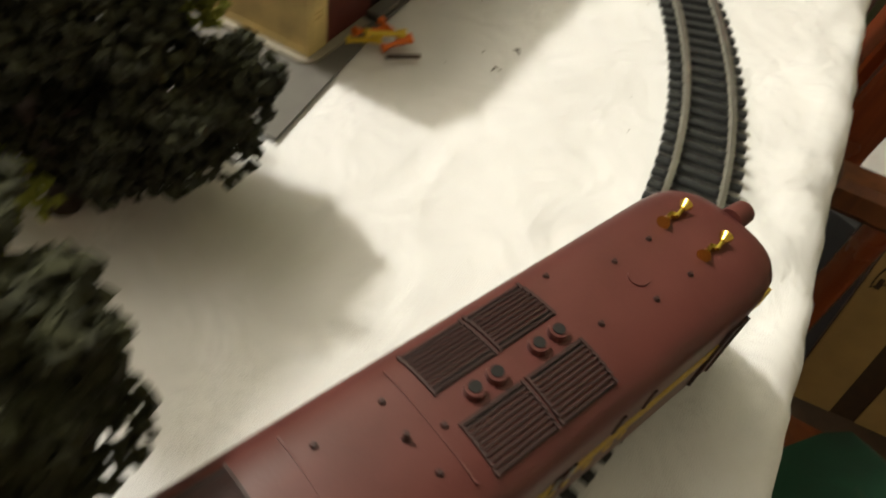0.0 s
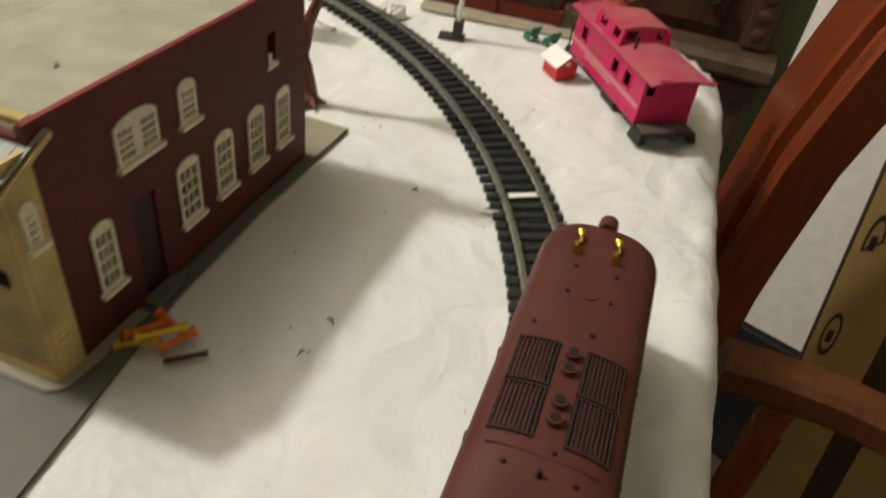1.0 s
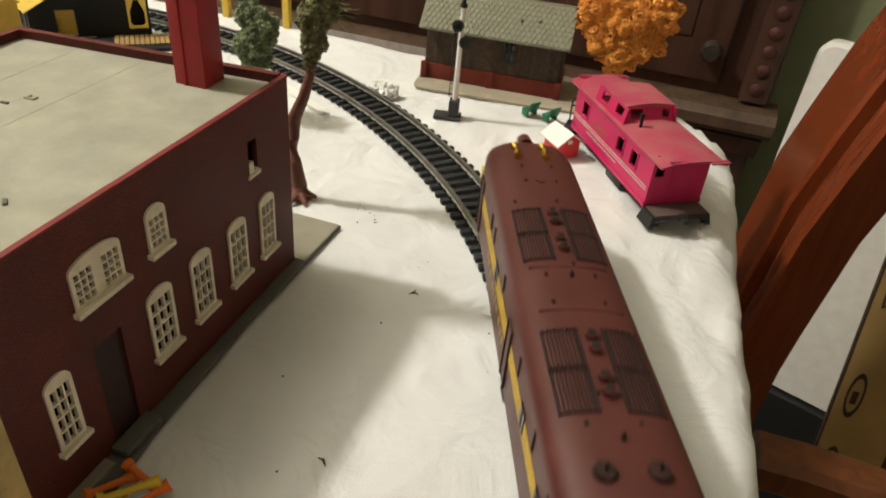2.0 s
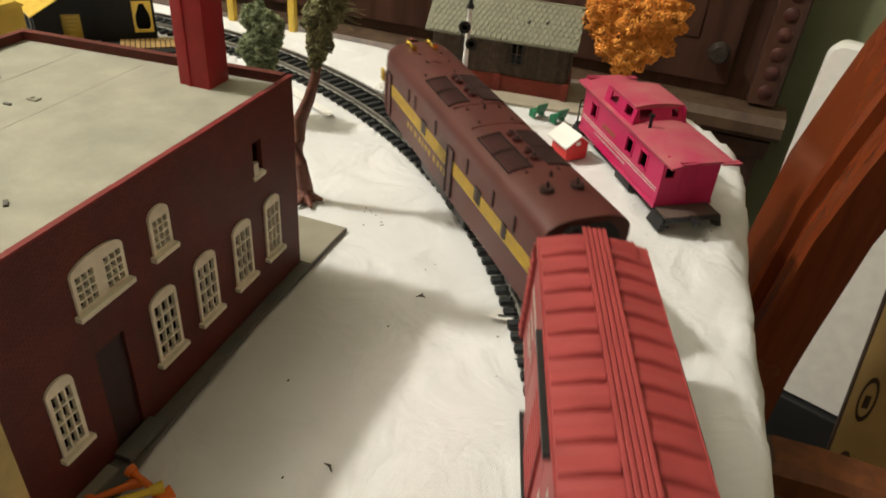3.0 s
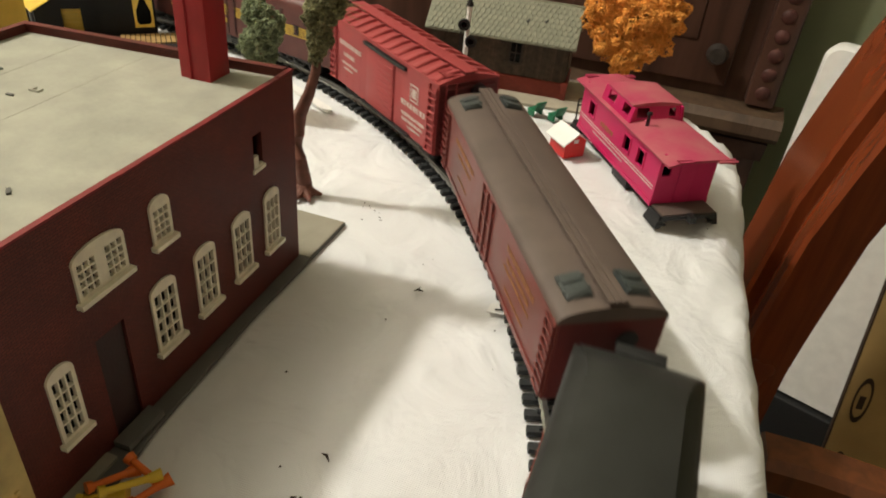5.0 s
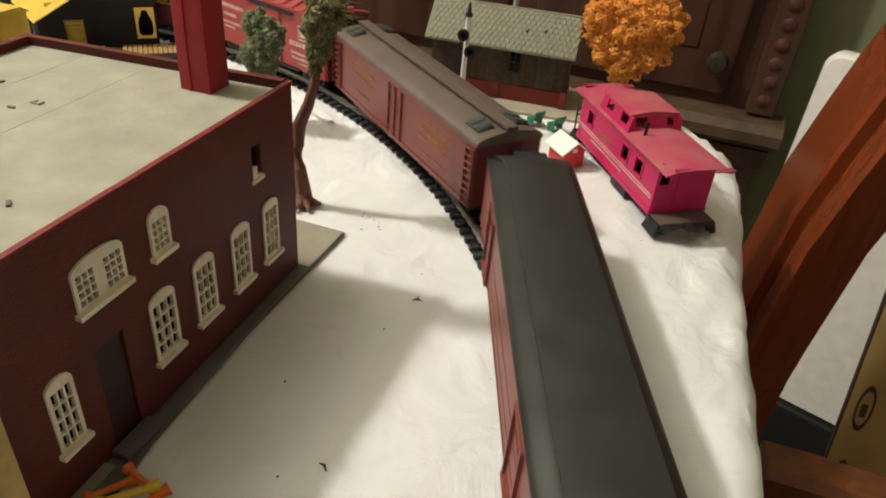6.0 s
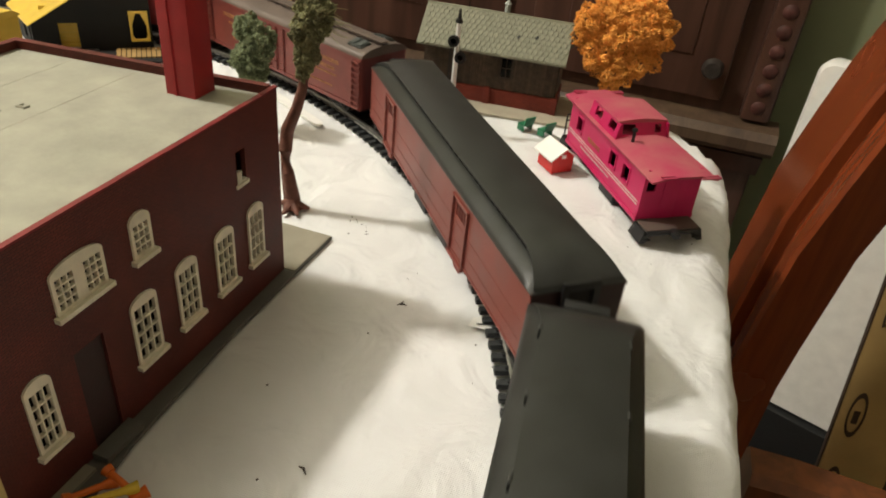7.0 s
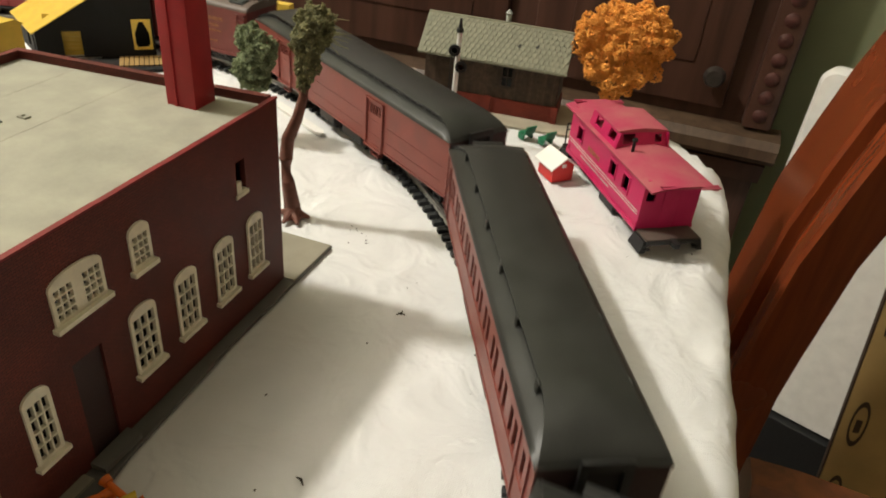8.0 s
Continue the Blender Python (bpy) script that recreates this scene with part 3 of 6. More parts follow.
    for x0, x1 in ((0.0985, 0.0990), (0.1205, 0.1210)):
        bm = bmesh.new()
        for i in range(14):
            y = -0.013 + 0.026 * i / 14
            quadbox(bm, L / 2 - x1, L / 2 - x0, y, y + 0.0019, min(top(y), top(y + 0.0019)) - 0.0004, max(top(y), top(y + 0.0019)) + 0.00015)
        part("panel_seam", bm, M_LOCO, c)
    # horns
    for y, turn in ((-0.0052, 18), (0.0065, -4)):
        bm = bmesh.new()
        for k, d in ((1, 0.0), (-1, 0.0014)):
            p = Vector((L / 2 - 0.0195, y + d, zt + 0.0008))
            rod(bm, p, p + Vector((k * 0.0030, k * 0.0006, 0.0004)), 0.0006, 0.0006, 8)
            rod(bm, p + Vector((k * 0.0028, k * 0.0006, 0.0004)), p + Vector((k * 0.0048, k * 0.0010, 0.0005)), 0.0007, 0.0017, 12)
        rod(bm, (L / 2 - 0.0195, y + 0.0007, zt - 0.002), (L / 2 - 0.0195, y + 0.0007, zt + 0.0012), 0.0007, seg=8)
        part("horn", bm, M_BRASS, c, "twin brass trumpet horn")
    # sides: stripes, doors, windows, writing
    for s in (-1, 1):
        y = s * (W + 0.0001)
        for k in range(5):
            boxpart("stripe", M_YELLOW, c, -L / 2 + 0.001, L / 2 - 0.013, y - 0.0001, y + 0.0001, 0.0290 + 0.0014 * k, 0.0298 + 0.0014 * k)
        bm = bmesh.new()
        for k in range(5):
            quadbox(bm, L / 2 + 0.0004, L / 2 + 0.0050, y * 0.86 - 0.0006, y * 0.86 + 0.0008, 0.0285 + 0.0014 * k, 0.0293 + 0.0014 * k)
        part("nose_stripe", bm, M_YELLOW, c)
        for x, w, z0, z1 in ((0.076, 0.0062, 0.0305, 0.0375), (0.1455, 0.0062, 0.0305, 0.0375), (0.1725, 0.0040, 0.0300, 0.0365)):
            f = boxpart("porthole_window", M_GLASS, c, L / 2 - x - w / 2, L / 2 - x + w / 2, y - 0.0004, y + 0.0004, z0, z1)
            boxpart("window_bar", M_LOCO, f, L / 2 - x - 0.0004, L / 2 - x + 0.0004, y - 0.0006, y + 0.0006, z0, z1)
        for x, w in ((0.018, 0.0075), (0.113, 0.0070)):
            bm = bmesh.new()
            for e in (-w / 2, w / 2):
                quadbox(bm, L / 2 - x + e - 0.0004, L / 2 - x + e + 0.0004, y - 0.0007, y + 0.0007, 0.0165, 0.0405)
            quadbox(bm, L / 2 - x - w / 2, L / 2 - x + w / 2, y - 0.0005, y + 0.0005, 0.0400, 0.0408)
            d = part("door_frame", bm, M_LOCO_DARK, c)
            boxpart("door", M_LOCO, d, L / 2 - x - w / 2 + 0.0006, L / 2 - x + w / 2 - 0.0006, y - 0.0002, y + 0.00025, 0.0165, 0.0400)
        for x in (0.052, 0.062, 0.092, 0.132, 0.160, 0.180):
            boxpart("louvre", M_LOCO_DARK, c, L / 2 - x - 0.0006, L / 2 - x + 0.0006, y - 0.0004, y + 0.0004, 0.0375, 0.0445)
        ink_line(c, "lettering", L / 2 - 0.108, L / 2 - 0.050, y, 0.0235, 0.0030, M_YELLOW, 4, gap=1.1)
        bm = bmesh.new()
        quadbox(bm, -0.030, 0.030, y - s * 0.0035 - 0.0015, y - s * 0.0035 + 0.0015, 0.0085, 0.0155, bevel=0.0006)
        part("fuel_tank_skirt", bm, M_GREYTRUCK, c)
        for x in (L / 2 - 0.018, L / 2 - 0.113):
            bm = bmesh.new()
            for z in (0.0095, 0.0125):
                quadbox(bm, x - 0.0035, x + 0.0035, y - s * 0.0016 - 0.0009, y - s * 0.0016 + 0.0009, z, z + 0.0006)
            for e in (-0.0035, 0.0035):
                quadbox(bm, x + e - 0.0003, x + e + 0.0003, y - s * 0.0016 - 0.0004, y - s * 0.0016 + 0.0004, 0.0095, 0.0160)
            part("step", bm, M_GREYTRUCK, c)
    boxpart("underframe", M_BLACK, c, -L / 2 + 0.003, L / 2 - 0.006, -0.014, 0.014, 0.0130, 0.0160)
    bm = bmesh.new()
    prism(bm, [(-0.0135, 0.0152), (-0.0135, 0.046), (-0.0085, 0.0515), (0.0085, 0.0515), (0.0135, 0.046), (0.0135, 0.0152)], -L / 2 - 0.0016, -L / 2 + 0.001)
    part("rear_diaphragm", bm, M_BLACK, c)
    for x in (-0.067, 0.067):
        bogie(c, x, 0, axle=0.0165, axles=3)
    coupler(c, L / 2 + 0.008), coupler(c, -L / 2 - 0.002)


locomotive()


def boxcar():
    L, W = 0.1225, 0.0182
    c = car("box_car", "red plastic box car with ribbed roof and faded white writing", "freight car", -0.2205, -0.3430, 0.082)
    zb, ze, zt = 0.0150, 0.0535, 0.0572
    bm = bmesh.new()
    prism(bm, [(-W, zb), (-W, ze), (-W * 0.5, (ze + zt) / 2 + 0.0005), (0, zt), (W * 0.5, (ze + zt) / 2 + 0.0005), (W, ze), (W, zb)], -L / 2, L / 2)
    part("body_shell", bm, M_BOXRED, c)
    # roof: raised panels each side of the running board
    n = 12
    for s in (-1, 1):
        for k in range(n):
            x0 = -L / 2 + 0.003 + (L - 0.006) * k / n
            w = (L - 0.006) / n
            bm = bmesh.new()
            rings = []
            for f, h in ((0.02, 0.0), (0.10, 0.0014), (0.26, 0.0013), (0.62, 0.0)):
                rings.append([(x0 + w * f, s * y, z) for y, z in ((0.0042, zt - 0.0012), (0.0042, zt - 0.0006 + h), (W * 0.5, (ze + zt) / 2 + 0.0006 + h), (W * 0.97, ze + 0.0002 + h * 0.5), (W * 0.97, ze - 0.0006))])
            loft(bm, rings)
            part("roof_rib", bm, M_BOXRED, c)
        boxpart("eave_strip", M_BOXRED, c, -L / 2 - 0.0002, L / 2 + 0.0002, min(s * W, s * (W + 0.0005)), max(s * W, s * (W + 0.0005)), ze - 0.0016, ze + 0.0002)
    for k in range(5):
        y = -0.0033 + 0.0066 * k / 4
        boxpart("running_board_plank", M_BOXRED, c, -L / 2 - 0.0015, L / 2 + 0.0015, y - 0.00068, y + 0.00068, zt + 0.0008, zt + 0.0016, bevel=0.00015)
    boxpart("running_board_base", M_BOXEND, c, -L / 2, L / 2, -0.0034, 0.0034, zt - 0.0004, zt + 0.0008)
    for s, x in ((1, -L / 2 + 0.006), (-1, L / 2 - 0.006)):
        bm = bmesh.new()
        for k in range(5):
            xx = x - 0.004 + 0.002 * k
            quadbox(bm, xx - 0.0006, xx + 0.0006, min(s * 0.005, s * 0.0135), max(s * 0.005, s * 0.0135), ze + 0.0026, ze + 0.0032)
        part("lateral_walk", bm, M_BOXRED, c)
    # ends
    for s in (-1, 1):
        x = s * L / 2
        for k in range(9):
            z = zb + 0.003 + 0.0040 * k
            bm = bmesh.new()
            rod(bm, (x, -W * 0.88, z), (x, W * 0.88, z), 0.0010, seg=8)
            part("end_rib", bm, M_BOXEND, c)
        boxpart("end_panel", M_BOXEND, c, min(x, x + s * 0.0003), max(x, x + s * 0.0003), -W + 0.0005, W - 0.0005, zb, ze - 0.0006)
        bm = bmesh.new()
        for e in (-0.0145, -0.0085):
            quadbox(bm, x + s * 0.0012 - 0.0003, x + s * 0.0012 + 0.0003, s * e - 0.0003, s * e + 0.0003, zb, ze)
        for k in range(8):
            z = zb + 0.002 + 0.004 * k
            quadbox(bm, x + s * 0.0016 - 0.0003, x + s * 0.0016 + 0.0003, min(-s * 0.0145, -s * 0.0085), max(-s * 0.0145, -s * 0.0085), z, z + 0.0007)
        part("end_ladder", bm, M_BOXRED, c)
        bm = bmesh.new()
        rod(bm, (x + s * 0.0015, s * 0.0045, 0.048), (x + s * 0.0030, s * 0.0045, 0.048), 0.0042, 0.0042, 20)
        rod(bm, (x, s * 0.0045, 0.048), (x + s * 0.0036, s * 0.0045, 0.048), 0.0009, 0.0009, 10)
        part("brake_wheel", bm, M_BLACK, c)
    # sides
    for s in (-1, 1):
        y = s * W
        o = lambda a, b: (min(y + s * a, y + s * b), max(y + s * a, y + s * b))
        boxpart("sliding_door", M_BOXRED, c, -0.0175, 0.0135, *o(-0.0002, 0.0010), zb + 0.001, ze - 0.004, bevel=0.0003, label="ribbed red sliding door")
        for k in range(9):
            boxpart("door_rib", M_BOXRED, c, -0.0165, 0.0000, *o(0.0008, 0.0014), zb + 0.0025 + 0.0034 * k, zb + 0.0034 + 0.0034 * k)
        for z0, z1, x0, x1 in ((ze - 0.0040, ze - 0.0024, -0.030, 0.016), (zb - 0.0004, zb + 0.0008, -0.036, 0.017)):
            boxpart("door_track", M_BLACK, c, x0, x1, *o(0.0, 0.0020), z0, z1, label="black door rail")
        for x in (-L / 2 + 0.0045, L / 2 - 0.0045):
            ladder(c, x, y, zb, ze - 0.002, M_BOXRED, out=s)
        for x in (-0.052, -0.043, -0.034, -0.025, 0.022, 0.031, 0.040, 0.050):
            bm = bmesh.new()
            for k in range(14):
                rod(bm, (x, y, zb + 0.002 + 0.0022 * k), (x, y + s * 0.0003, zb + 0.002 + 0.0022 * k), 0.0003, seg=6)
            part("rivet_row", bm, M_BOXRED, c)
        yy = y + s * 0.00015
        for k, (x0, x1, z, h) in enumerate(((0.022, 0.050, 0.0395, 0.0026), (0.030, 0.044, 0.0335, 0.0022), (0.026, 0.047, 0.0285, 0.0015), (0.032, 0.045, 0.0255, 0.0012), (-0.050, -0.026, 0.0305, 0.0030), (-0.050, -0.026, 0.0250, 0.0017), (-0.048, -0.027, 0.0218, 0.0017), (-0.046, -0.032, 0.0190, 0.0012))):
            ink_line(c, "lettering", x0, x1, yy, z, h, M_WHITEINK, 10 + k)
        bm = bmesh.new()
        for x0, x1, z0, z1 in ((-0.0425, -0.0418, 0.0355, 0.0445), (-0.0352, -0.0345, 0.0355, 0.0445), (-0.0425, -0.0345, 0.0439, 0.0446), (-0.0425, -0.0345, 0.0354, 0.0361), (-0.0405, -0.0365, 0.0375, 0.0425)):
            quadbox(bm, x0, x1, yy - 0.0001, yy + 0.0001, z0, z1)
        part("emblem", bm, M_WHITEINK, c, "faded white framed emblem", smooth=0)
    boxpart("underframe", M_BLACK, c, -L / 2 + 0.002, L / 2 - 0.002, -0.012, 0.012, 0.0130, 0.0152)
    for x in (-0.041, 0.041):
        bogie(c, x, 0)
    coupler(c, L / 2 + 0.001), coupler(c, -L / 2 - 0.001)


boxcar()


def reefer():
    L, W = 0.166, 0.0178
    c = car("refrigerator_car", "oxide-red refrigerator car with brown-grey roof and four hatches", "freight car", -0.3560, -0.5220, 0.112)
    zb, ze, zt = 0.0145, 0.0465, 0.0520
    bm = bmesh.new()
    prism(bm, [(-W, zb), (-W, ze), (W, ze), (W, zb)], -L / 2, L / 2)
    part("body_shell", bm, M_REEF, c)
    bm = bmesh.new()
    pts = [(-W - 0.0006, ze)] + [(-(W + 0.0006) * math.cos(math.pi * k / 12), ze + 0.0008 + (zt - ze - 0.0008) * math.sin(math.pi * k / 12)) for k in range(13)] + [(W + 0.0006, ze)]
    prism(bm, pts, -L / 2 - 0.0006, L / 2 + 0.0006)
    part("roof", bm, M_REEFROOF, c)
    for k in range(3):
        y = -0.0022 + 0.0022 * k
        boxpart("running_board_plank", M_REEFROOF, c, -L / 2 - 0.001, L / 2 + 0.001, y - 0.001, y + 0.001, zt + 0.0011, zt + 0.0024, bevel=0.0002)
    bm = bmesh.new()
    for k in range(20):
        x = -L / 2 + L * (k + 0.5) / 20
        quadbox(bm, x - 0.0008, x + 0.0008, -0.0028, 0.0028, zt - 0.0006, zt + 0.0012)
    part("running_board_supports", bm, M_REEFROOF, c)
    for x in (L / 2 - 0.0115, -L / 2 + 0.0115):
        for s in (-1, 1):
            m = pose(x, s * 0.0098, zt - 0.0008, -s * 14, 0, 0)
            bm = bmesh.new()
            quadbox(bm, -0.0060, 0.0060, -0.0042, 0.0042, -0.0012, 0.0012, bevel=0.0004)
            h = part("ice_hatch", bm, M_HATCH, c, "dull grey-green roof hatch", at=m)
            bm = bmesh.new()
            quadbox(bm, -0.0052, -0.0008, -0.0034, 0.0034, 0.0012, 0.0019, bevel=0.0003)
            quadbox(bm, 0.0008, 0.0052, -0.0034, 0.0034, 0.0012, 0.0019, bevel=0.0003)
            for e in (-0.003, 0.003):
                rod(bm, (e, -0.0046, 0.0012), (e, 0.0046, 0.0012), 0.0005, seg=8)
            part("hatch_cover", bm, M_HATCH, h)
    for s in (-1, 1):
        y = s * W
        o = lambda a, b: (min(y + s * a, y + s * b), max(y + s * a, y + s * b))
        boxpart("eave_fascia", M_REEF, c, -L / 2, L / 2, *o(0, 0.0007), ze - 0.0018, ze)
        boxpart("side_sill", M_REEF, c, -L / 2, L / 2, *o(0, 0.0005), zb - 0.0005, zb + 0.002)
        for x in (-0.0075, 0.0, 0.0075):
            boxpart("door_post", M_REEF, c, x - 0.0006, x + 0.0006, *o(0, 0.0010), zb + 0.001, ze - 0.002)
        bm = bmesh.new()
        for x in (-0.005, 0.005):
            for z in (0.020, 0.031, 0.041):
                quadbox(bm, x - 0.003, x + 0.003, *o(0.0, 0.0007), z, z + 0.0009)
        part("door_hinges", bm, M_REEF, c)
        for x in (-L / 2 + 0.0045, L / 2 - 0.0045):
            ladder(c, x, y, zb, ze - 0.002, M_REEF, out=s)
        yy = y + s * 0.00015
        for k, (x0, x1, z, h) in enumerate(((-0.062, -0.028, 0.0370, 0.0024), (-0.058, -0.030, 0.0325, 0.0020), (-0.060, -0.028, 0.0290, 0.0012), (-0.056, -0.032, 0.0215, 0.0012), (0.026, 0.062, 0.0370, 0.0024), (0.030, 0.056, 0.0325, 0.0018), (0.034, 0.052, 0.0230, 0.0012))):
            ink_line(c, "lettering", x0, x1, yy, z, h, M_GOLDINK, 30 + k)
    for s in (-1, 1):
        x = s * L / 2
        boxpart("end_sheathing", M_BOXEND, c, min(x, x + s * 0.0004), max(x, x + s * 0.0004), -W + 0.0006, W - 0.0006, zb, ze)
        bm = bmesh.new()
        rod(bm, (x, s * 0.005, 0.040), (x + s * 0.003, s * 0.005, 0.040), 0.0008, seg=8)
        rod(bm, (x + s * 0.0025, s * 0.005, 0.040), (x + s * 0.003, s * 0.005, 0.040), 0.0038, seg=18)
        part("brake_wheel", bm, M_BLACK, c)
    boxpart("underframe", M_BLACK, c, -L / 2 + 0.002, L / 2 - 0.002, -0.012, 0.012, 0.0125, 0.0147)
    for x in (-0.056, 0.056):
        bogie(c, x, 0)
    coupler(c, L / 2 + 0.001), coupler(c, -L / 2 - 0.001)


reefer()


def clerestory(parent, L, W, ze, zt, material, deck=0.0122):
    """Heavy-weight roof: lower decks, a raised middle, both ends rounded down."""
    def lower(k):
        return [(-W - 0.0005, ze - 0.0003), (-W - 0.0005, ze + 0.0006), (-W * 0.93, ze + 0.0022), (-W * 0.78, ze + 0.0036), (-deck, ze + 0.0046), (deck, ze + 0.0046), (W * 0.78, ze + 0.0036), (W * 0.93, ze + 0.0022), (W + 0.0005, ze + 0.0006), (W + 0.0005, ze - 0.0003)]
    bm = bmesh.new()
    base = lower(0)
    rings = []
    ends = [(d, math.sin(math.pi / 2 * d / 0.012) ** 0.7) for d in (0.0002, 0.001, 0.0025, 0.0045, 0.007, 0.0095, 0.012)]
    for x, f in [(-L / 2 - 0.0006 + d, f) for d, f in ends] + [(L / 2 + 0.0006 - d, f) for d, f in ends[::-1]]:
        rings.append([(x, y, ze - 0.0003 + (z - ze + 0.0003) * f) for y, z in base])
    loft(bm, rings)
    roof = part("roof", bm, material, parent, "black clerestory roof", smooth=55)
    bm = bmesh.new()
    up = [(-deck, ze + 0.0030), (-deck, zt - 0.0022), (-deck - 0.0010, zt - 0.0022), (-deck - 0.0010, zt - 0.0016), (-deck * 0.6, zt - 0.0004), (0, zt), (deck * 0.6, zt - 0.0004), (deck + 0.0010, zt - 0.0016), (deck + 0.0010, zt - 0.0022), (deck, zt - 0.0022), (deck, ze + 0.0030)]
    rings = []
    ends = [(d, math.sin(math.pi / 2 * d / 0.020) ** 0.62, 1 + 0.36 * (1 - d / 0.020) ** 1.5) for d in (0.0003, 0.0015, 0.0035, 0.006, 0.009, 0.0125, 0.016, 0.020)]
    for x, f, g in [(-L / 2 + d, f, g) for d, f, g in ends] + [(L / 2 - d, f, g) for d, f, g in ends[::-1]]:
        rings.append([(x, y * g, ze + (z - ze) * f) for y, z in up])
    loft(bm, rings)
    part("clerestory", bm, material, roof, smooth=60)
    bm = bmesh.new()
    n = int((L - 0.04) / 0.006)
    for s in (-1, 1):
        for k in range(n):
            x = -L / 2 + 0.02 + (L - 0.04) * k / n
            quadbox(bm, x, x + 0.0045, s * deck - 0.0003, s * deck + 0.0003, ze + 0.0049, zt - 0.0026)
    part("clerestory_lights", bm, M_GLASS, roof)
    return roof


def passenger_ends(c, L, W, zb, ze):
    for s in (-1, 1):
        x = s * L / 2
        boxpart("end_wall", M_LOCO_DARK, c, min(x - s * 0.001, x + s * 0.0003), max(x - s * 0.001, x + s * 0.0003), -W + 0.0004, W - 0.0004, zb, ze)
        bm = bmesh.new()
        for e in (-0.0062, 0.0062):
            quadbox(bm, x - 0.002, x + s * 0.0016 + 0.001, e - 0.0012, e + 0.0012, zb, 0.0455)
        quadbox(bm, x - 0.002, x + s * 0.0016 + 0.001, -0.0074, 0.0074, 0.0440, 0.0475, bevel=0.0004)
        part("diaphragm", bm, M_BLACK, c, "black end gangway")
        boxpart("end_door", M_DARK, c, min(x, x + s * 0.0008), max(x, x + s * 0.0008), -0.0050, 0.0050, zb, 0.0440)
        for y in (-W + 0.003, W - 0.003):
            bm = bmesh.new()
            for z in (0.0085, 0.0115):
                quadbox(bm, x - s * 0.0075 - 0.003, x - s * 0.0075 + 0.003, y - 0.0022, y + 0.0022, z, z + 0.0007)
            for e in (-0.003, 0.003):
                quadbox(bm, x - s * 0.0075 + e - 0.0003, x - s * 0.0075 + e + 0.0003, y - 0.0022, y + 0.0022, 0.0085, zb)
            part("step", bm, M_BLACK, c)


def coach_side(c, name, L, W, s, zb, ze, holes, material):
    y = s * W
    bm = bmesh.new()
    pierced(bm, lambda u, v, w: (u, y - s * w, v), (-L / 2, L / 2), (zb, ze), holes, 0.0010)
    side = part(name, bm, material, c)
    o = lambda a, b: (min(y + s * a, y + s * b), max(y + s * a, y + s * b))
    if len(holes) > 10:
        boxpart("belt_rail", material, c, -L / 2, L / 2, *o(0, 0.0004), 0.0262, 0.0269)
    boxpart("letter_board", material, c, -L / 2, L / 2, *o(0, 0.0004), ze - 0.0016, ze - 0.0004)
    boxpart("side_sill", material, c, -L / 2, L / 2, *o(0, 0.0004), zb, zb + 0.0012)
    return side


def combine():
    L, W = 0.224, 0.0187
    c = car("baggage_car", "oxide-red heavyweight baggage and coach car with black clerestory roof", "passenger car", -0.536, -0.760, 0.150)
    zb, ze, zt = 0.0135, 0.0440, 0.0530
    f = L / 2
    doors = [(f - 0.052, f - 0.036), (f - 0.164, f - 0.148)]
    for s in (-1, 1):
        holes = []
        for a, b in doors:
            for k in range(4):
                w = (b - a - 0.004) / 4
                holes.append((a + 0.002 + w * k + 0.0005, a + 0.002 + w * (k + 1) - 0.0005, 0.0325, 0.0385))
        coach_side(c, "side_wall", L, W, s, zb, ze, holes, M_PASS)
        y = s * W
        o = lambda a, b: (min(y + s * a, y + s * b), max(y + s * a, y + s * b))
        for a, b in doors:
            bm = bmesh.new()
            for x in (a - 0.0004, b + 0.0004):
                quadbox(bm, x - 0.0006, x + 0.0006, *o(-0.0002, 0.0012), zb - 0.0006, 0.0415)
            quadbox(bm, a, b, *o(-0.0002, 0.0010), 0.0405, 0.0415)
            d = part("door_frame", bm, M_PASS, c)
            boxpart("door_sill", M_PASS, d, a - 0.001, b + 0.001, *o(-0.001, 0.0016), zb - 0.0014, zb - 0.0002)
            bm = bmesh.new()
            for z in (0.0075, 0.0105):
                quadbox(bm, (a + b) / 2 - 0.0035, (a + b) / 2 + 0.0035, *o(-0.004, -0.0002), z, z + 0.0007)
            for e in (-0.0035, 0.0035):
                quadbox(bm, (a + b) / 2 + e - 0.0003, (a + b) / 2 + e + 0.0003, *o(-0.001, -0.0004), 0.0075, zb)
            part("step", bm, M_PASS, c)
        boxpart("inner_glass", M_GLASS, c, -L / 2 + 0.002, L / 2 - 0.002, *o(-0.0018, -0.0012), 0.028, 0.042)
        bm = bmesh.new()
        for z in (0.0205, 0.0290):
            quadbox(bm, -L / 2 + 0.004, L / 2 - 0.004, *o(0, 0.00018), z, z + 0.0003)
        part("hand_line", bm, M_PASS, c)
        bm = bmesh.new()
        for x0, x1 in ((-0.028, -0.006), (0.004, 0.022)):
            quadbox(bm, x0, x1, *o(-0.007, -0.001), 0.0070, zb, bevel=0.0005)
        part("underfloor_box", bm, M_BLACK, c)
    clerestory(c, L, W, ze, zt, M_PASSROOF)
    passenger_ends(c, L, W, zb, ze)
    boxpart("underframe", M_BLACK, c, -L / 2 + 0.002, L / 2 - 0.002, -0.0155, 0.0155, 0.0120, 0.0145)
    for x in (-0.075, 0.075):
        bogie(c, x, 0, axle=0.0120, axles=3)
    coupler(c, L / 2 + 0.001), coupler(c, -L / 2 - 0.001)


combine()


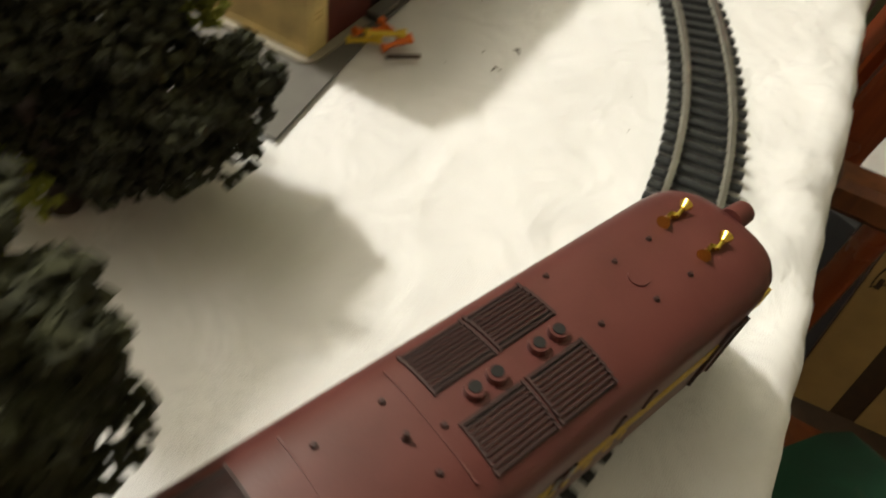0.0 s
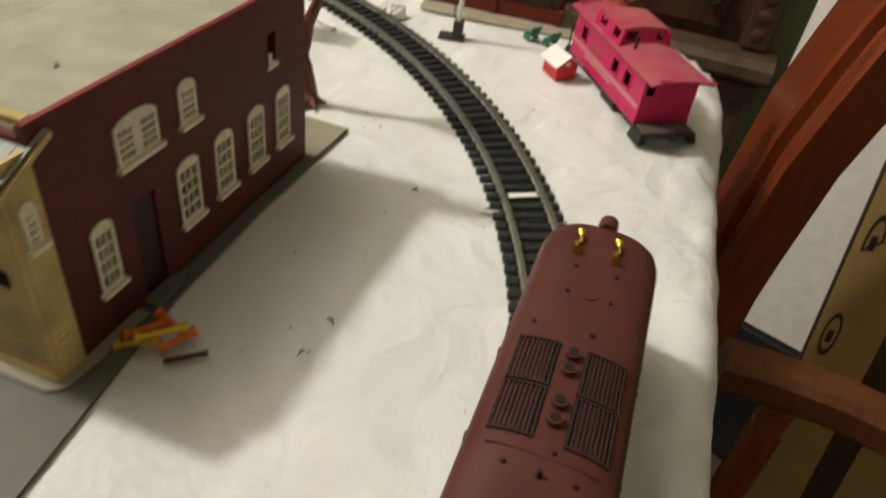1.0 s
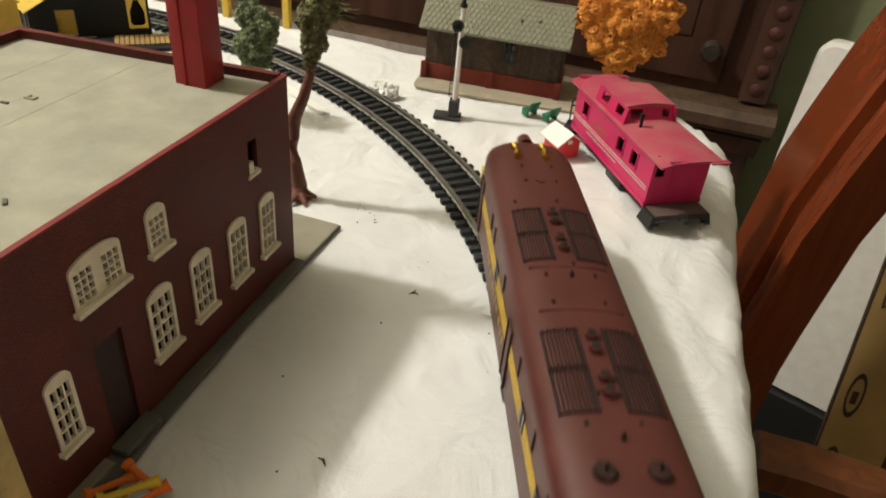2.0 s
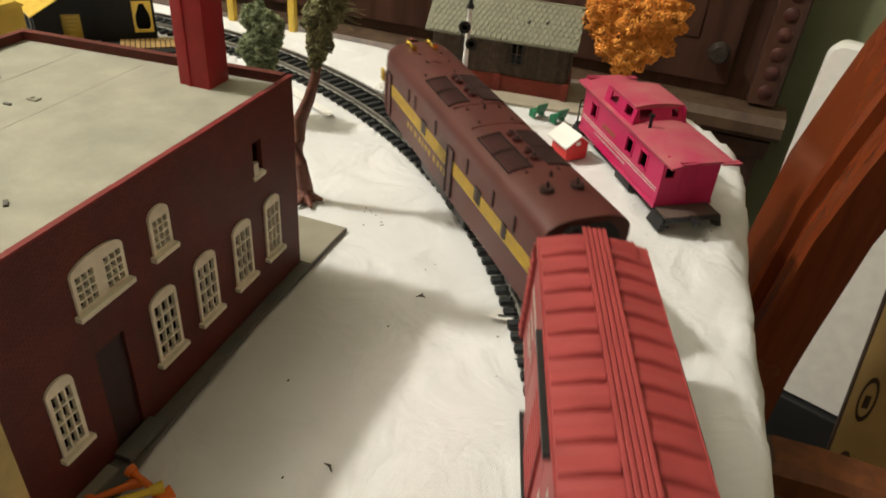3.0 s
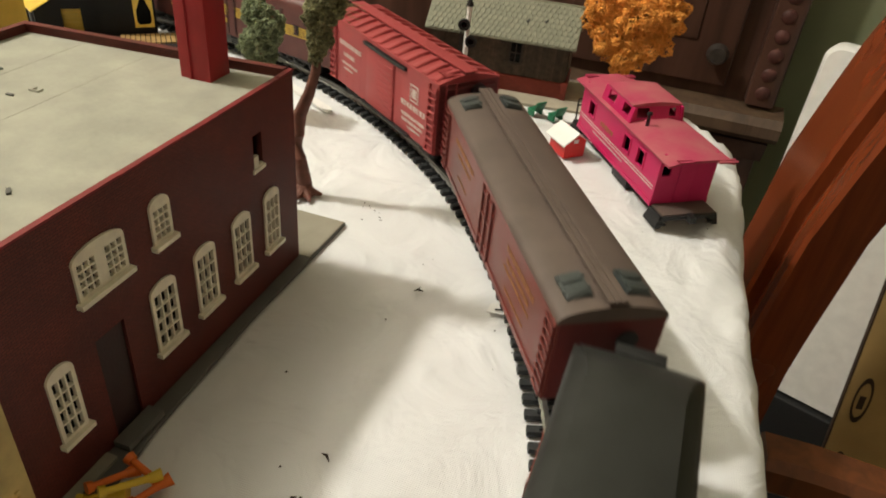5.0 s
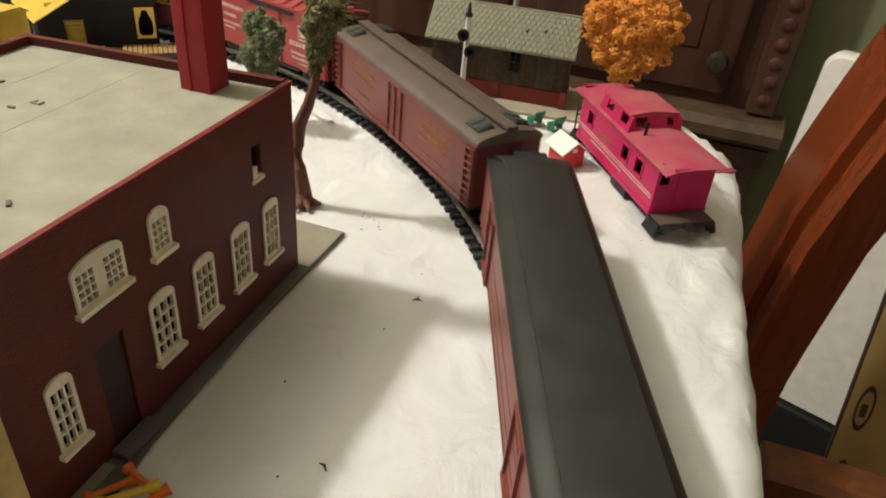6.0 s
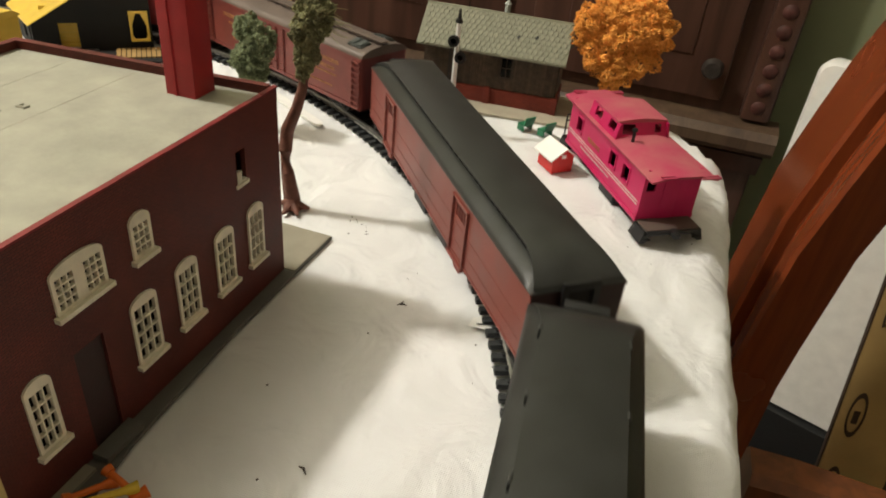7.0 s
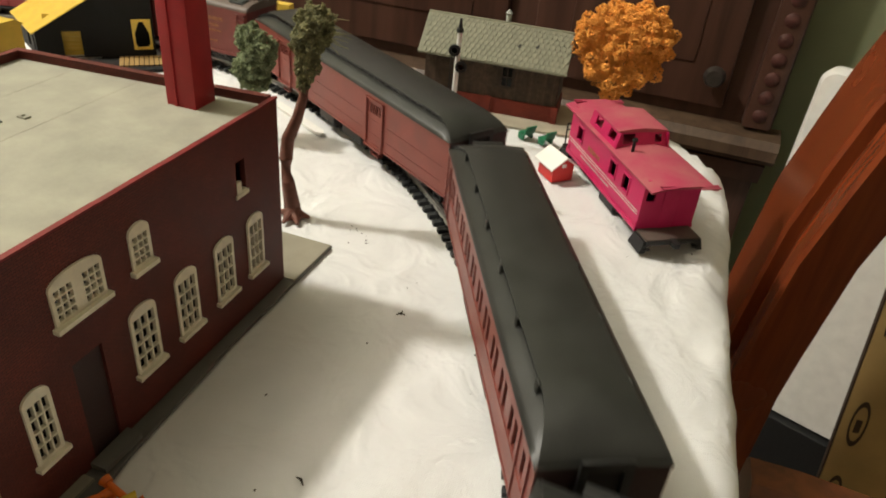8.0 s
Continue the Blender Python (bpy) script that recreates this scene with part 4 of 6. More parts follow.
def coach(front, rear):
    L, W = front - rear, 0.0187
    c = car("passenger_coach", "oxide-red heavyweight coach with paired windows and black clerestory roof", "passenger car", front, rear, 0.130)
    zb, ze, zt = 0.0135, 0.0440, 0.0530
    f = L / 2
    holes = [(f - 0.0115, f - 0.0085, 0.0290, 0.0385), (-f + 0.0085, -f + 0.0115, 0.0290, 0.0385)]
    pairs = 10
    for k in range(pairs):
        x = f - 0.024 - (L - 0.048) * k / (pairs - 1)
        for e in (-0.0030, 0.0030):
            holes.append((x + e - 0.0018, x + e + 0.0018, 0.0275, 0.0385))
    for s in (-1, 1):
        coach_side(c, "side_wall", L, W, s, zb, ze, holes, M_PASS)
        y = s * W
        o = lambda a, b: (min(y + s * a, y + s * b), max(y + s * a, y + s * b))
        boxpart("inner_glass", M_GLASS, c, -L / 2 + 0.002, L / 2 - 0.002, *o(-0.0018, -0.0012), 0.0275, 0.042)
        for x in (f - 0.0155, -f + 0.0155, f - 0.0045, -f + 0.0045):
            boxpart("door_post", M_PASS, c, x - 0.0004, x + 0.0004, *o(0, 0.0006), zb, ze - 0.001)
        bm = bmesh.new()
        for x0, x1 in ((-0.034, -0.010), (0.000, 0.026)):
            quadbox(bm, x0, x1, *o(-0.007, -0.001), 0.0070, zb, bevel=0.0005)
        part("underfloor_box", bm, M_BLACK, c)
    roof = clerestory(c, L, W, ze, zt, M_PASSROOF, deck=0.0125)
    for s in (-1, 1):
        for k in range(6):
            x = f - 0.020 - (L - 0.044) * k / 5
            bm = bmesh.new()
            quadbox(bm, x - 0.0013, x + 0.0013, s * 0.0134 - 0.0009, s * 0.0134 + 0.0009, ze + 0.003, zt - 0.0018, bevel=0.0003)
            rod(bm, (x - 0.0014, s * 0.0136, zt - 0.0020), (x + 0.0014, s * 0.0136, zt - 0.0020), 0.0007, seg=8)
            part("roof_ventilator", bm, M_PASSROOF, roof)
    passenger_ends(c, L, W, zb, ze)
    boxpart("underframe", M_BLACK, c, -L / 2 + 0.002, L / 2 - 0.002, -0.0155, 0.0155, 0.0120, 0.0145)
    for x in (-0.065, 0.065):
        bogie(c, x, 0, axle=0.0120, axles=3)
    coupler(c, L / 2 + 0.001), coupler(c, -L / 2 - 0.001)


coach(-0.774, -0.965)
coach(-0.977, -1.168)


# ---- factory ----
def arched_window(parent, u, v, w, h, cols, rows, put, double=False):
    """A cream frame with an arched head, glazing bars and a sill, standing a little proud of its wall. u: its middle; v: its sill."""
    holes, fr = [], 0.0010
    groups = ((-w / 2 + fr, -w * 0.09), (w * 0.09, w / 2 - fr)) if double else ((-w / 2 + fr, w / 2 - fr),)
    for a, b in groups:
        cw = (b - a) / cols
        for i in range(cols):
            for j in range(rows):
                ch = (h - 2.6 * fr) / rows
                holes.append((u + a + cw * i + 0.00026, u + a + cw * (i + 1) - 0.00026, v + fr + ch * j + 0.00026, v + fr + ch * (j + 1) - 0.00026))
    bm = bmesh.new()
    pierced(bm, lambda a, b, d: put(a, b, 0.0008 - d), (u - w / 2, u + w / 2), (v, v + h - 0.001), holes, 0.0014)
    arc = [(u + w / 2 * math.cos(math.pi * k / 10), v + h - 0.001 + 0.0032 * math.sin(math.pi * k / 10)) for k in range(11)]
    loft(bm, [[put(a, b, d) for a, b in arc] for d in (-0.0006, 0.0008)])
    win = part("window", bm, M_CREAM, parent, "cream arched window frame with small panes", smooth=20)
    bm = bmesh.new()
    loft(bm, [[put(a, b, d) for a, b in ((u - w / 2 - 0.0010, v - 0.0016), (u + w / 2 + 0.0010, v - 0.0016), (u + w / 2 + 0.0010, v), (u - w / 2 - 0.0010, v))] for d in (-0.0004, 0.0022)])
    part("sill", bm, M_CREAM, win, smooth=20)
    bm = bmesh.new()
    bm.faces.new([bm.verts.new(put(a, b, -0.0012)) for a, b in ((u - w / 2, v), (u + w / 2, v), (u + w / 2, v + h), (u - w / 2, v + h))])
    part("pane", bm, M_GLASS, win, smooth=0)
    return win


def factory():
    f = thing("brick_factory", "two-storey dark brick model factory with cream windows and flat tan roof", "model building")
    Y0, X0, ZB, ZT, ZR = -0.1430, -0.1130, 0.0015, 0.0850, 0.0825
    SK = 0.0105
    side = lambda a, b, d: (d, a, b)
    wins = [(-0.105, 0.0575, 0.0190, 0.0130, 3, 4, True), (-0.0800, 0.0575, 0.0088, 0.0130, 3, 4, False),
            (-0.1262, 0.0195, 0.0092, 0.0232, 3, 4, False), (-0.0840, 0.0195, 0.0118, 0.0232, 3, 4, False), (-0.0625, 0.0195, 0.0112, 0.0232, 3, 4, False),
            (-0.0405, 0.0195, 0.0112, 0.0232, 3, 4, False), (-0.0200, 0.0195, 0.0104, 0.0232, 3, 4, False)]
    holes = [(u - w / 2 + 0.0004, u + w / 2 - 0.0004, v + 0.0002, v + h - 0.0006) for u, v, w, h, c, r, d in wins]
    holes += [(-0.0290, -0.0232, 0.0570, 0.0700), (-0.1125, -0.1010, ZB, 0.0420)]
    bm = bmesh.new()
    pierced(bm, lambda a, b, d: (-d, a, b), (Y0, 0.0), (ZB, ZT), holes, 0.0022)
    part("side_wall", bm, M_BRICK, f, smooth=0)
    for u, v, w, h, c, r, d in wins:
        arched_window(f, u, v, w, h, c, r, side, d)
    # broken window: an empty opening with a scrap of sash
    bm = bmesh.new()
    quadbox(bm, -0.0012, 0.0006, -0.0300, -0.0222, 0.0555, 0.0570)
    quadbox(bm, -0.0012, 0.0002, -0.0290, -0.0262, 0.0570, 0.0618)
    quadbox(bm, -0.0012, 0.0002, -0.0262, -0.0232, 0.0570, 0.0578)
    part("broken_window", bm, M_CREAM, f, "broken cream sash in an empty opening")
    # doorway, recessed
    boxpart("door", M_DOOR, f, -0.0020, -0.0012, -0.1125, -0.1010, ZB, 0.0420, label="recessed dark door")
    bm = bmesh.new()
    quadbox(bm, 0.0, 0.0060, -0.1150, -0.0985, ZB, 0.0040, bevel=0.0004)
    part("doorstep", bm, M_SLAB, f)
    # far wall and back walls
    bm = bmesh.new()
    prism(bm, [(X0, -SK), (X0, -SK - 0.0022), (-0.0022, -0.0024), (-0.0022, 0.0)], ZB, ZT, "z")
    part("end_wall", bm, M_BRICK, f)
    bm = bmesh.new()
    quadbox(bm, X0, X0 + 0.0022, Y0, -SK - 0.0024, ZB, ZT)
    part("back_wall", bm, M_BRICK, f)
    bm = bmesh.new()
    quadbox(bm, X0 + 0.0022, -0.0022, Y0, Y0 + 0.0022, ZB, ZR - 0.001)
    part("front_wall", bm, M_BRICK, f)
    bm = bmesh.new()
    prism(bm, [(X0 + 0.0022, Y0 + 0.0022), (-0.0022, Y0 + 0.0022), (-0.0022, -0.0024), (X0 + 0.0022, -SK - 0.0020)], ZR - 0.0012, ZR - 0.0002, "z")
    part("roof", bm, M_FLATROOF, f, "flat tan-grey roof with faint seams")
    bm = bmesh.new()
    for k in (2, 3):
        x = X0 * k / 4
        quadbox(bm, x - 0.00006, x + 0.00006, Y0 + 0.003, -SK * k / 4 - 0.004, ZR - 0.0003, ZR - 0.00012)
    tagged(part("roof_seams", bm, M_ROOFLINE, f), kind="stuff")
    # coping, worn red, with small chips along it
    rnd = random.Random(5)
    y = Y0 + 0.0005
    while y < -0.001:
        w = rnd.uniform(0.008, 0.020)
        boxpart("coping_piece", M_COPING, f, -0.0016, 0.0003, y, min(y + w, 0.0003), ZT - 0.0002, ZT + rnd.uniform(0.0003, 0.0006))
        y += w
    for pts in ([(X0 - 0.0004, -SK + 0.0004), (X0 - 0.0004, -SK - 0.0026), (-0.0025, -0.0026), (-0.0025, 0.0004)], [(X0 - 0.0004, Y0), (X0 + 0.0025, Y0), (X0 + 0.0025, -SK - 0.0027), (X0 - 0.0004, -SK - 0.0027)]):
        bm = bmesh.new()
        prism(bm, pts, ZT, ZT + 0.0008, "z")
        part("coping_piece", bm, M_BRICK, f)
    # chimney
    bm = bmesh.new()
    quadbox(bm, -0.0340, -0.0215, -0.0200, -0.0080, ZR - 0.001, 0.1400, bevel=0.0004)
    quadbox(bm, -0.0300, -0.0290, -0.0206, -0.0200, ZR - 0.001, 0.1400)
    quadbox(bm, -0.0350, -0.0205, -0.0210, -0.0070, 0.1400, 0.1430, bevel=0.0004)
    part("chimney", bm, M_CHIMNEY, f, "tall square bright red chimney")
    # cream shop front at the near end
    XF, YF = -0.0465, -0.1545
    bm = bmesh.new()
    front_holes = [(-0.0395, -0.0315, 0.0535, 0.0675), (-0.0170, -0.0090, 0.0535, 0.0675), (-0.0395, -0.0060, 0.0370, 0.0440)]
    pierced(bm, lambda a, b, d: (a, YF + d, b), (XF, 0.0), (ZB, 0.0700), front_holes, 0.0018)
    part("shop_front", bm, M_FRONT, f, "stained cream front wall", smooth=0)
    bm = bmesh.new()
    pierced(bm, lambda a, b, d: (0.0004 - d, a, b), (YF + 0.0018, Y0 - 0.0001), (ZB, 0.0790), [(-0.1508, -0.1462, 0.0520, 0.0640)], 0.0016)
    pr = part("front_return", bm, M_FRONT, f, smooth=0)
    arched_window(f, -0.1485, 0.0520, 0.0050, 0.0120, 2, 4, lambda a, b, d: (0.0004 + d, a, b))
    bm = bmesh.new()
    for dy in (-0.0012, 0.0012):
        for dz in (0.0, 0.0022):
            rod(bm, (0.0, -0.1485 + dy, 0.0165 + dz), (0.0011, -0.1485 + dy, 0.0165 + dz), 0.0007, seg=8)
    part("wall_plate", bm, M_FRONT, f)
    bm = bmesh.new()
    quadbox(bm, XF, XF + 0.0016, YF + 0.0018, Y0, ZB, 0.0790)
    part("front_return", bm, M_FRONT, f)
    for x in (-0.0355, -0.0130):
        bm = bmesh.new()
        pierced(bm, lambda u, v, w: (u, YF + 0.0006 + w, v), (x - 0.0040, x + 0.0040), (0.0535, 0.0675), [(x - 0.0031, x + 0.0031, 0.0543, 0.0600), (x - 0.0031, x + 0.0031, 0.0608, 0.0668)], 0.0008)
        w = part("front_window", bm, M_BARK, f, "brown two-part sash window", smooth=0)
        boxpart("sill", M_FRONT, w, x - 0.0046, x + 0.0046, YF - 0.0010, YF + 0.0004, 0.0520, 0.0535)
        boxpart("pane", M_GLASS, w, x - 0.0036, x + 0.0036, YF + 0.0015, YF + 0.0018, 0.0538, 0.0672)
    boxpart("sign_recess", M_BLACK, f, -0.0400, -0.0055, YF + 0.0012, YF + 0.0017, 0.0365, 0.0445, label="black strip with broken remains of a sign")
    bm = bmesh.new()
    for k in range(22):
        x = -0.0390 + 0.0320 * k / 22
        quadbox(bm, x, x + 0.0009, YF + 0.0003, YF + 0.0010, 0.0372, 0.0372 + rnd.uniform(0.0010, 0.0062))
    tagged(part("sign_remnant", bm, M_DARK, f), kind="stuff")
    boxpart("plinth_strip", M_FRONT, f, XF - 0.0005, 0.0005, YF - 0.0006, YF, ZB, 0.0045)
    # slate pent roof over the front
    for r in range(5):
        for k in range(12):
            a, b = r / 5, (r + 1.25) / 5
            y0, y1 = -0.1365 - 0.0205 * a, -0.1365 - 0.0205 * min(b, 1.0)
            z0, z1 = 0.0815 - 0.0100 * a, 0.0815 - 0.0100 * min(b, 1.0)
            x = XF - 0.001 + 0.0490 * k / 12
            bm = bmesh.new()
            o = 0.0006 + 0.00025 * r
            loft(bm, [[(x + 0.0001, y0, z0 + o - 0.0005), (x + 0.0039, y0, z0 + o - 0.0005), (x + 0.0039, y0, z0 + o), (x + 0.0001, y0, z0 + o)], [(x + 0.0001, y1, z1 + o - 0.0003), (x + 0.0039, y1, z1 + o - 0.0003), (x + 0.0039, y1, z1 + o + 0.0004), (x + 0.0001, y1, z1 + o + 0.0004)]])
            part("slate", bm, M_SLATE, f, smooth=0)
    bm = bmesh.new()
    loft(bm, [[(x, -0.1365, 0.0800), (x, -0.1570, 0.0700), (x, -0.1570, 0.0712), (x, -0.1365, 0.0815)] for x in (XF - 0.001, 0.0024)])
    part("pent_roof", bm, M_FRONT, f)
    boxpart("pent_ridge", M_FRONT, f, XF - 0.001, -0.003, -0.1400, -0.1365, 0.0810, 0.0850, bevel=0.0005)
    # roof litter
    for k in range(6):
        x, y = rnd.uniform(-0.09, -0.02), rnd.uniform(-0.11, -0.03)
        m = Matrix.Translation((x, y, ZR)) @ pose(0, 0, 0, 0, 0, rnd.uniform(0, 180))
        bm = bmesh.new()
        w = rnd.uniform(0.0006, 0.0016)
        quadbox(bm, -w, w, -w * 0.4, w * 0.4, -0.0002, 0.0004, m=m)
        part("roof_chip", bm, M_SLAB, f)
    bm = bmesh.new()
    quadbox(bm, -0.0670, -0.0632, -0.0560, -0.0535, ZR - 0.0004, ZR + 0.0004)
    rod(bm, (-0.0655, -0.0547, ZR), (-0.0655, -0.0547, ZR + 0.0009), 0.0007, seg=8)
    part("roof_hatch", bm, M_FLATROOF, f)


factory()


def slab():
    g = tagged(part("pavement_slab", slab_mesh(), M_SLAB), "grey moulded plastic base around the factory", "base")
    bm = bmesh.new()
    pts = [(-0.062, -0.1590)] + [(-0.003 + 0.0070 * math.sin(a), -0.1520 - 0.0070 * math.cos(a)) for a in [radians(9 * k) for k in range(11)]] + [(0.0040, -0.118), (-0.062, -0.118)]
    prism(bm, pts, 0.0008, 0.0022, "z")
    tagged(part("kerb", bm, M_SLABTAN), "pale kerb step round the factory front", "kerb", kind="structure")


def slab_mesh():
    bm = bmesh.new()
    pts = [(-0.165, -0.198), (0.0185, -0.198), (0.0065, -0.105), (0.0045, -0.045), (0.0060, 0.0335), (-0.165, 0.0335)]
    prism(bm, pts, -0.0006, 0.0010, "z")
    return bm


slab()
bm = bmesh.new()
prism(bm, [(-0.118, 0.0005), (0.0048, 0.0005), (0.0056, 0.0330), (-0.118, 0.0330)], 0.0010, 0.0015, "z")
tagged(part("yard_panel", bm, M_SLABTAN), "tan-grey paved panel behind the factory", "base")


# ---- caboose ----
def caboose():
    L, W, E = 0.1144, 0.0160, 0.0022
    c = thing("caboose", "faded pink-red plastic caboose standing on the cloth without near wheels", "caboose", at=pose(0.1275, 0.1579, 0, -0.6, 0, 123.4))
    zb, ze, zt = 0.0078, 0.0340, 0.0370
    x0, x1 = -L / 2 + 0.011, L / 2 - 0.008
    for s in (-1, 1):
        y = s * W
        o = lambda a, b: (min(y + s * a, y + s * b), max(y + s * a, y + s * b))
        holes = [(x - 0.0036, x + 0.0036, 0.0200, 0.0285) for x in (-0.0270, -0.0110, 0.0345)]
        bm = bmesh.new()
        pierced(bm, lambda u, v, w: (u, y - s * w, v), (x0, x1), (zb, ze), holes, 0.0012)
        part("side_wall", bm, M_CAB, c, smooth=0)
        for x in (-0.0270, -0.0110, 0.0345):
            bm = bmesh.new()
            pierced(bm, lambda u, v, w: (u, y + s * 0.0005 - s * w, v), (x - 0.0044, x + 0.0044), (0.0192, 0.0293), [(x - 0.0035, x + 0.0035, 0.0201, 0.0284)], 0.0006)
            part("window_frame", bm, M_CAB, c, smooth=0)
        bm = bmesh.new()
        for z in (0.0150, 0.0166):
            quadbox(bm, x0 + 0.002, x1 - 0.001, *o(-0.0001, 0.00015), z, z + 0.0006)
        part("stripe", bm, M_WHITEINK, c, "thin cream stripe", smooth=0)
        ink_line(c, "lettering", 0.006, 0.022, y + s * 0.0001, 0.0202, 0.0025, M_GOLDINK, 60)
        ink_line(c, "lettering", -0.010, 0.030, y + s * 0.0001, 0.0125, 0.0009, M_WHITEINK, 61)
        for x in (-L / 2 + 0.0125, L / 2 - 0.010):
            boxpart("corner_post", M_CAB, c, x - 0.001, x + 0.001, *o(-0.0016, 0.0003), zb - 0.0015, zb + 0.004)
        bm = bmesh.new()
        quadbox(bm, x0, x1, *o(-0.001, 0.0006), zb - 0.0010, zb + 0.0012)
        part("side_sill", bm, M_CAB, c)
    for x in (x0, x1 - 0.0012):
        bm = bmesh.new()
        pierced(bm, lambda u, v, w: (x + w, u, v), (-W + 0.0012, W - 0.0012), (zb, ze + 0.0015), [(0.0090, 0.0140, 0.0235, 0.0290)], 0.0012)
        part("end_wall", bm, M_CAB, c, smooth=0)
        boxpart("end_door", M_CAB, c, x - 0.0005, x + 0.0016, -0.0042, 0.0042, zb, 0.0305, bevel=0.0003)
    # roof with overhanging eaves
    bm = bmesh.new()
    prof = [(-W - E, ze - 0.0006), (-W - E, ze + 0.0003), (-W * 0.5, ze + 0.0027), (0, zt - 0.0004), (W * 0.5, ze + 0.0027), (W + E, ze + 0.0003), (W + E, ze - 0.0006), (W * 0.5, ze + 0.0014), (0, zt - 0.0017), (-W * 0.5, ze + 0.0014)]
    prism(bm, prof, -L / 2 + 0.001, L / 2)
    roof = part("roof", bm, M_CABROOF, c, "dusty pink-red roof")
    for x in (-L / 2 - 0.0005, -L / 2 + 0.0018, L / 2 - 0.004, L / 2 - 0.0015):
        boxpart("running_board", M_CABROOF, roof, x, x + 0.0012, -0.0185, -0.0080, ze + 0.0012, ze + 0.0020)
        boxpart("running_board", M_CABROOF, roof, x, x + 0.0012, 0.006, 0.0135, ze + 0.0022, ze + 0.0030)
    # cupola with sloping sides
    bm = bmesh.new()
    cz = 0.0452
    for s in (-1, 1):
        pierced(bm, lambda u, v, w: (u, s * (0.0161 - (v - ze) * 0.18) - s * w, v), (-0.0085, 0.0265), (ze, cz - 0.002), [(-0.0050, 0.0030, 0.0372, 0.0423), (0.0120, 0.0205, 0.0372, 0.0423)], 0.001)
    for x, d in ((-0.0085, 1), (0.0265, -1)):
        pierced(bm, lambda u, v, w: (x + d * ((v - ze) * 0.25 + w), u, v), (-0.0144, 0.0144), (ze + 0.0004, cz - 0.0012), [(-0.0112, -0.0072, 0.0378, 0.0422), (0.0045, 0.0118, 0.0370, 0.0424)], 0.001)
    cup = part("cupola", bm, M_CAB, c, "pink-red cupola with open windows", smooth=0)
    bm = bmesh.new()
    prism(bm, [(-0.0147, cz - 0.0020), (-0.0147, cz - 0.0012), (-0.0076, cz - 0.0002), (0, cz + 0.0003), (0.0076, cz - 0.0002), (0.0147, cz - 0.0012), (0.0147, cz - 0.0020)], -0.0062, 0.0240)
    part("cupola_roof", bm, M_CABROOF, cup)
    bm = bmesh.new()
    rod(bm, (-0.0150, 0.0092, zt - 0.004), (-0.0150, 0.0092, 0.0430), 0.0009, seg=10)
    rod(bm, (-0.0150, 0.0092, 0.0425), (-0.0150, 0.0092, 0.0438), 0.0016, 0.0013, 12)
    part("smoke_stack", bm, M_BLACK, c)
    # end platforms, steps and rails
    for s in (-1, 1):
        x = s * (L / 2 - 0.006)
        boxpart("platform", M_REEFROOF if s < 0 else M_BLACK, c, x - 0.006, x + 0.006, -0.0150, 0.0150, zb - 0.0018, zb - 0.0004)
        for y in (-1, 1):
            bm = bmesh.new()
            yy = y * 0.0142
            lo = 0.0002 if s < 0 else 0.0018
            loft(bm, [[(x - 0.0066, yy + y * a, lo), (x + 0.0062, yy + y * a, lo), (x + 0.0050, yy + y * b, zb - 0.0012), (x - 0.0060, yy + y * b, zb - 0.0012)] for a, b in ((0.0038, 0.0020), (0.0006, -0.0016))])
            for k in range(2):
                quadbox(bm, x - 0.0070, x - 0.0058, yy - 0.0020, yy + 0.0024, lo + 0.0016 + 0.0024 * k, lo + 0.0024 + 0.0024 * k)
            part("step_block", bm, M_BLACK, c)
        bm = bmesh.new()
        quadbox(bm, s * (L / 2 + 0.0002) - 0.0012, s * (L / 2 + 0.0002) + 0.0012, -0.0150, 0.0150, zb - 0.0028, zb - 0.0008, bevel=0.0004)
        quadbox(bm, s * (L / 2 + 0.0022) - 0.003, s * (L / 2 + 0.0022) + 0.003, -0.0018, 0.0018, 0.0045, 0.0075, bevel=0.0004)
        part("buffer_beam", bm, M_BLACK, c)
    bm = bmesh.new()
    xr = L / 2 - 0.001
    for y in (-0.0145, -0.006, 0.006, 0.0145):
        chain(bm, [(xr, y, zb - 0.001), (xr + 0.0006, y, 0.0180), (xr, y, 0.0215)], [0.0005] * 3, 8)
    for z in (0.0175, 0.0215):
        rod(bm, (xr, -0.0145, z), (xr, 0.0145, z), 0.0005, seg=8)
    part("platform_rail", bm, M_BLACK, c, "black wire end railing")
    boxpart("interior", M_DARK, c, x0 + 0.002, x1 - 0.002, -0.0135, 0.0135, zb - 0.0004, zb + 0.0006)
    boxpart("underframe", M_BLACK, c, -0.018, 0.000, -0.0150, 0.0150, 0.0004, zb, bevel=0.0008, label="black weight box under the floor")
    boxpart("underframe", M_BLACK, c, 0.022, 0.036, -0.0140, 0.0140, 0.0030, zb, bevel=0.0008)


caboose()


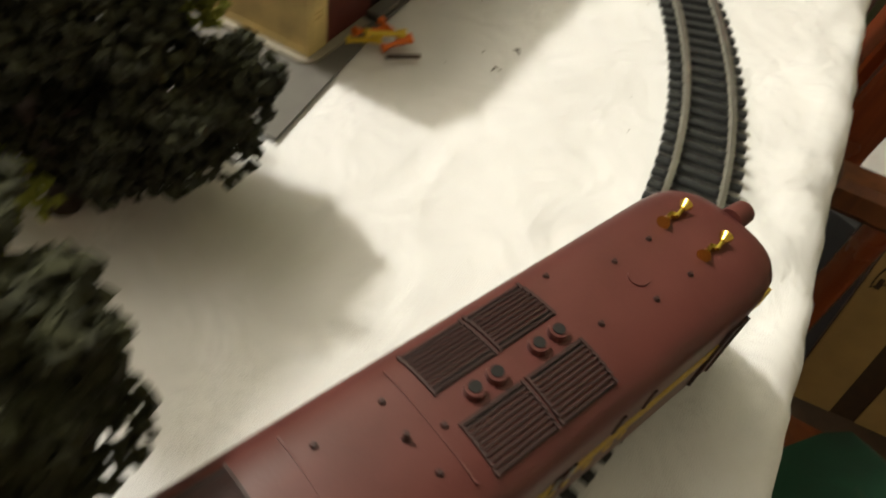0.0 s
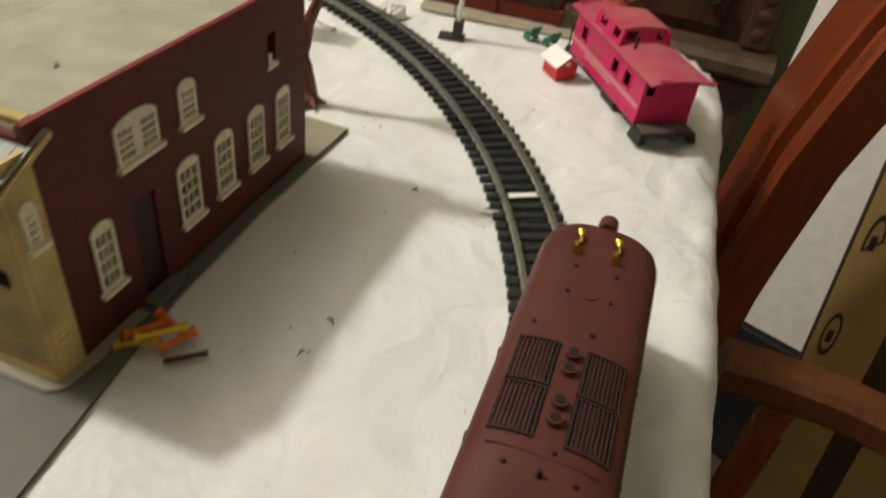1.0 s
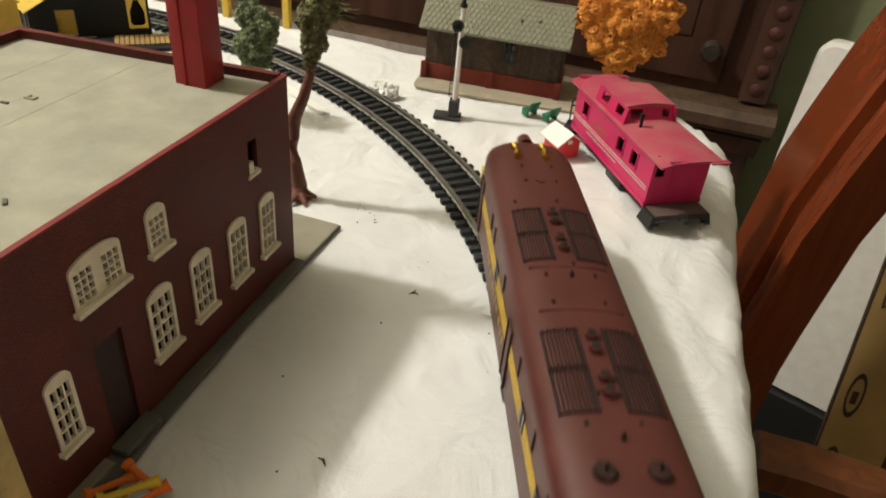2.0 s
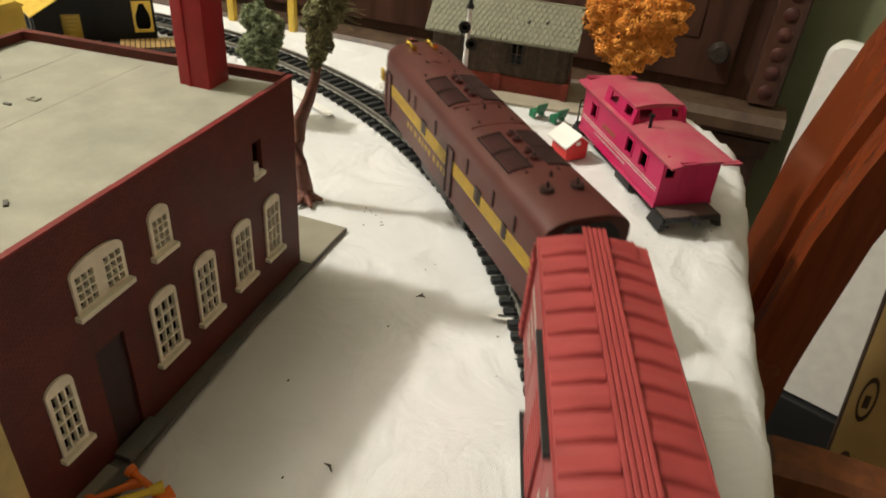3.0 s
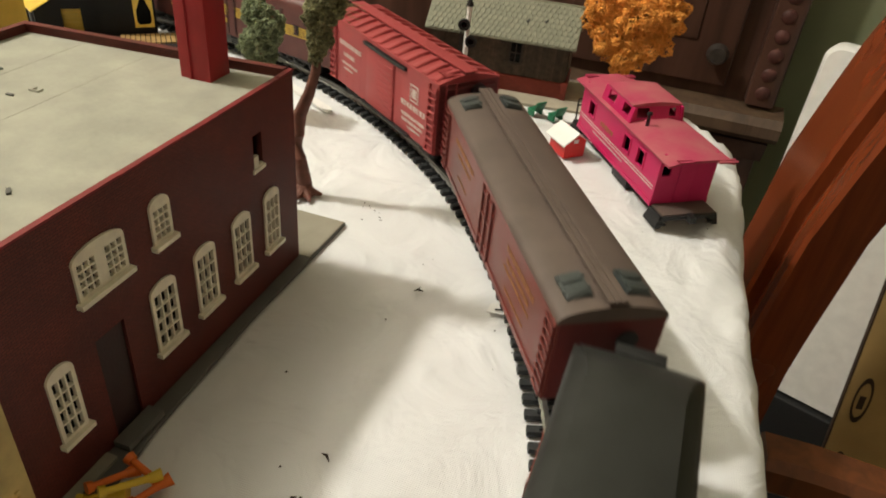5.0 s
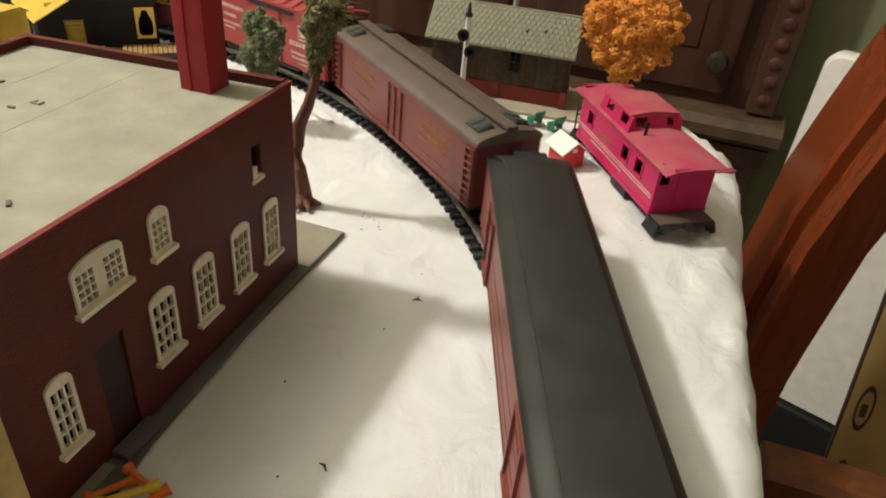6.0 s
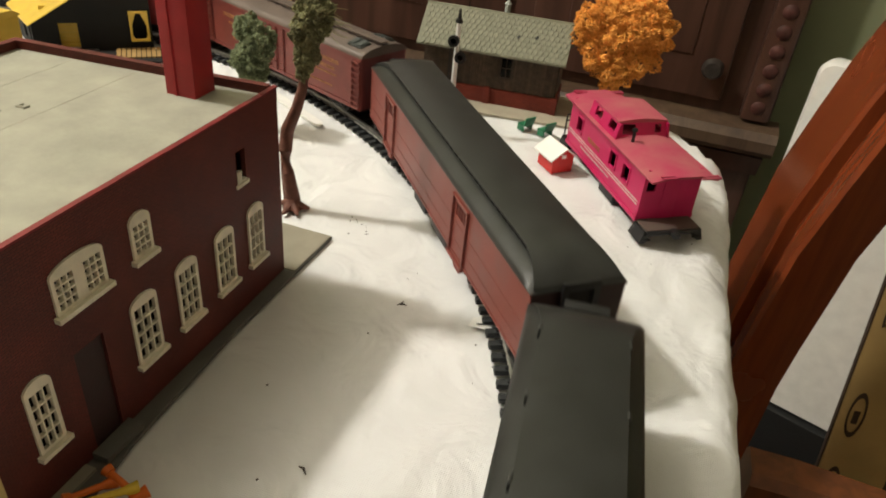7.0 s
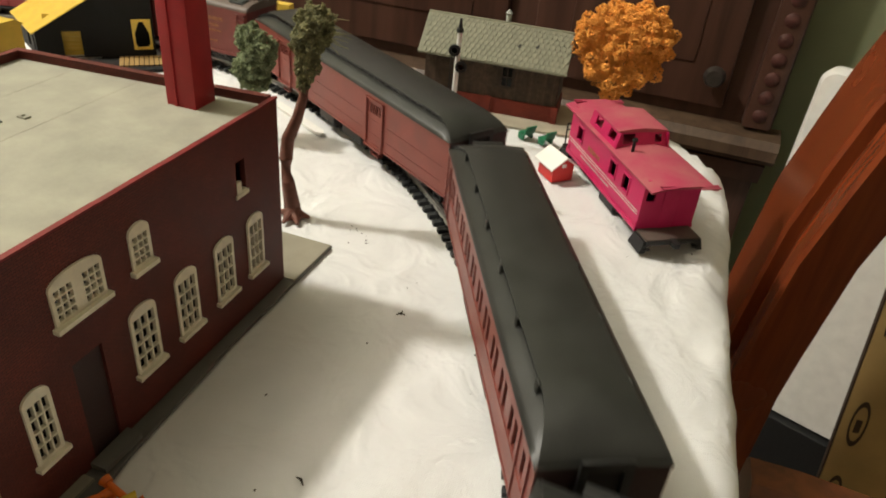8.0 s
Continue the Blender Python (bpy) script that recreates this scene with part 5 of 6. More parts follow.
# ---- depot, signal and lineside things ----
def depot():
    m = pose(0.0190, 0.2530, 0, 0, 0, 5)
    d = thing("station_depot", "small dark plank station with grey-green shingle roof and brick footing", "model building", at=m)
    X, Yf, Yb, zf, ze, zr = 0.0470, -0.0150, 0.0170, 0.0120, 0.0420, 0.0590
    for y, s in ((Yf, -1), (Yb, 1)):
        holes = [(0.0075, 0.0150, 0.0210, 0.0345)] if s < 0 else []
        bm = bmesh.new()
        pierced(bm, lambda u, v, w: (u, y - s * w, v), (-X, X), (zf, ze), holes, 0.0012)
        part("wall", bm, M_PLANK, d, smooth=0)
    for x, s in ((-X, -1), (X, 1)):
        bm = bmesh.new()
        prism(bm, [(Yf, zf), (Yb, zf), (Yb, ze), ((Yf + Yb) / 2, zr - 0.002), (Yf, ze)], x, x - s * 0.0012)
        part("gable_wall", bm, M_PLANK, d, smooth=0)
    rnd = random.Random(8)
    x = -X
    while x < X - 0.001:
        w = rnd.uniform(0.0016, 0.0026)
        x1 = min(x + w, X)
        o = rnd.uniform(0.0002, 0.0006)
        for z0, z1 in (((zf, ze),) if x1 < 0.0070 or x > 0.0155 else ((zf, 0.0205), (0.0350, ze))):
            boxpart("plank", M_PLANK, d, x + 0.00012, x1 - 0.00012, Yf - o, Yf + 0.0002, z0, z1)
        x = x1
    bm = bmesh.new()
    pierced(bm, lambda u, v, w: (u, Yf - 0.0008 + w, v), (0.0066, 0.0159), (0.0200, 0.0355), [(0.0078, 0.0110, 0.0212, 0.0272), (0.0115, 0.0147, 0.0212, 0.0272), (0.0078, 0.0110, 0.0278, 0.0343), (0.0115, 0.0147, 0.0278, 0.0343)], 0.0010)
    win = part("window", bm, M_BARKDARK, d, smooth=0)
    boxpart("pane", M_GLASS, win, 0.0075, 0.0150, Yf + 0.0006, Yf + 0.0010, 0.0205, 0.0350)
    boxpart("footing", M_FOUND, d, -X - 0.0012, X + 0.0012, Yf - 0.0016, Yb + 0.0012, 0.0012, zf, bevel=0.0003, label="orange-red brick footing")
    for x in (-X, 0.0, X):
        boxpart("footing_pier", M_FOUND, d, x - 0.0022, x + 0.0022, Yf - 0.0030, Yf - 0.0010, 0.0012, zf + 0.0010, bevel=0.0003)
    ym = (Yf + Yb) / 2
    for s in (-1, 1):
        ye = ym + s * 0.0235
        zee = ze - 0.0040
        bm = bmesh.new()
        loft(bm, [[(x, ym, zr), (x, ye, zee), (x, ye, zee - 0.0012), (x, ym, zr - 0.0014)] for x in (-X - 0.004, X + 0.004)])
        slope = part("roof_slope", bm, M_SHINGLE, d, smooth=0)
        if s < 0:
            n_r, n_c = 8, 28
            hexa = bmesh.new()
            w, l = 0.00345 / 2, 0.0040
            prism(hexa, [(-w * 0.95, 0.0), (w * 0.95, 0.0), (w * 0.95, -l * 0.6), (w * 0.45, -l), (-w * 0.45, -l), (-w * 0.95, -l * 0.6)], 0.0, 0.0006, "z")
            sh = mesh_of("shingle", hexa, M_SHINGLE, 0)
            run = Vector((0, ye - ym, zee - zr))
            tilt = math.degrees(math.atan2(zr - zee, abs(ye - ym)))
            for r in range(n_r):
                for k in range(n_c):
                    f = r / n_r
                    ob = new("shingle", sh)
                    ob.parent = slope
                    ob.matrix_basis = pose(-X - 0.0035 + (2 * X + 0.007) * (k + 0.5 + 0.5 * (r % 2)) / (n_c + 0.5), ym + run.y * f, zr + run.z * f + 0.0003, tilt + 4 + rnd.uniform(-1, 1), 0, rnd.uniform(-2, 2))
    boxpart("ridge_board", M_SHINGLE, d, -X - 0.004, X + 0.004, ym - 0.0012, ym + 0.0012, zr - 0.0006, zr + 0.0008, bevel=0.0003)
    bm = bmesh.new()
    rod(bm, (0.004, ym + 0.003, zr - 0.005), (0.004, ym + 0.003, zr + 0.0055), 0.0018, 0.0018, 12)
    rod(bm, (0.004, ym + 0.003, zr + 0.0060), (0.004, ym + 0.003, zr + 0.0085), 0.0026, 0.0004, 12)
    part("stove_pipe", bm, M_SLATE, d, "pale capped stove pipe")
    for x, f in ((0.0160, 0.55), (0.0280, 0.50)):
        bm = bmesh.new()
        y, z = ym - 0.0235 * f, zr - (zr - ze + 0.004) * f
        rod(bm, (x - 0.0012, y, z + 0.0010), (x + 0.0012, y, z + 0.0016), 0.0004, seg=6)
        rod(bm, (x, y - 0.0012, z + 0.0006), (x + 0.0006, y + 0.0012, z + 0.0022), 0.0005, seg=6)
        part("roof_clip", bm, M_BLACK, d)
    bm = bmesh.new()
    pts = [(-0.050, -0.030), (-0.047, -0.036), (0.030, -0.0345), (0.062, -0.032), (0.062, 0.022), (-0.052, 0.022)]
    prism(bm, pts, -0.0005, 0.0012, "z")
    tagged(part("station_platform", bm, M_PLATFORM, at=m), "tan moulded base under the station", "base")


depot()


def signal():
    s = thing("railway_signal", "white model signal mast with black round targets on a grey base", "signal", at=pose(0.0105, 0.1800, 0, 0, 0, 12))
    bm = bmesh.new()
    quadbox(bm, -0.0095, 0.0075, -0.0055, 0.0055, -0.0004, 0.0014, bevel=0.0004)
    part("base_plate", bm, M_SIGBASE, s)
    boxpart("relay_box", M_SIGBASE, s, -0.0005, 0.0060, -0.0038, 0.0038, 0.0012, 0.0120, bevel=0.0008)
    bm = bmesh.new()
    rod(bm, (0.0028, 0, 0.0115), (0.0028, 0, 0.0690), 0.0017, 0.0014, 14)
    part("mast", bm, M_WHITEP, s, "off-white round mast")
    bm = bmesh.new()
    rod(bm, (0.0028, 0, 0.0690), (0.0028, 0, 0.0712), 0.0022, 0.0019, 12)
    rod(bm, (0.0028, 0, 0.0712), (0.0028, 0, 0.0770), 0.0013, 0.0006, 10)
    part("finial", bm, M_BLACK, s)
    for z, x in ((0.0585, 0.0008), (0.0490, 0.0056)):
        bm = bmesh.new()
        n = 20
        rings = [[(x + r * math.cos(2 * math.pi * k / n), y, z + r * math.sin(2 * math.pi * k / n)) for k in range(n)] for r, y in ((0.0018, -0.0022), (0.0018, -0.0036), (0.0034, -0.0036), (0.0036, -0.0022))]
        rings.append(rings[0])
        loft(bm, rings, cap=False)
        t = part("target", bm, M_BLACK, s, "black round signal target")
        bm = bmesh.new()
        rod(bm, (x, -0.0026, z), (x, -0.0012, z), 0.0021, 0.0015, 14)
        part("lens", bm, M_GLASS, t)
    bm = bmesh.new()
    for e in (-0.0012, 0.0012):
        rod(bm, (0.0000 + e, 0.0022, 0.012), (0.0000 + e, 0.0022, 0.056), 0.0003, seg=6)
    for k in range(12):
        rod(bm, (-0.0012, 0.0022, 0.014 + 0.0035 * k), (0.0012, 0.0022, 0.014 + 0.0035 * k), 0.0003, seg=6)
    part("ladder", bm, M_BLACK, s)


signal()


def bench(x, y, turn):
    b = thing("green_bench", "small green plastic bench on the cloth by the station", "model bench", "green benches", pose(x, y, 0, 0, 0, turn))
    boxpart("seat", M_GREEN, b, -0.0042, 0.0042, -0.0030, 0.0030, 0.0034, 0.0042, bevel=0.0002)
    bm = bmesh.new()
    quadbox(bm, -0.0042, 0.0042, -0.0005, 0.0005, 0.0, 0.0062, bevel=0.0002, m=pose(0, 0.0030, 0.0038, -18))
    part("backrest", bm, M_GREEN, b)
    for e in (-0.0036, 0.0036):
        boxpart("leg", M_GREEN, b, e - 0.0006, e + 0.0006, -0.0026, 0.0028, 0, 0.0035)
    return b


bench(0.0560, 0.2100, 235), bench(0.0700, 0.2080, 235)


def hut():
    h = thing("trackside_hut", "tiny bright red hut with white gable roof", "model hut", at=pose(0.0860, 0.1650, 0, 0, 0, -46))
    bm = bmesh.new()
    prism(bm, [(-0.0070, 0), (0.0070, 0), (0.0070, 0.0100), (0, 0.0148), (-0.0070, 0.0100)], -0.0078, 0.0078)
    part("body", bm, M_SHEDRED, h, smooth=0)
    for s in (-1, 1):
        bm = bmesh.new()
        prism(bm, [(s * 0.0096, 0.0084), (s * 0.0096, 0.0093), (0, 0.0160), (0, 0.0149)], -0.0100, 0.0100)
        part("roof_slope", bm, M_WHITEP, h, "white plastic roof", smooth=0)
    boxpart("sign_plate", M_WHITEP, h, 0.0078, 0.0082, -0.0014, 0.0014, 0.0090, 0.0112)


hut()


# ---- foliage ----
def clumps(blobs, n, size, seed, rough=0.35, inner=0.62):
    """Many small irregular crumbs over the skin and the inside of the blobs (x, y, z, rx, ry, rz)."""
    rnd = np.random.RandomState(seed)
    vol = np.array([b[3] * b[4] + b[4] * b[5] + b[3] * b[5] for b in blobs])
    which = rnd.choice(len(blobs), n, p=vol / vol.sum())
    d = rnd.normal(size=(n, 3))
    d /= np.linalg.norm(d, axis=1)[:, None]
    B = np.array(blobs)[which]
    lump = np.array([noise.noise((a * 2.2 + s, b * 2.2, c * 2.2 + s)) for (a, b, c), s in zip(d, which * 3.7)])
    rad = (inner + (1 - inner) * rnd.rand(n) ** 0.4) * (1 + rough * lump)
    pos = B[:, :3] + d * B[:, 3:] * rad[:, None]
    octa = np.array([(1, 0, 0), (-1, 0, 0), (0, 1, 0), (0, -1, 0), (0, 0, 1), (0, 0, -1)], float)
    tri = [(0, 2, 4), (2, 1, 4), (1, 3, 4), (3, 0, 4), (2, 0, 5), (1, 2, 5), (3, 1, 5), (0, 3, 5)]
    sc = size * (0.5 + rnd.rand(n))
    v = octa[None] * (0.55 + 0.9 * rnd.rand(n, 6, 1))
    q = rnd.normal(size=(n, 4))
    q /= np.linalg.norm(q, axis=1)[:, None]
    w, x, y, z = q.T
    R = np.stack([1 - 2 * (y * y + z * z), 2 * (x * y - z * w), 2 * (x * z + y * w), 2 * (x * y + z * w), 1 - 2 * (x * x + z * z), 2 * (y * z - x * w), 2 * (x * z - y * w), 2 * (y * z + x * w), 1 - 2 * (x * x + y * y)], 1).reshape(n, 3, 3)
    v = np.einsum("nij,nkj->nki", R, v) * sc[:, None, None] + pos[:, None, :]
    faces = [tuple(6 * i + k for k in t) for i in range(n) for t in tri]
    return v.reshape(-1, 3).tolist(), faces


def crown(name, parent, blobs, n, size, seed, material, label="", rough=0.35, inner=0.62):
    v, f = clumps(blobs, n, size, seed, rough, inner)
    me = bpy.data.meshes.new(name)
    me.from_pydata(v, [], f)
    me.materials.append(material)
    ob = new(name, me)
    ob.parent = parent
    if label:
        ob["label"] = label
    return ob


def orange_tree():
    t = thing("autumn_tree", "model tree with lumpy bright orange foam crown by the station", "model tree", at=pose(0.1010, 0.2560, 0))
    bm = bmesh.new()
    chain(bm, [(0, 0, 0), (0.0006, 0, 0.010), (-0.0004, 0.0004, 0.022), (0.0002, 0, 0.036)], [0.0026, 0.0018, 0.0015, 0.001], 10)
    for k in range(5):
        a = 1.3 * k
        chain(bm, [(0, 0, 0.020 + 0.002 * k), (0.006 * math.cos(a), 0.006 * math.sin(a), 0.034 + 0.002 * k), (0.014 * math.cos(a), 0.012 * math.sin(a), 0.048 + 0.003 * k)], [0.001, 0.0008, 0.0004], 6)
    part("trunk", bm, M_BARK, t)
    blobs = [(-0.001, 0, 0.025, 0.006, 0.006, 0.008), (0.0, 0, 0.036, 0.012, 0.011, 0.010), (-0.012, 0, 0.046, 0.013, 0.012, 0.012), (0.012, 0, 0.047, 0.014, 0.012, 0.013),
             (-0.017, 0.002, 0.061, 0.0155, 0.013, 0.013), (0.002, -0.002, 0.062, 0.016, 0.014, 0.016), (0.018, 0.001, 0.063, 0.0145, 0.013, 0.014), (-0.006, 0, 0.073, 0.014, 0.012, 0.011), (0.012, 0.002, 0.075, 0.013, 0.012, 0.011)]
    crown("crown", t, blobs, 34000, 0.00062, 11, M_ORANGEF, rough=0.62, inner=0.88)


orange_tree()


def gnarled_tree():
    t = thing("gnarled_tree", "twisted brown model tree with grey-green lichen tufts beside the factory", "model tree", at=pose(-0.0245, 0.0500, 0))
    bm = bmesh.new()
    chain(bm, [(0, 0, 0), (-0.0002, 0.0006, 0.006), (-0.0022, 0.0, 0.020), (-0.0030, 0, 0.032), (-0.0020, 0.001, 0.042), (0.0026, 0.002, 0.053), (0.0056, 0.003, 0.064), (0.0068, 0.004, 0.080), (0.0090, 0.004, 0.094)], [0.0052, 0.0036, 0.0030, 0.0034, 0.0032, 0.0026, 0.0022, 0.0015, 0.0006], 12)
    chain(bm, [(-0.0040, 0.002, 0.002), (-0.0052, 0.002, 0.016), (-0.0048, 0.001, 0.030), (-0.0026, 0, 0.040)], [0.0022, 0.0018, 0.0016, 0.0014], 8)
    for a in (0.3, 1.7, 3.1, 4.6, 5.5):
        chain(bm, [(0, 0, 0.004), (0.004 * math.cos(a), 0.004 * math.sin(a), 0.0016), (0.0085 * math.cos(a), 0.0085 * math.sin(a), 0.0004)], [0.0026, 0.0020, 0.0008], 8)
    part("trunk", bm, M_BARK, t)
    crown("crown", t, [(0.0085, 0.003, 0.090, 0.0070, 0.0065, 0.008), (0.0120, 0.003, 0.098, 0.0078, 0.007, 0.008), (0.0075, 0.003, 0.080, 0.0052, 0.005, 0.0075), (0.0060, 0.003, 0.072, 0.003, 0.003, 0.005)], 9500, 0.00062, 21, M_LICHEN, rough=0.6)
    rnd = random.Random(3)
    bm = bmesh.new()
    for k in range(16):
        a = rnd.uniform(-0.9, 0.9)
        p = Vector((0.017, 0.003, 0.096 + rnd.uniform(-0.004, 0.004)))
        q = p + Vector((rnd.uniform(0.004, 0.012), rnd.uniform(-0.004, 0.004), rnd.uniform(-0.006, 0.004)))
        chain(bm, [p, p.lerp(q, 0.5) + Vector((0, 0, rnd.uniform(-0.001, 0.0015))), q], [0.00018, 0.00014, 0.0001], 5)
    part("loose_fibres", bm, M_LICHEN, t)


gnarled_tree()


def lichen_bush():
    t = thing("lichen_tree", "short model tree with blue-green lichen crown beyond the track", "model tree", at=pose(-0.0920, 0.1250, 0))
    bm = bmesh.new()
    chain(bm, [(0, 0, 0), (0.0004, 0, 0.012), (-0.0006, 0, 0.026), (0, 0, 0.045)], [0.0028, 0.0018, 0.0015, 0.0008], 10)
    part("trunk", bm, M_BARK, t)
    crown("crown", t, [(-0.0020, 0, 0.042, 0.0105, 0.010, 0.010), (0.0030, 0, 0.053, 0.0100, 0.009, 0.010), (-0.0030, 0, 0.060, 0.0078, 0.008, 0.007), (0.0, 0, 0.035, 0.0085, 0.008, 0.007)], 11000, 0.00062, 22, M_LICHEN2, rough=0.5)


lichen_bush()


def dark_tree(x, y, s, seed, blobs, n, extra):
    t = thing("leafy_tree", "dark green bushy model tree at the table's near side", "model tree", "dark trees", pose(x, y, 0))
    bm = bmesh.new()
    chain(bm, [(0, 0, 0), (0.001, 0, 0.02 * s), (-0.001, 0.001, 0.05 * s), (0.001, 0, 0.085 * s)], [0.0055, 0.0042, 0.0035, 0.0015], 12)
    for k in range(7):
        a = 0.9 * k + seed
        r = 0.022 * s
        chain(bm, [(0, 0, (0.030 + 0.006 * k) * s), (r * 0.5 * math.cos(a), r * 0.5 * math.sin(a), (0.040 + 0.006 * k) * s), (r * math.cos(a), r * math.sin(a), (0.046 + 0.006 * k) * s)], [0.0018, 0.0013, 0.0006], 7)
    part("trunk", bm, M_BARKDARK, t)
    crown("crown", t, blobs, n, 0.0016, seed, M_DARKLEAF, "dense dark green foliage with shade painted into its tint", rough=0.7)
    # Lit patches of the crown, done by leaf colour.
    crown("young_leaves", t, extra, 1300, 0.0016, seed + 1, M_LIMELEAF, "yellow-green leaves with their lit look painted in", rough=0.7)


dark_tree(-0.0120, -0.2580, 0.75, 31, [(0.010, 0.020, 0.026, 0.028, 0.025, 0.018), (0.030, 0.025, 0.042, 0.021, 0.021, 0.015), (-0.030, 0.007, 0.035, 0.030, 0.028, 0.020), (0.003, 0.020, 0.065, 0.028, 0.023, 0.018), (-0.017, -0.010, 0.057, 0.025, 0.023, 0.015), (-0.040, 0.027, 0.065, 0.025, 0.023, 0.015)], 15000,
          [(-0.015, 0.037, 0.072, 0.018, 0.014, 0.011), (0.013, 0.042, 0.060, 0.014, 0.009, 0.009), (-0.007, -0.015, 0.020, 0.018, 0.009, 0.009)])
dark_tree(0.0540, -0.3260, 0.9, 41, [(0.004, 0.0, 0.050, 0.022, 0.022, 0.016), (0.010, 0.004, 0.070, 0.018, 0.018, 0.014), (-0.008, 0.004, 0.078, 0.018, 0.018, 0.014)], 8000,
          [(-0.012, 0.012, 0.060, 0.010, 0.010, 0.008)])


# ---- loose pieces on the cloth ----
def crate_toys():
    """Small orange and yellow plastic figures of barrels and props lying in a heap by the factory."""
    rnd = random.Random(2)
    for k, (x, y, z, ax, L, m) in enumerate(((0.0095, -0.1255, 0.0036, 62, 0.014, M_TOYO), (0.0165, -0.1205, 0.0040, -12, 0.013, M_TOYO), (0.0215, -0.1245, 0.0030, 58, 0.012, M_TOYO), (0.0105, -0.1310, 0.0026, 28, 0.013, M_TOYY), (0.0170, -0.1265, 0.0062, 52, 0.016, M_TOYY))):
        t = thing("plastic_peg", "small orange plastic peg lying in a heap" if m is M_TOYO else "small yellow plastic peg lying in a heap", "toy part", "heap of plastic pegs", pose(x, y, z, 0, rnd.uniform(-12, 12), ax))
        bm = bmesh.new()
        rod(bm, (-L / 2, 0, 0), (L / 2 - 0.003, 0, 0), 0.0010, 0.0012, 12)
        part("shaft", bm, m, t)
        bm = bmesh.new()
        rod(bm, (-L / 2 - 0.0010, 0, 0), (-L / 2 + 0.0010, 0, 0), 0.0020, 0.0016, 14)
        rod(bm, (L / 2 - 0.0036, 0, 0), (L / 2, 0, 0), 0.0014, 0.0022, 14)
        part("head", bm, m, t)
    bm = bmesh.new()
    quadbox(bm, -0.0070, 0.0070, -0.0010, 0.0010, 0.0, 0.0012, bevel=0.0003)
    tagged(part("wood_splinter", bm, M_BARKDARK, at=pose(0.0270, -0.1290, 0.0008, 0, 0, 42)), "dark wooden splinter lying on the cloth", "splinter")


crate_toys()


def litter():
    for x, y, L, a in ((0.0560, 0.0005, 0.0040, 20), (0.0605, -0.0920, 0.0042, -28), (0.0588, -0.1098, 0.0030, 70)):
        bm = bmesh.new()
        chain(bm, [(-L / 2, 0, 0.0004), (0, 0.0004, 0.0012), (L / 2, -0.0002, 0.0006)], [0.0002, 0.0005, 0.0002], 6)
        if L == 0.0040:
            chain(bm, [(0, 0, 0.0006), (0.0006, 0.0008, 0.0022)], [0.0005, 0.0002], 6)
        tagged(part("dark_crumb", bm, M_SPECK, at=pose(x, y, -0.0004, 0, 0, a)), "dark curled crumb lying on the cloth", "crumb", "crumbs on the cloth")
    rnd = np.random.RandomState(6)
    bm = bmesh.new()
    for k in range(34):
        if k < 10:
            x, y = 0.004 + 0.016 * rnd.rand(), 0.036 + 0.03 * rnd.rand()
        else:
            x, y = 0.02 + 0.16 * rnd.rand(), -0.12 + 0.30 * rnd.rand()
        w = 0.00016 + 0.00030 * rnd.rand()
        z = cloth_height(x, y)
        quadbox(bm, -w, w, -w * 0.7, w * 0.7, z - 0.0003, z + 0.00022, m=Matrix.Translation((x, y, 0)) @ pose(0, 0, 0, 0, 0, 180 * rnd.rand()))
    tagged(part("crumbs", bm, M_SPECK), "scattered dark crumbs and dust on the cloth", "crumbs", kind="stuff")
    bm = bmesh.new()
    prism(bm, [(-0.0050, -0.0030), (0.0040, -0.0036), (0.0052, 0.0006), (0.0020, 0.0040), (-0.0036, 0.0026)], 0.0, 0.0004, "z")
    tagged(part("paper_scrap", bm, M_PAPER, at=pose(0.0905, 0.0035, 0.0003, 2, 0, 10)), "torn scrap of white paper beside the track", "paper scrap")
    bm = bmesh.new()
    quadbox(bm, -0.0080, 0.0080, -0.0016, 0.0016, 0.0, 0.0005, bevel=0.0001)
    tagged(part("paper_strip", bm, M_PAPER, at=pose(0.1032, 0.0190, 0.0023, 0, 0, 33)), "narrow white paper strip laid across the ties between the rails", "paper strip")
    bm = bmesh.new()
    rod(bm, (-0.0055, -0.001, 0.0008), (0.0055, 0.001, 0.0012), 0.0003, seg=6)
    tagged(part("bare_wire", bm, M_SIGBASE, at=pose(0.0945, 0.0030, 0.0004, 0, 0, 5)), "short piece of bare wire at the rail joint", "wire")
    bm = bmesh.new()
    prism(bm, [(-0.030, -0.0028), (0.022, -0.0028), (0.0262, -0.0012), (0.0268, 0.0010), (0.0235, 0.0030), (-0.030, 0.0030)], 0.0, 0.0016, "z")
    tagged(part("white_plastic_plate", bm, M_WHITEP, at=pose(-0.0815, 0.1575, 0, 0, 0, -30)), "thin white plastic plate lying beside the track", "plastic plate")
    v, f = clumps([(-0.006, 0, 0.002, 0.006, 0.004, 0.0035), (0.004, 0.001, 0.003, 0.007, 0.005, 0.0045)], 260, 0.0016, 77)
    me = bpy.data.meshes.new("snow_heap")
    me.from_pydata(v, [], f)
    me.materials.append(M_WHITEP)
    ob = new("white_scrap_heap", me)
    ob.matrix_basis = pose(-0.0400, 0.1930, 0, 0, 0, -30)
    tagged(ob, "little heap of white foam crumbs behind the track", "foam crumbs", kind="stuff")


litter()


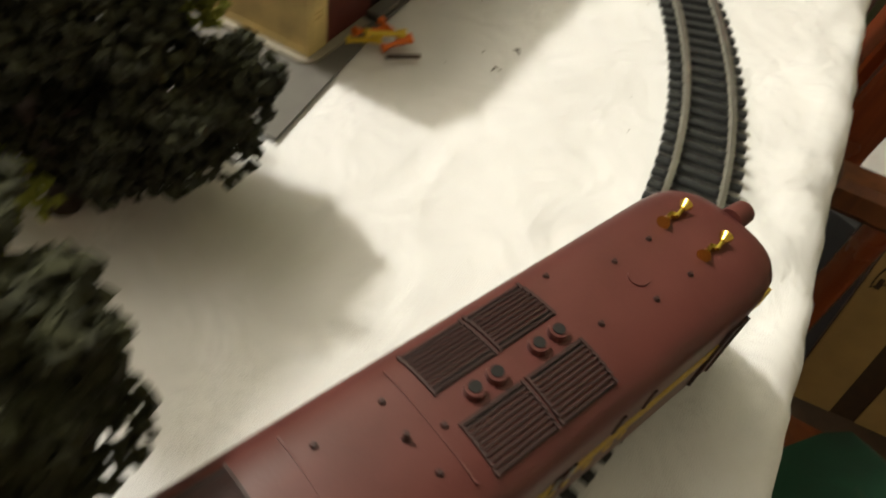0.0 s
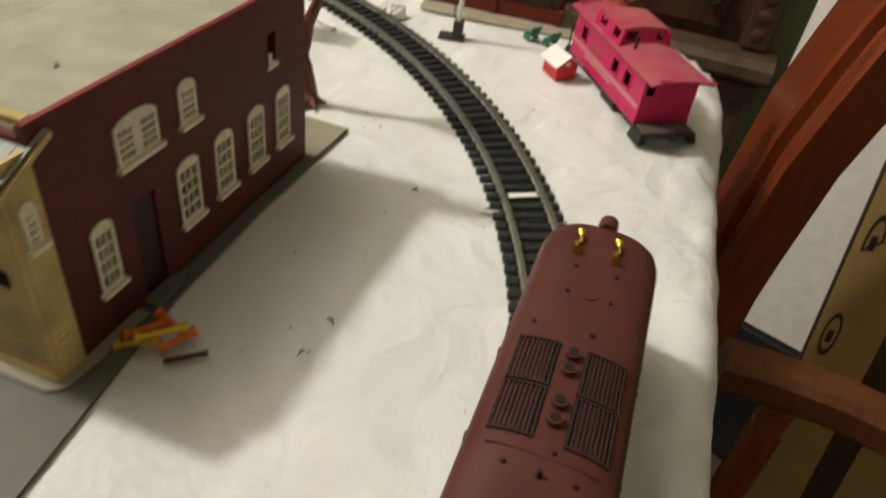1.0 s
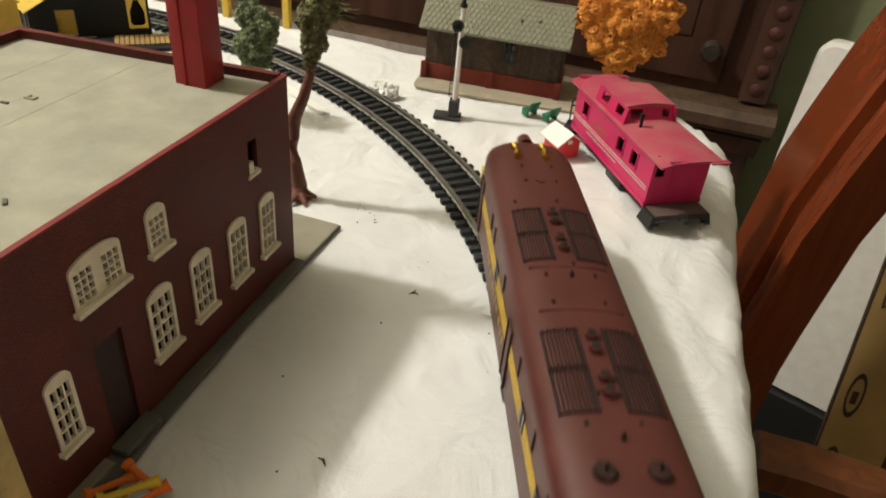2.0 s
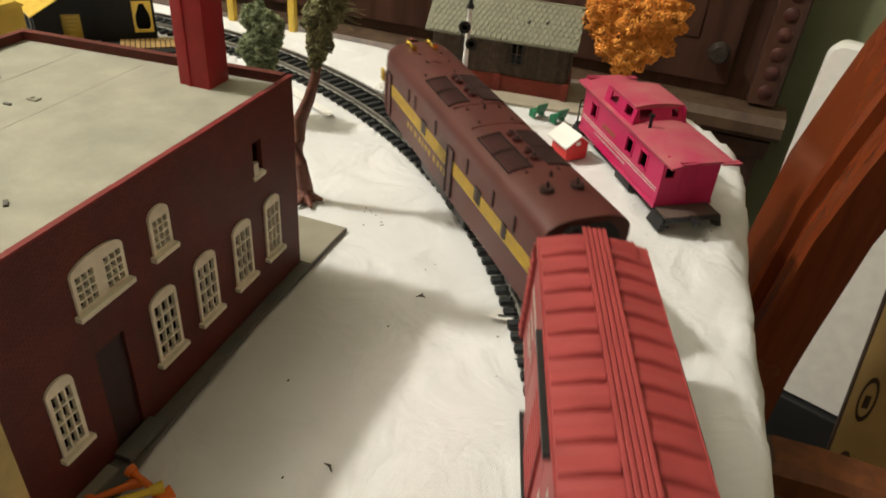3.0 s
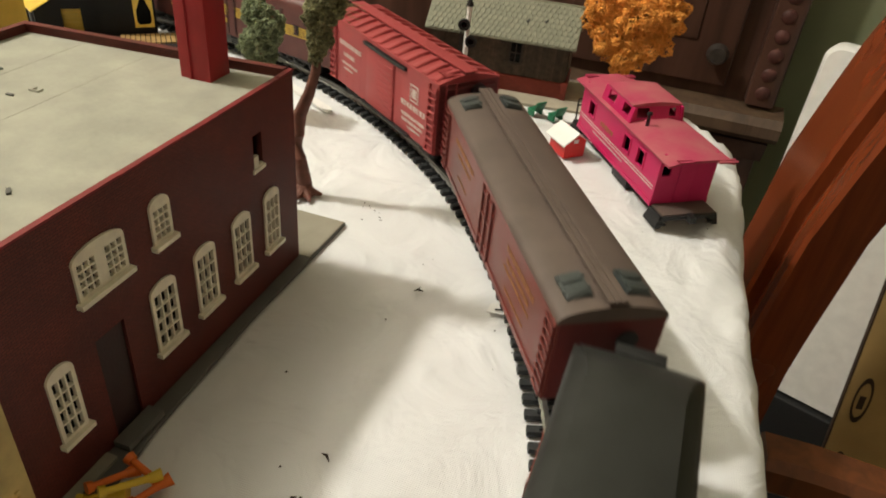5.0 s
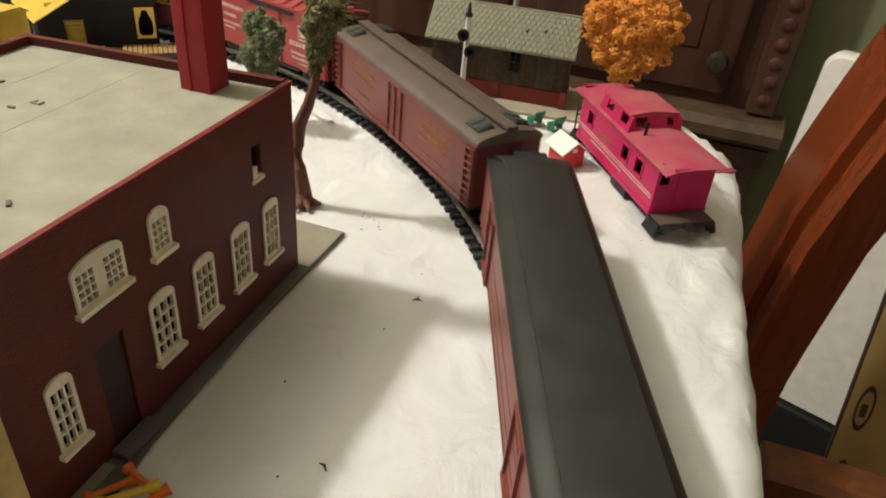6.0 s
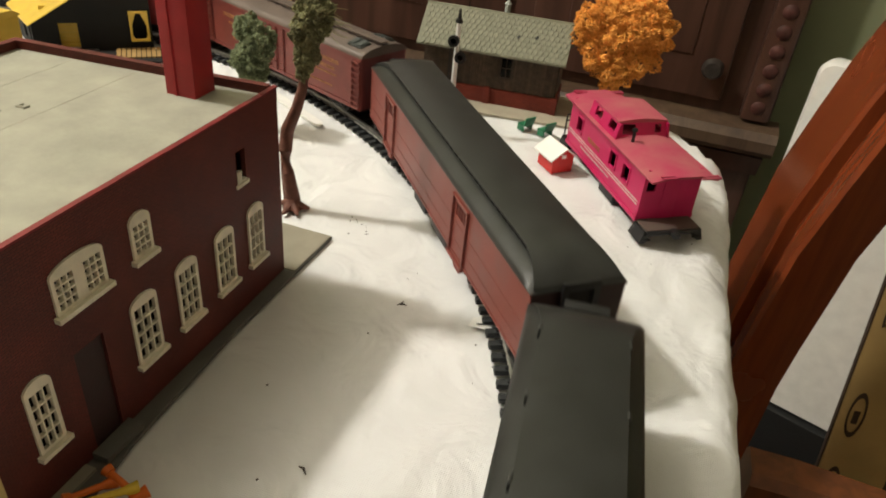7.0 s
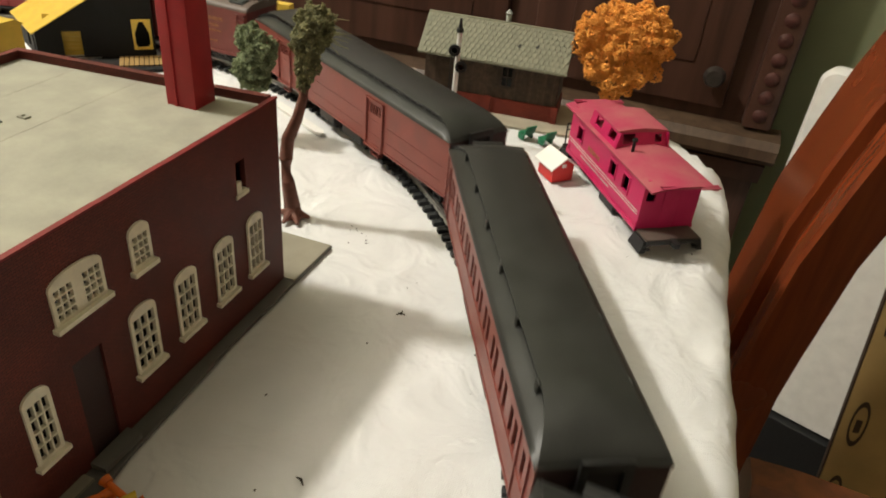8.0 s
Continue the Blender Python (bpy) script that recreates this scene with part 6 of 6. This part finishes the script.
# ---- yellow-roofed barn and neighbours inside the circle ----
def barn():
    b = thing("yellow_roofed_barn", "black plastic barn with bright yellow corrugated roof and trim", "model building", at=pose(-0.2760, 0.1720, 0, 0, 0, 40))
    X0, XM, X1, D = -0.0230, 0.0180, 0.0560, 0.050
    lean = lambda x, y: x - 0.35 * y
    ze, zr, pitch = 0.0195, 0.0455, 0.61
    bm = bmesh.new()
    pierced(bm, lambda u, v, w: (u, w, v), (X0, XM), (0.0, ze), [(-0.0062, 0.0064, 0.0006, 0.0192)], 0.0014)
    prism(bm, [(X0, ze), (XM, ze), (XM, ze + pitch * (XM - X0))], 0.0, 0.0014, "y")
    part("gable_wall", bm, M_BARNB, b, smooth=0)
    bm = bmesh.new()
    pierced(bm, lambda u, v, w: (u, -0.0040 + w, v), (XM, X1), (0.0, 0.0520), [(0.0425, 0.0530, 0.0080, 0.0268)], 0.0014)
    quadbox(bm, XM, XM + 0.0014, -0.0026, 0.0020, 0.0, 0.0520)
    quadbox(bm, X1 - 0.0014, X1, -0.0026, 0.0070, 0.0, 0.0520)
    part("false_front", bm, M_BARNB, b, "tall black front with one framed window", smooth=0)
    bm = bmesh.new()
    pierced(bm, lambda u, v, w: (lean(X0 + w, u), u, v), (0.0014, D), (0.0, ze), [(0.0050, 0.0090, 0.004, 0.0150), (0.0170, 0.0230, 0.004, 0.0150)], 0.0014)
    part("side_wall", bm, M_BARNB, b, smooth=0)
    boxpart("back_wall", M_BARNB, b, lean(X0, D), lean(XM, D), D, D + 0.0014, 0, ze)
    screen = boxpart("inner_screen", M_BARNY, b, X0 + 0.0060, XM - 0.001, 0.0060, 0.0072, 0.0, 0.0300, label="yellow ribbed panel seen through the doorway")
    for k in range(9):
        boxpart("screen_rib", M_BARNY, b, X0 + 0.0062, XM - 0.0012, 0.0052, 0.0060, 0.0012 + 0.0028 * k, 0.0026 + 0.0028 * k)
    bm = bmesh.new()
    pierced(bm, lambda u, v, w: (u, -0.0050 + w, v), (0.0412, 0.0543), (0.0064, 0.0285), [(0.0428, 0.0527, 0.0082, 0.0268)], 0.0014)
    for s, x in ((1, 0.0428), (-1, 0.0527)):
        prism(bm, [(x, 0.0268), (x + s * 0.0034, 0.0268), (x, 0.0180)], -0.0050, -0.0040, "y")
        prism(bm, [(x, 0.0082), (x + s * 0.0016, 0.0082), (x, 0.0105)], -0.0050, -0.0040, "y")
    part("window_frame", bm, M_BARNY, b, "yellow window frame with corner brackets", smooth=0)
    # corrugated slopes, the ribs running up to the ridge
    n = 15
    for low, top, name in (((X0 - 0.0030, ze - 0.0006), (XM, zr), "roof_slope"), ((0.0480, 0.0260), (XM, zr), "roof_slope")):
        bm = bmesh.new()
        y0 = -0.0034 if low[0] < XM else 0.0
        w = ((D if y0 < 0 else 0.012) + 0.002 - y0) / n
        for k in range(n):
            y = y0 + w * k
            loft(bm, [[(lean(x, y + w * f), y + w * f, z + h) for f, h in ((0, 0), (0.22, 0.0010), (0.58, 0.0010), (0.80, 0), (1.0, 0), (1.0, -0.0006), (0, -0.0006))] for x, z in (low, top)])
        bmesh.ops.remove_doubles(bm, verts=bm.verts, dist=0.00001)
        part(name, bm, M_BARNY, b, "bright yellow corrugated roof", smooth=0)
    bm = bmesh.new()
    quadbox(bm, X0 - 0.020, 0.0720, -0.0340, -0.0060, -0.0004, 0.0010)
    pl = part("boardwalk", bm, M_BARNB, b)
    for k in range(12):
        x = 0.0300 + 0.0034 * k
        boxpart("plank", M_PLANKY, pl, x + 0.0003, x + 0.0030, -0.0260, -0.0055, 0.0010, 0.0020)
    # Added black sheet that paints the dark interior behind the window.
    boxpart("dark_backing", M_BARNB, b, XM + 0.002, X1 - 0.002, 0.0072, 0.0084, 0.0, 0.0500)
    y = thing("yellow_loading_shed", "bright yellow plastic block roofed shed behind the factory", "model building", at=pose(-0.150, 0.020, 0))
    boxpart("body", M_BARNY, y, -0.090, -0.029, 0.0, 0.030, 0, 0.0700, bevel=0.001)
    bm = bmesh.new()
    prism(bm, [(-0.001, 0.0698), (0.031, 0.0698), (0.026, 0.0730), (0.002, 0.0730)], -0.091, -0.028)
    part("roof", bm, M_BARNY, y)
    g = thing("yellow_gantry", "yellow plastic beam gantry beyond the track", "model gantry", at=pose(-0.1880, 0.2780, 0, 0, 0, 2))
    boxpart("beam", M_BARNY, g, -0.028, 0.030, -0.0040, 0.0040, 0.0260, 0.0360, bevel=0.0005)
    for x in (-0.026, 0.028):
        boxpart("post", M_BARNY, g, x - 0.0028, x + 0.0028, -0.0028, 0.0028, -0.0010, 0.0262, bevel=0.0004)


barn()


def red_house():
    h = thing("red_corner_house", "red brick model house with dark openings beside the factory front", "model building", at=pose(-0.0930, -0.2490, 0))
    W, D, Z = 0.030, 0.0325, 0.180
    for s in (-1, 1):
        bm = bmesh.new()
        holes = [(y - 0.005, y + 0.005, z, z + 0.018) for y in (-0.018, 0.0, 0.018) for z in (0.018, 0.055, 0.092, 0.129)]
        pierced(bm, lambda u, v, w: (s * W - s * w, u, v), (-D, D), (0.0, Z), holes, 0.002)
        part("wall", bm, M_CHIMNEY, h, smooth=0)
        boxpart("wall", M_CHIMNEY, h, -W + 0.002, W - 0.002, min(s * D, s * (D - 0.002)), max(s * D, s * (D - 0.002)), 0, Z)
    # Solid near-black core paints the shade behind the window openings.
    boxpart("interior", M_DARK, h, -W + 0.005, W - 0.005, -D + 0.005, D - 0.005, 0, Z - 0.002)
    boxpart("roof", M_SLAB, h, -W - 0.001, W + 0.001, -D - 0.001, D + 0.001, Z, Z + 0.003, bevel=0.0006)


red_house()


# ---- furniture round the table ----
def chair():
    c = thing("wooden_chair", "polished red-brown wooden chair with raked slatted back by the table", "chair")
    line = [(0.246, -0.76), (0.246, -0.30), (0.2475, -0.18), (0.2505, -0.14), (0.2585, -0.057), (0.271, 0.0), (0.2805, 0.039), (0.3035, 0.11), (0.372, 0.30), (0.412, 0.40)]
    for name, y0, y1, w, low, dent, turn in (("back_stile", 0.2330, 0.2540, 0.0205, 0, 0.0060, -0.012), ("back_slat", 0.2575, 0.2660, 0.0150, 2, 0.0120, 0), ("back_slat", 0.2690, 0.2790, 0.0150, 2, 0.0060, 0), ("back_stile", 0.2820, 0.3800, 0.0170, 0, -0.0020, 0)):
        bm = bmesh.new()
        e = 0.003
        loft(bm, [[(x + dent + u * w, y, z) for u, y in ((-1, y0 + e), (-1 + e / w, y0), (1 - e / w, y0 - turn), (1, y0 + e - turn), (1, y1 - e), (1 - e / w, y1), (-1 + e / w, y1), (-1, y1 - e))] for x, z in line[low:]])
        part(name, bm, M_CHAIR, c)
    bm = bmesh.new()
    quadbox(bm, -0.16, 0.231, 0.240, 0.380, -0.41, -0.37, bevel=0.010)
    part("seat", bm, M_CHAIR, c)
    for x in (-0.14, 0.10):
        bm = bmesh.new()
        rod(bm, (x, 0.27, -0.76), (x, 0.27, -0.40), 0.014, 0.018, 14)
        part("leg", bm, M_CHAIR, c)


def arm():
    c = thing("bent_arm_chair", "wooden chair with a bent round-edged arm beside the table", "chair")
    bm = bmesh.new()
    pts = [(0.2260, 0.068, -0.1010), (0.250, 0.069, -0.1010), (0.290, 0.067, -0.1015), (0.340, 0.056, -0.1025), (0.400, 0.030, -0.104), (0.470, -0.016, -0.106)]
    rings = []
    for i, p in enumerate(pts):
        a, b = Vector(pts[max(i - 1, 0)]), Vector(pts[min(i + 1, len(pts) - 1)])
        d = (b - a).normalized()
        n = Vector((d.y, -d.x, 0))
        rings.append([tuple(Vector(p) + n * u + Vector((0, 0, v))) for u, v in ((-0.013, 0.008), (-0.009, 0.013), (0.009, 0.013), (0.013, 0.008), (0.013, -0.006), (0.009, -0.011), (-0.009, -0.011), (-0.013, -0.006))])
    loft(bm, rings)
    part("arm", bm, M_ARM, c)
    for x, y in ((0.265, 0.067), (0.45, -0.004)):
        bm = bmesh.new()
        rod(bm, (x, y, -0.76), (x, y, -0.106), 0.016, 0.010, 14)
        part("leg", bm, M_CHAIR, c)
    bm = bmesh.new()
    quadbox(bm, 0.25, 0.62, -0.40, 0.08, -0.36, -0.32, bevel=0.010)
    part("seat", bm, M_CHAIR, c)
    bm = bmesh.new()
    loft(bm, [[(0.365 + 0.105 * math.cos(a) * f, -0.10 + 0.13 * math.sin(a) * f, z + 0.014 * math.sin(3 * a) + 0.008 * math.sin(7 * a)) for a in [2 * math.pi * k / 28 for k in range(28)]] for f, z in ((1.0, -0.33), (1.05, -0.29), (0.95, -0.235), (0.6, -0.205), (0.1, -0.195))])
    tagged(part("green_cushion", bm, M_GREENCLOTH), "dark green crumpled fabric lying on the chair seat", "fabric")


chair(), arm()


def rounded_panel(w, h, r, t):
    bm = bmesh.new()
    pts = []
    for cx, cy, a0 in ((w / 2 - r, h - r, 0), (-w / 2 + r, h - r, 90), (-w / 2 + r, r, 180), (w / 2 - r, r, 270)):
        pts += [(cx + r * math.cos(radians(a0 + 11.25 * k)), cy + r * math.sin(radians(a0 + 11.25 * k))) for k in range(9)]
    loft(bm, [[(x * s + 0, y, z * s + (1 - s) * h / 2) for x, z in pts] for y, s in ((0, 0.985), (0.008, 1.0), (t - 0.008, 1.0), (t, 0.985))])
    return bm


leaf = thing("folding_table", "white plastic folding table with rounded corners standing on edge", "folding table", at=pose(0.585, 0.550, -0.500, -3, 0, -20))
part("leaf", rounded_panel(0.64, 0.46, 0.016, 0.04), M_WHITEP, leaf)
bm = bmesh.new()
quadbox(bm, -0.26, 0.26, 0.040, 0.052, 0.10, 0.14, bevel=0.003)
part("hinge_bar", bm, M_KNOB, leaf)
# Added black block; stands in for the dark space below the white panel.
bm = bmesh.new()
quadbox(bm, -0.30, 0.30, -0.01, 0.11, -0.262, -0.002, bevel=0.004)
tagged(part("dark_space_block", bm, M_BLACK, at=pose(0.585, 0.550, -0.500, 0, 0, -20)), "black block added to fill the dark space under the white panel", "chest")


def carton():
    c = thing("cardboard_carton", "tall tan cardboard box with dark printed marks leaning by the wall", "box", at=pose(0.3610, 0.4500, 0, 0, -6, 0))
    boxpart("body", M_CARTON, c, 0.0016, 0.070, 0.0, 0.010, -0.72, 0.10, bevel=0.002)
    boxpart("dark_edge", M_CARTONDARK, c, 0.0, 0.0016, 0.0005, 0.0095, -0.72, 0.10, bevel=0.001, label="dark strip along the left edge of the box")
    boxpart("dark_side", M_CARTONDARK, c, 0.070, 0.105, 0.002, 0.009, -0.72, 0.10)
    boxpart("outer_sleeve", M_CARTON, c, 0.105, 0.30, 0.0, 0.010, -0.72, 0.10, bevel=0.002)
    for z, k in ((-0.345, 0), (-0.215, 1), (-0.455, 1)):
        bm = bmesh.new()
        n = 28
        ring = lambda r, y: [(0.018 + 0.42 * r * math.cos(2 * math.pi * i / n), y, z + 1.6 * r * math.sin(2 * math.pi * i / n)) for i in range(n if k == 0 else 17)]
        rings = [ring(0.020, -0.0001), ring(0.020, -0.0007), ring(0.0155, -0.0007), ring(0.0155, -0.0001)]
        loft(bm, rings + rings[:1], cap=False)
        quadbox(bm, 0.015, 0.021, -0.0007, -0.0001, z - 0.012, z + 0.006)
        part("printed_mark", bm, M_CARTONDARK, c, smooth=0)


carton()


def dresser():
    d = thing("carved_dresser", "dark carved wooden dresser with knob and beaded corner post", "dresser", at=pose(0.0, 0.762, 0))
    bm = bmesh.new()
    quadbox(bm, -1.2, 0.274, 0.0, 0.030, -0.76, 0.60, bevel=0.004)
    part("carcase", bm, M_DRESSER, d)
    for x0, x1 in ((-1.1, -0.62), (-0.58, -0.10), (-0.06, 0.205)):
        bm = bmesh.new()
        quadbox(bm, x0, x1, -0.014, 0.004, -0.135, 0.55, bevel=0.005)
        f = part("door_panel", bm, M_DRESSER, d)
        bm = bmesh.new()
        quadbox(bm, x0 + 0.05, x1 - 0.05, -0.0165, -0.012, -0.08, 0.50, bevel=0.002)
        part("raised_field", bm, M_DRESSER, f)
    bm = bmesh.new()
    prism(bm, [(-0.035, -0.190), (-0.042, -0.182), (-0.042, -0.168), (-0.034, -0.158), (0.002, -0.152), (0.002, -0.195)], -1.22, 0.286)
    part("ledge", bm, M_LEDGE, d, "worn brown moulded ledge")
    bm = bmesh.new()
    prism(bm, [(-0.016, -0.225), (-0.030, -0.195), (0.002, -0.190), (0.002, -0.225)], -1.21, 0.278)
    part("moulding", bm, M_DRESSER, d)
    bm = bmesh.new()
    quadbox(bm, 0.234, 0.270, -0.020, 0.002, -0.150, 0.58, bevel=0.004)
    post = part("corner_post", bm, M_DRESSER, d)
    for k in range(22):
        bm = bmesh.new()
        z = -0.132 + 0.0245 * k
        rod(bm, (0.252, -0.018, z), (0.252, -0.0215, z), 0.0105, 0.0085, 16)
        rod(bm, (0.252, -0.0215, z), (0.252, -0.0240, z), 0.0085, 0.004, 16)
        part("bead", bm, M_BEAD, post)
    bm = bmesh.new()
    rod(bm, (0.184, -0.012, -0.091), (0.184, -0.026, -0.091), 0.006, 0.008, 14)
    rod(bm, (0.184, -0.026, -0.091), (0.184, -0.036, -0.091), 0.014, 0.010, 20)
    part("knob", bm, M_KNOB, d, "round dull metal knob")
    for k, z in enumerate((-0.33, -0.52)):
        bm = bmesh.new()
        quadbox(bm, -0.40, 0.23, -0.020, 0.004, z - 0.075, z + 0.075, bevel=0.006)
        part("drawer", bm, M_DRESSER, d)


dresser()


# ---- what moves ----
def on_track(s, spacing):
    """The pose of a vehicle that rides on two trucks, spacing metres apart."""
    p, q = rail_place(s + spacing / 2)[0], rail_place(s - spacing / 2)[0]
    m = (p + q) / 2
    return pose(m.x, m.y, 0, 0, 0, math.degrees(math.atan2(p.y - q.y, p.x - q.x)))


def motions():
    rides = {}
    for c, middle, spacing in CARS:
        walk(c, [(k / 10, on_track(middle + SPEED * k / 10, spacing)) for k in range(81)])
        rides[c.name] = (middle, spacing)
    for t, c, x in TRUCKS:
        middle, spacing = rides[c.name]
        rows = []
        for k in range(41):
            s = middle + SPEED * k / 5
            yaw = on_track(s, spacing).to_euler().z
            h = math.degrees((radians(rail_place(s + x)[1]) - yaw + math.pi) % (2 * math.pi) - math.pi)
            rows.append((k / 5, pose(x, 0, 0, 0, 0, h)))
        walk(t, rows)
    turn = math.degrees(SPEED / 0.0051) / FPS
    for w, x in WHEELSETS:
        walk(w, [(k / FPS, pose(x, 0, 0.0107, 0, 0, 0) @ pose(0, 0, 0, 0, turn * k)) for k in range(241)])


motions()
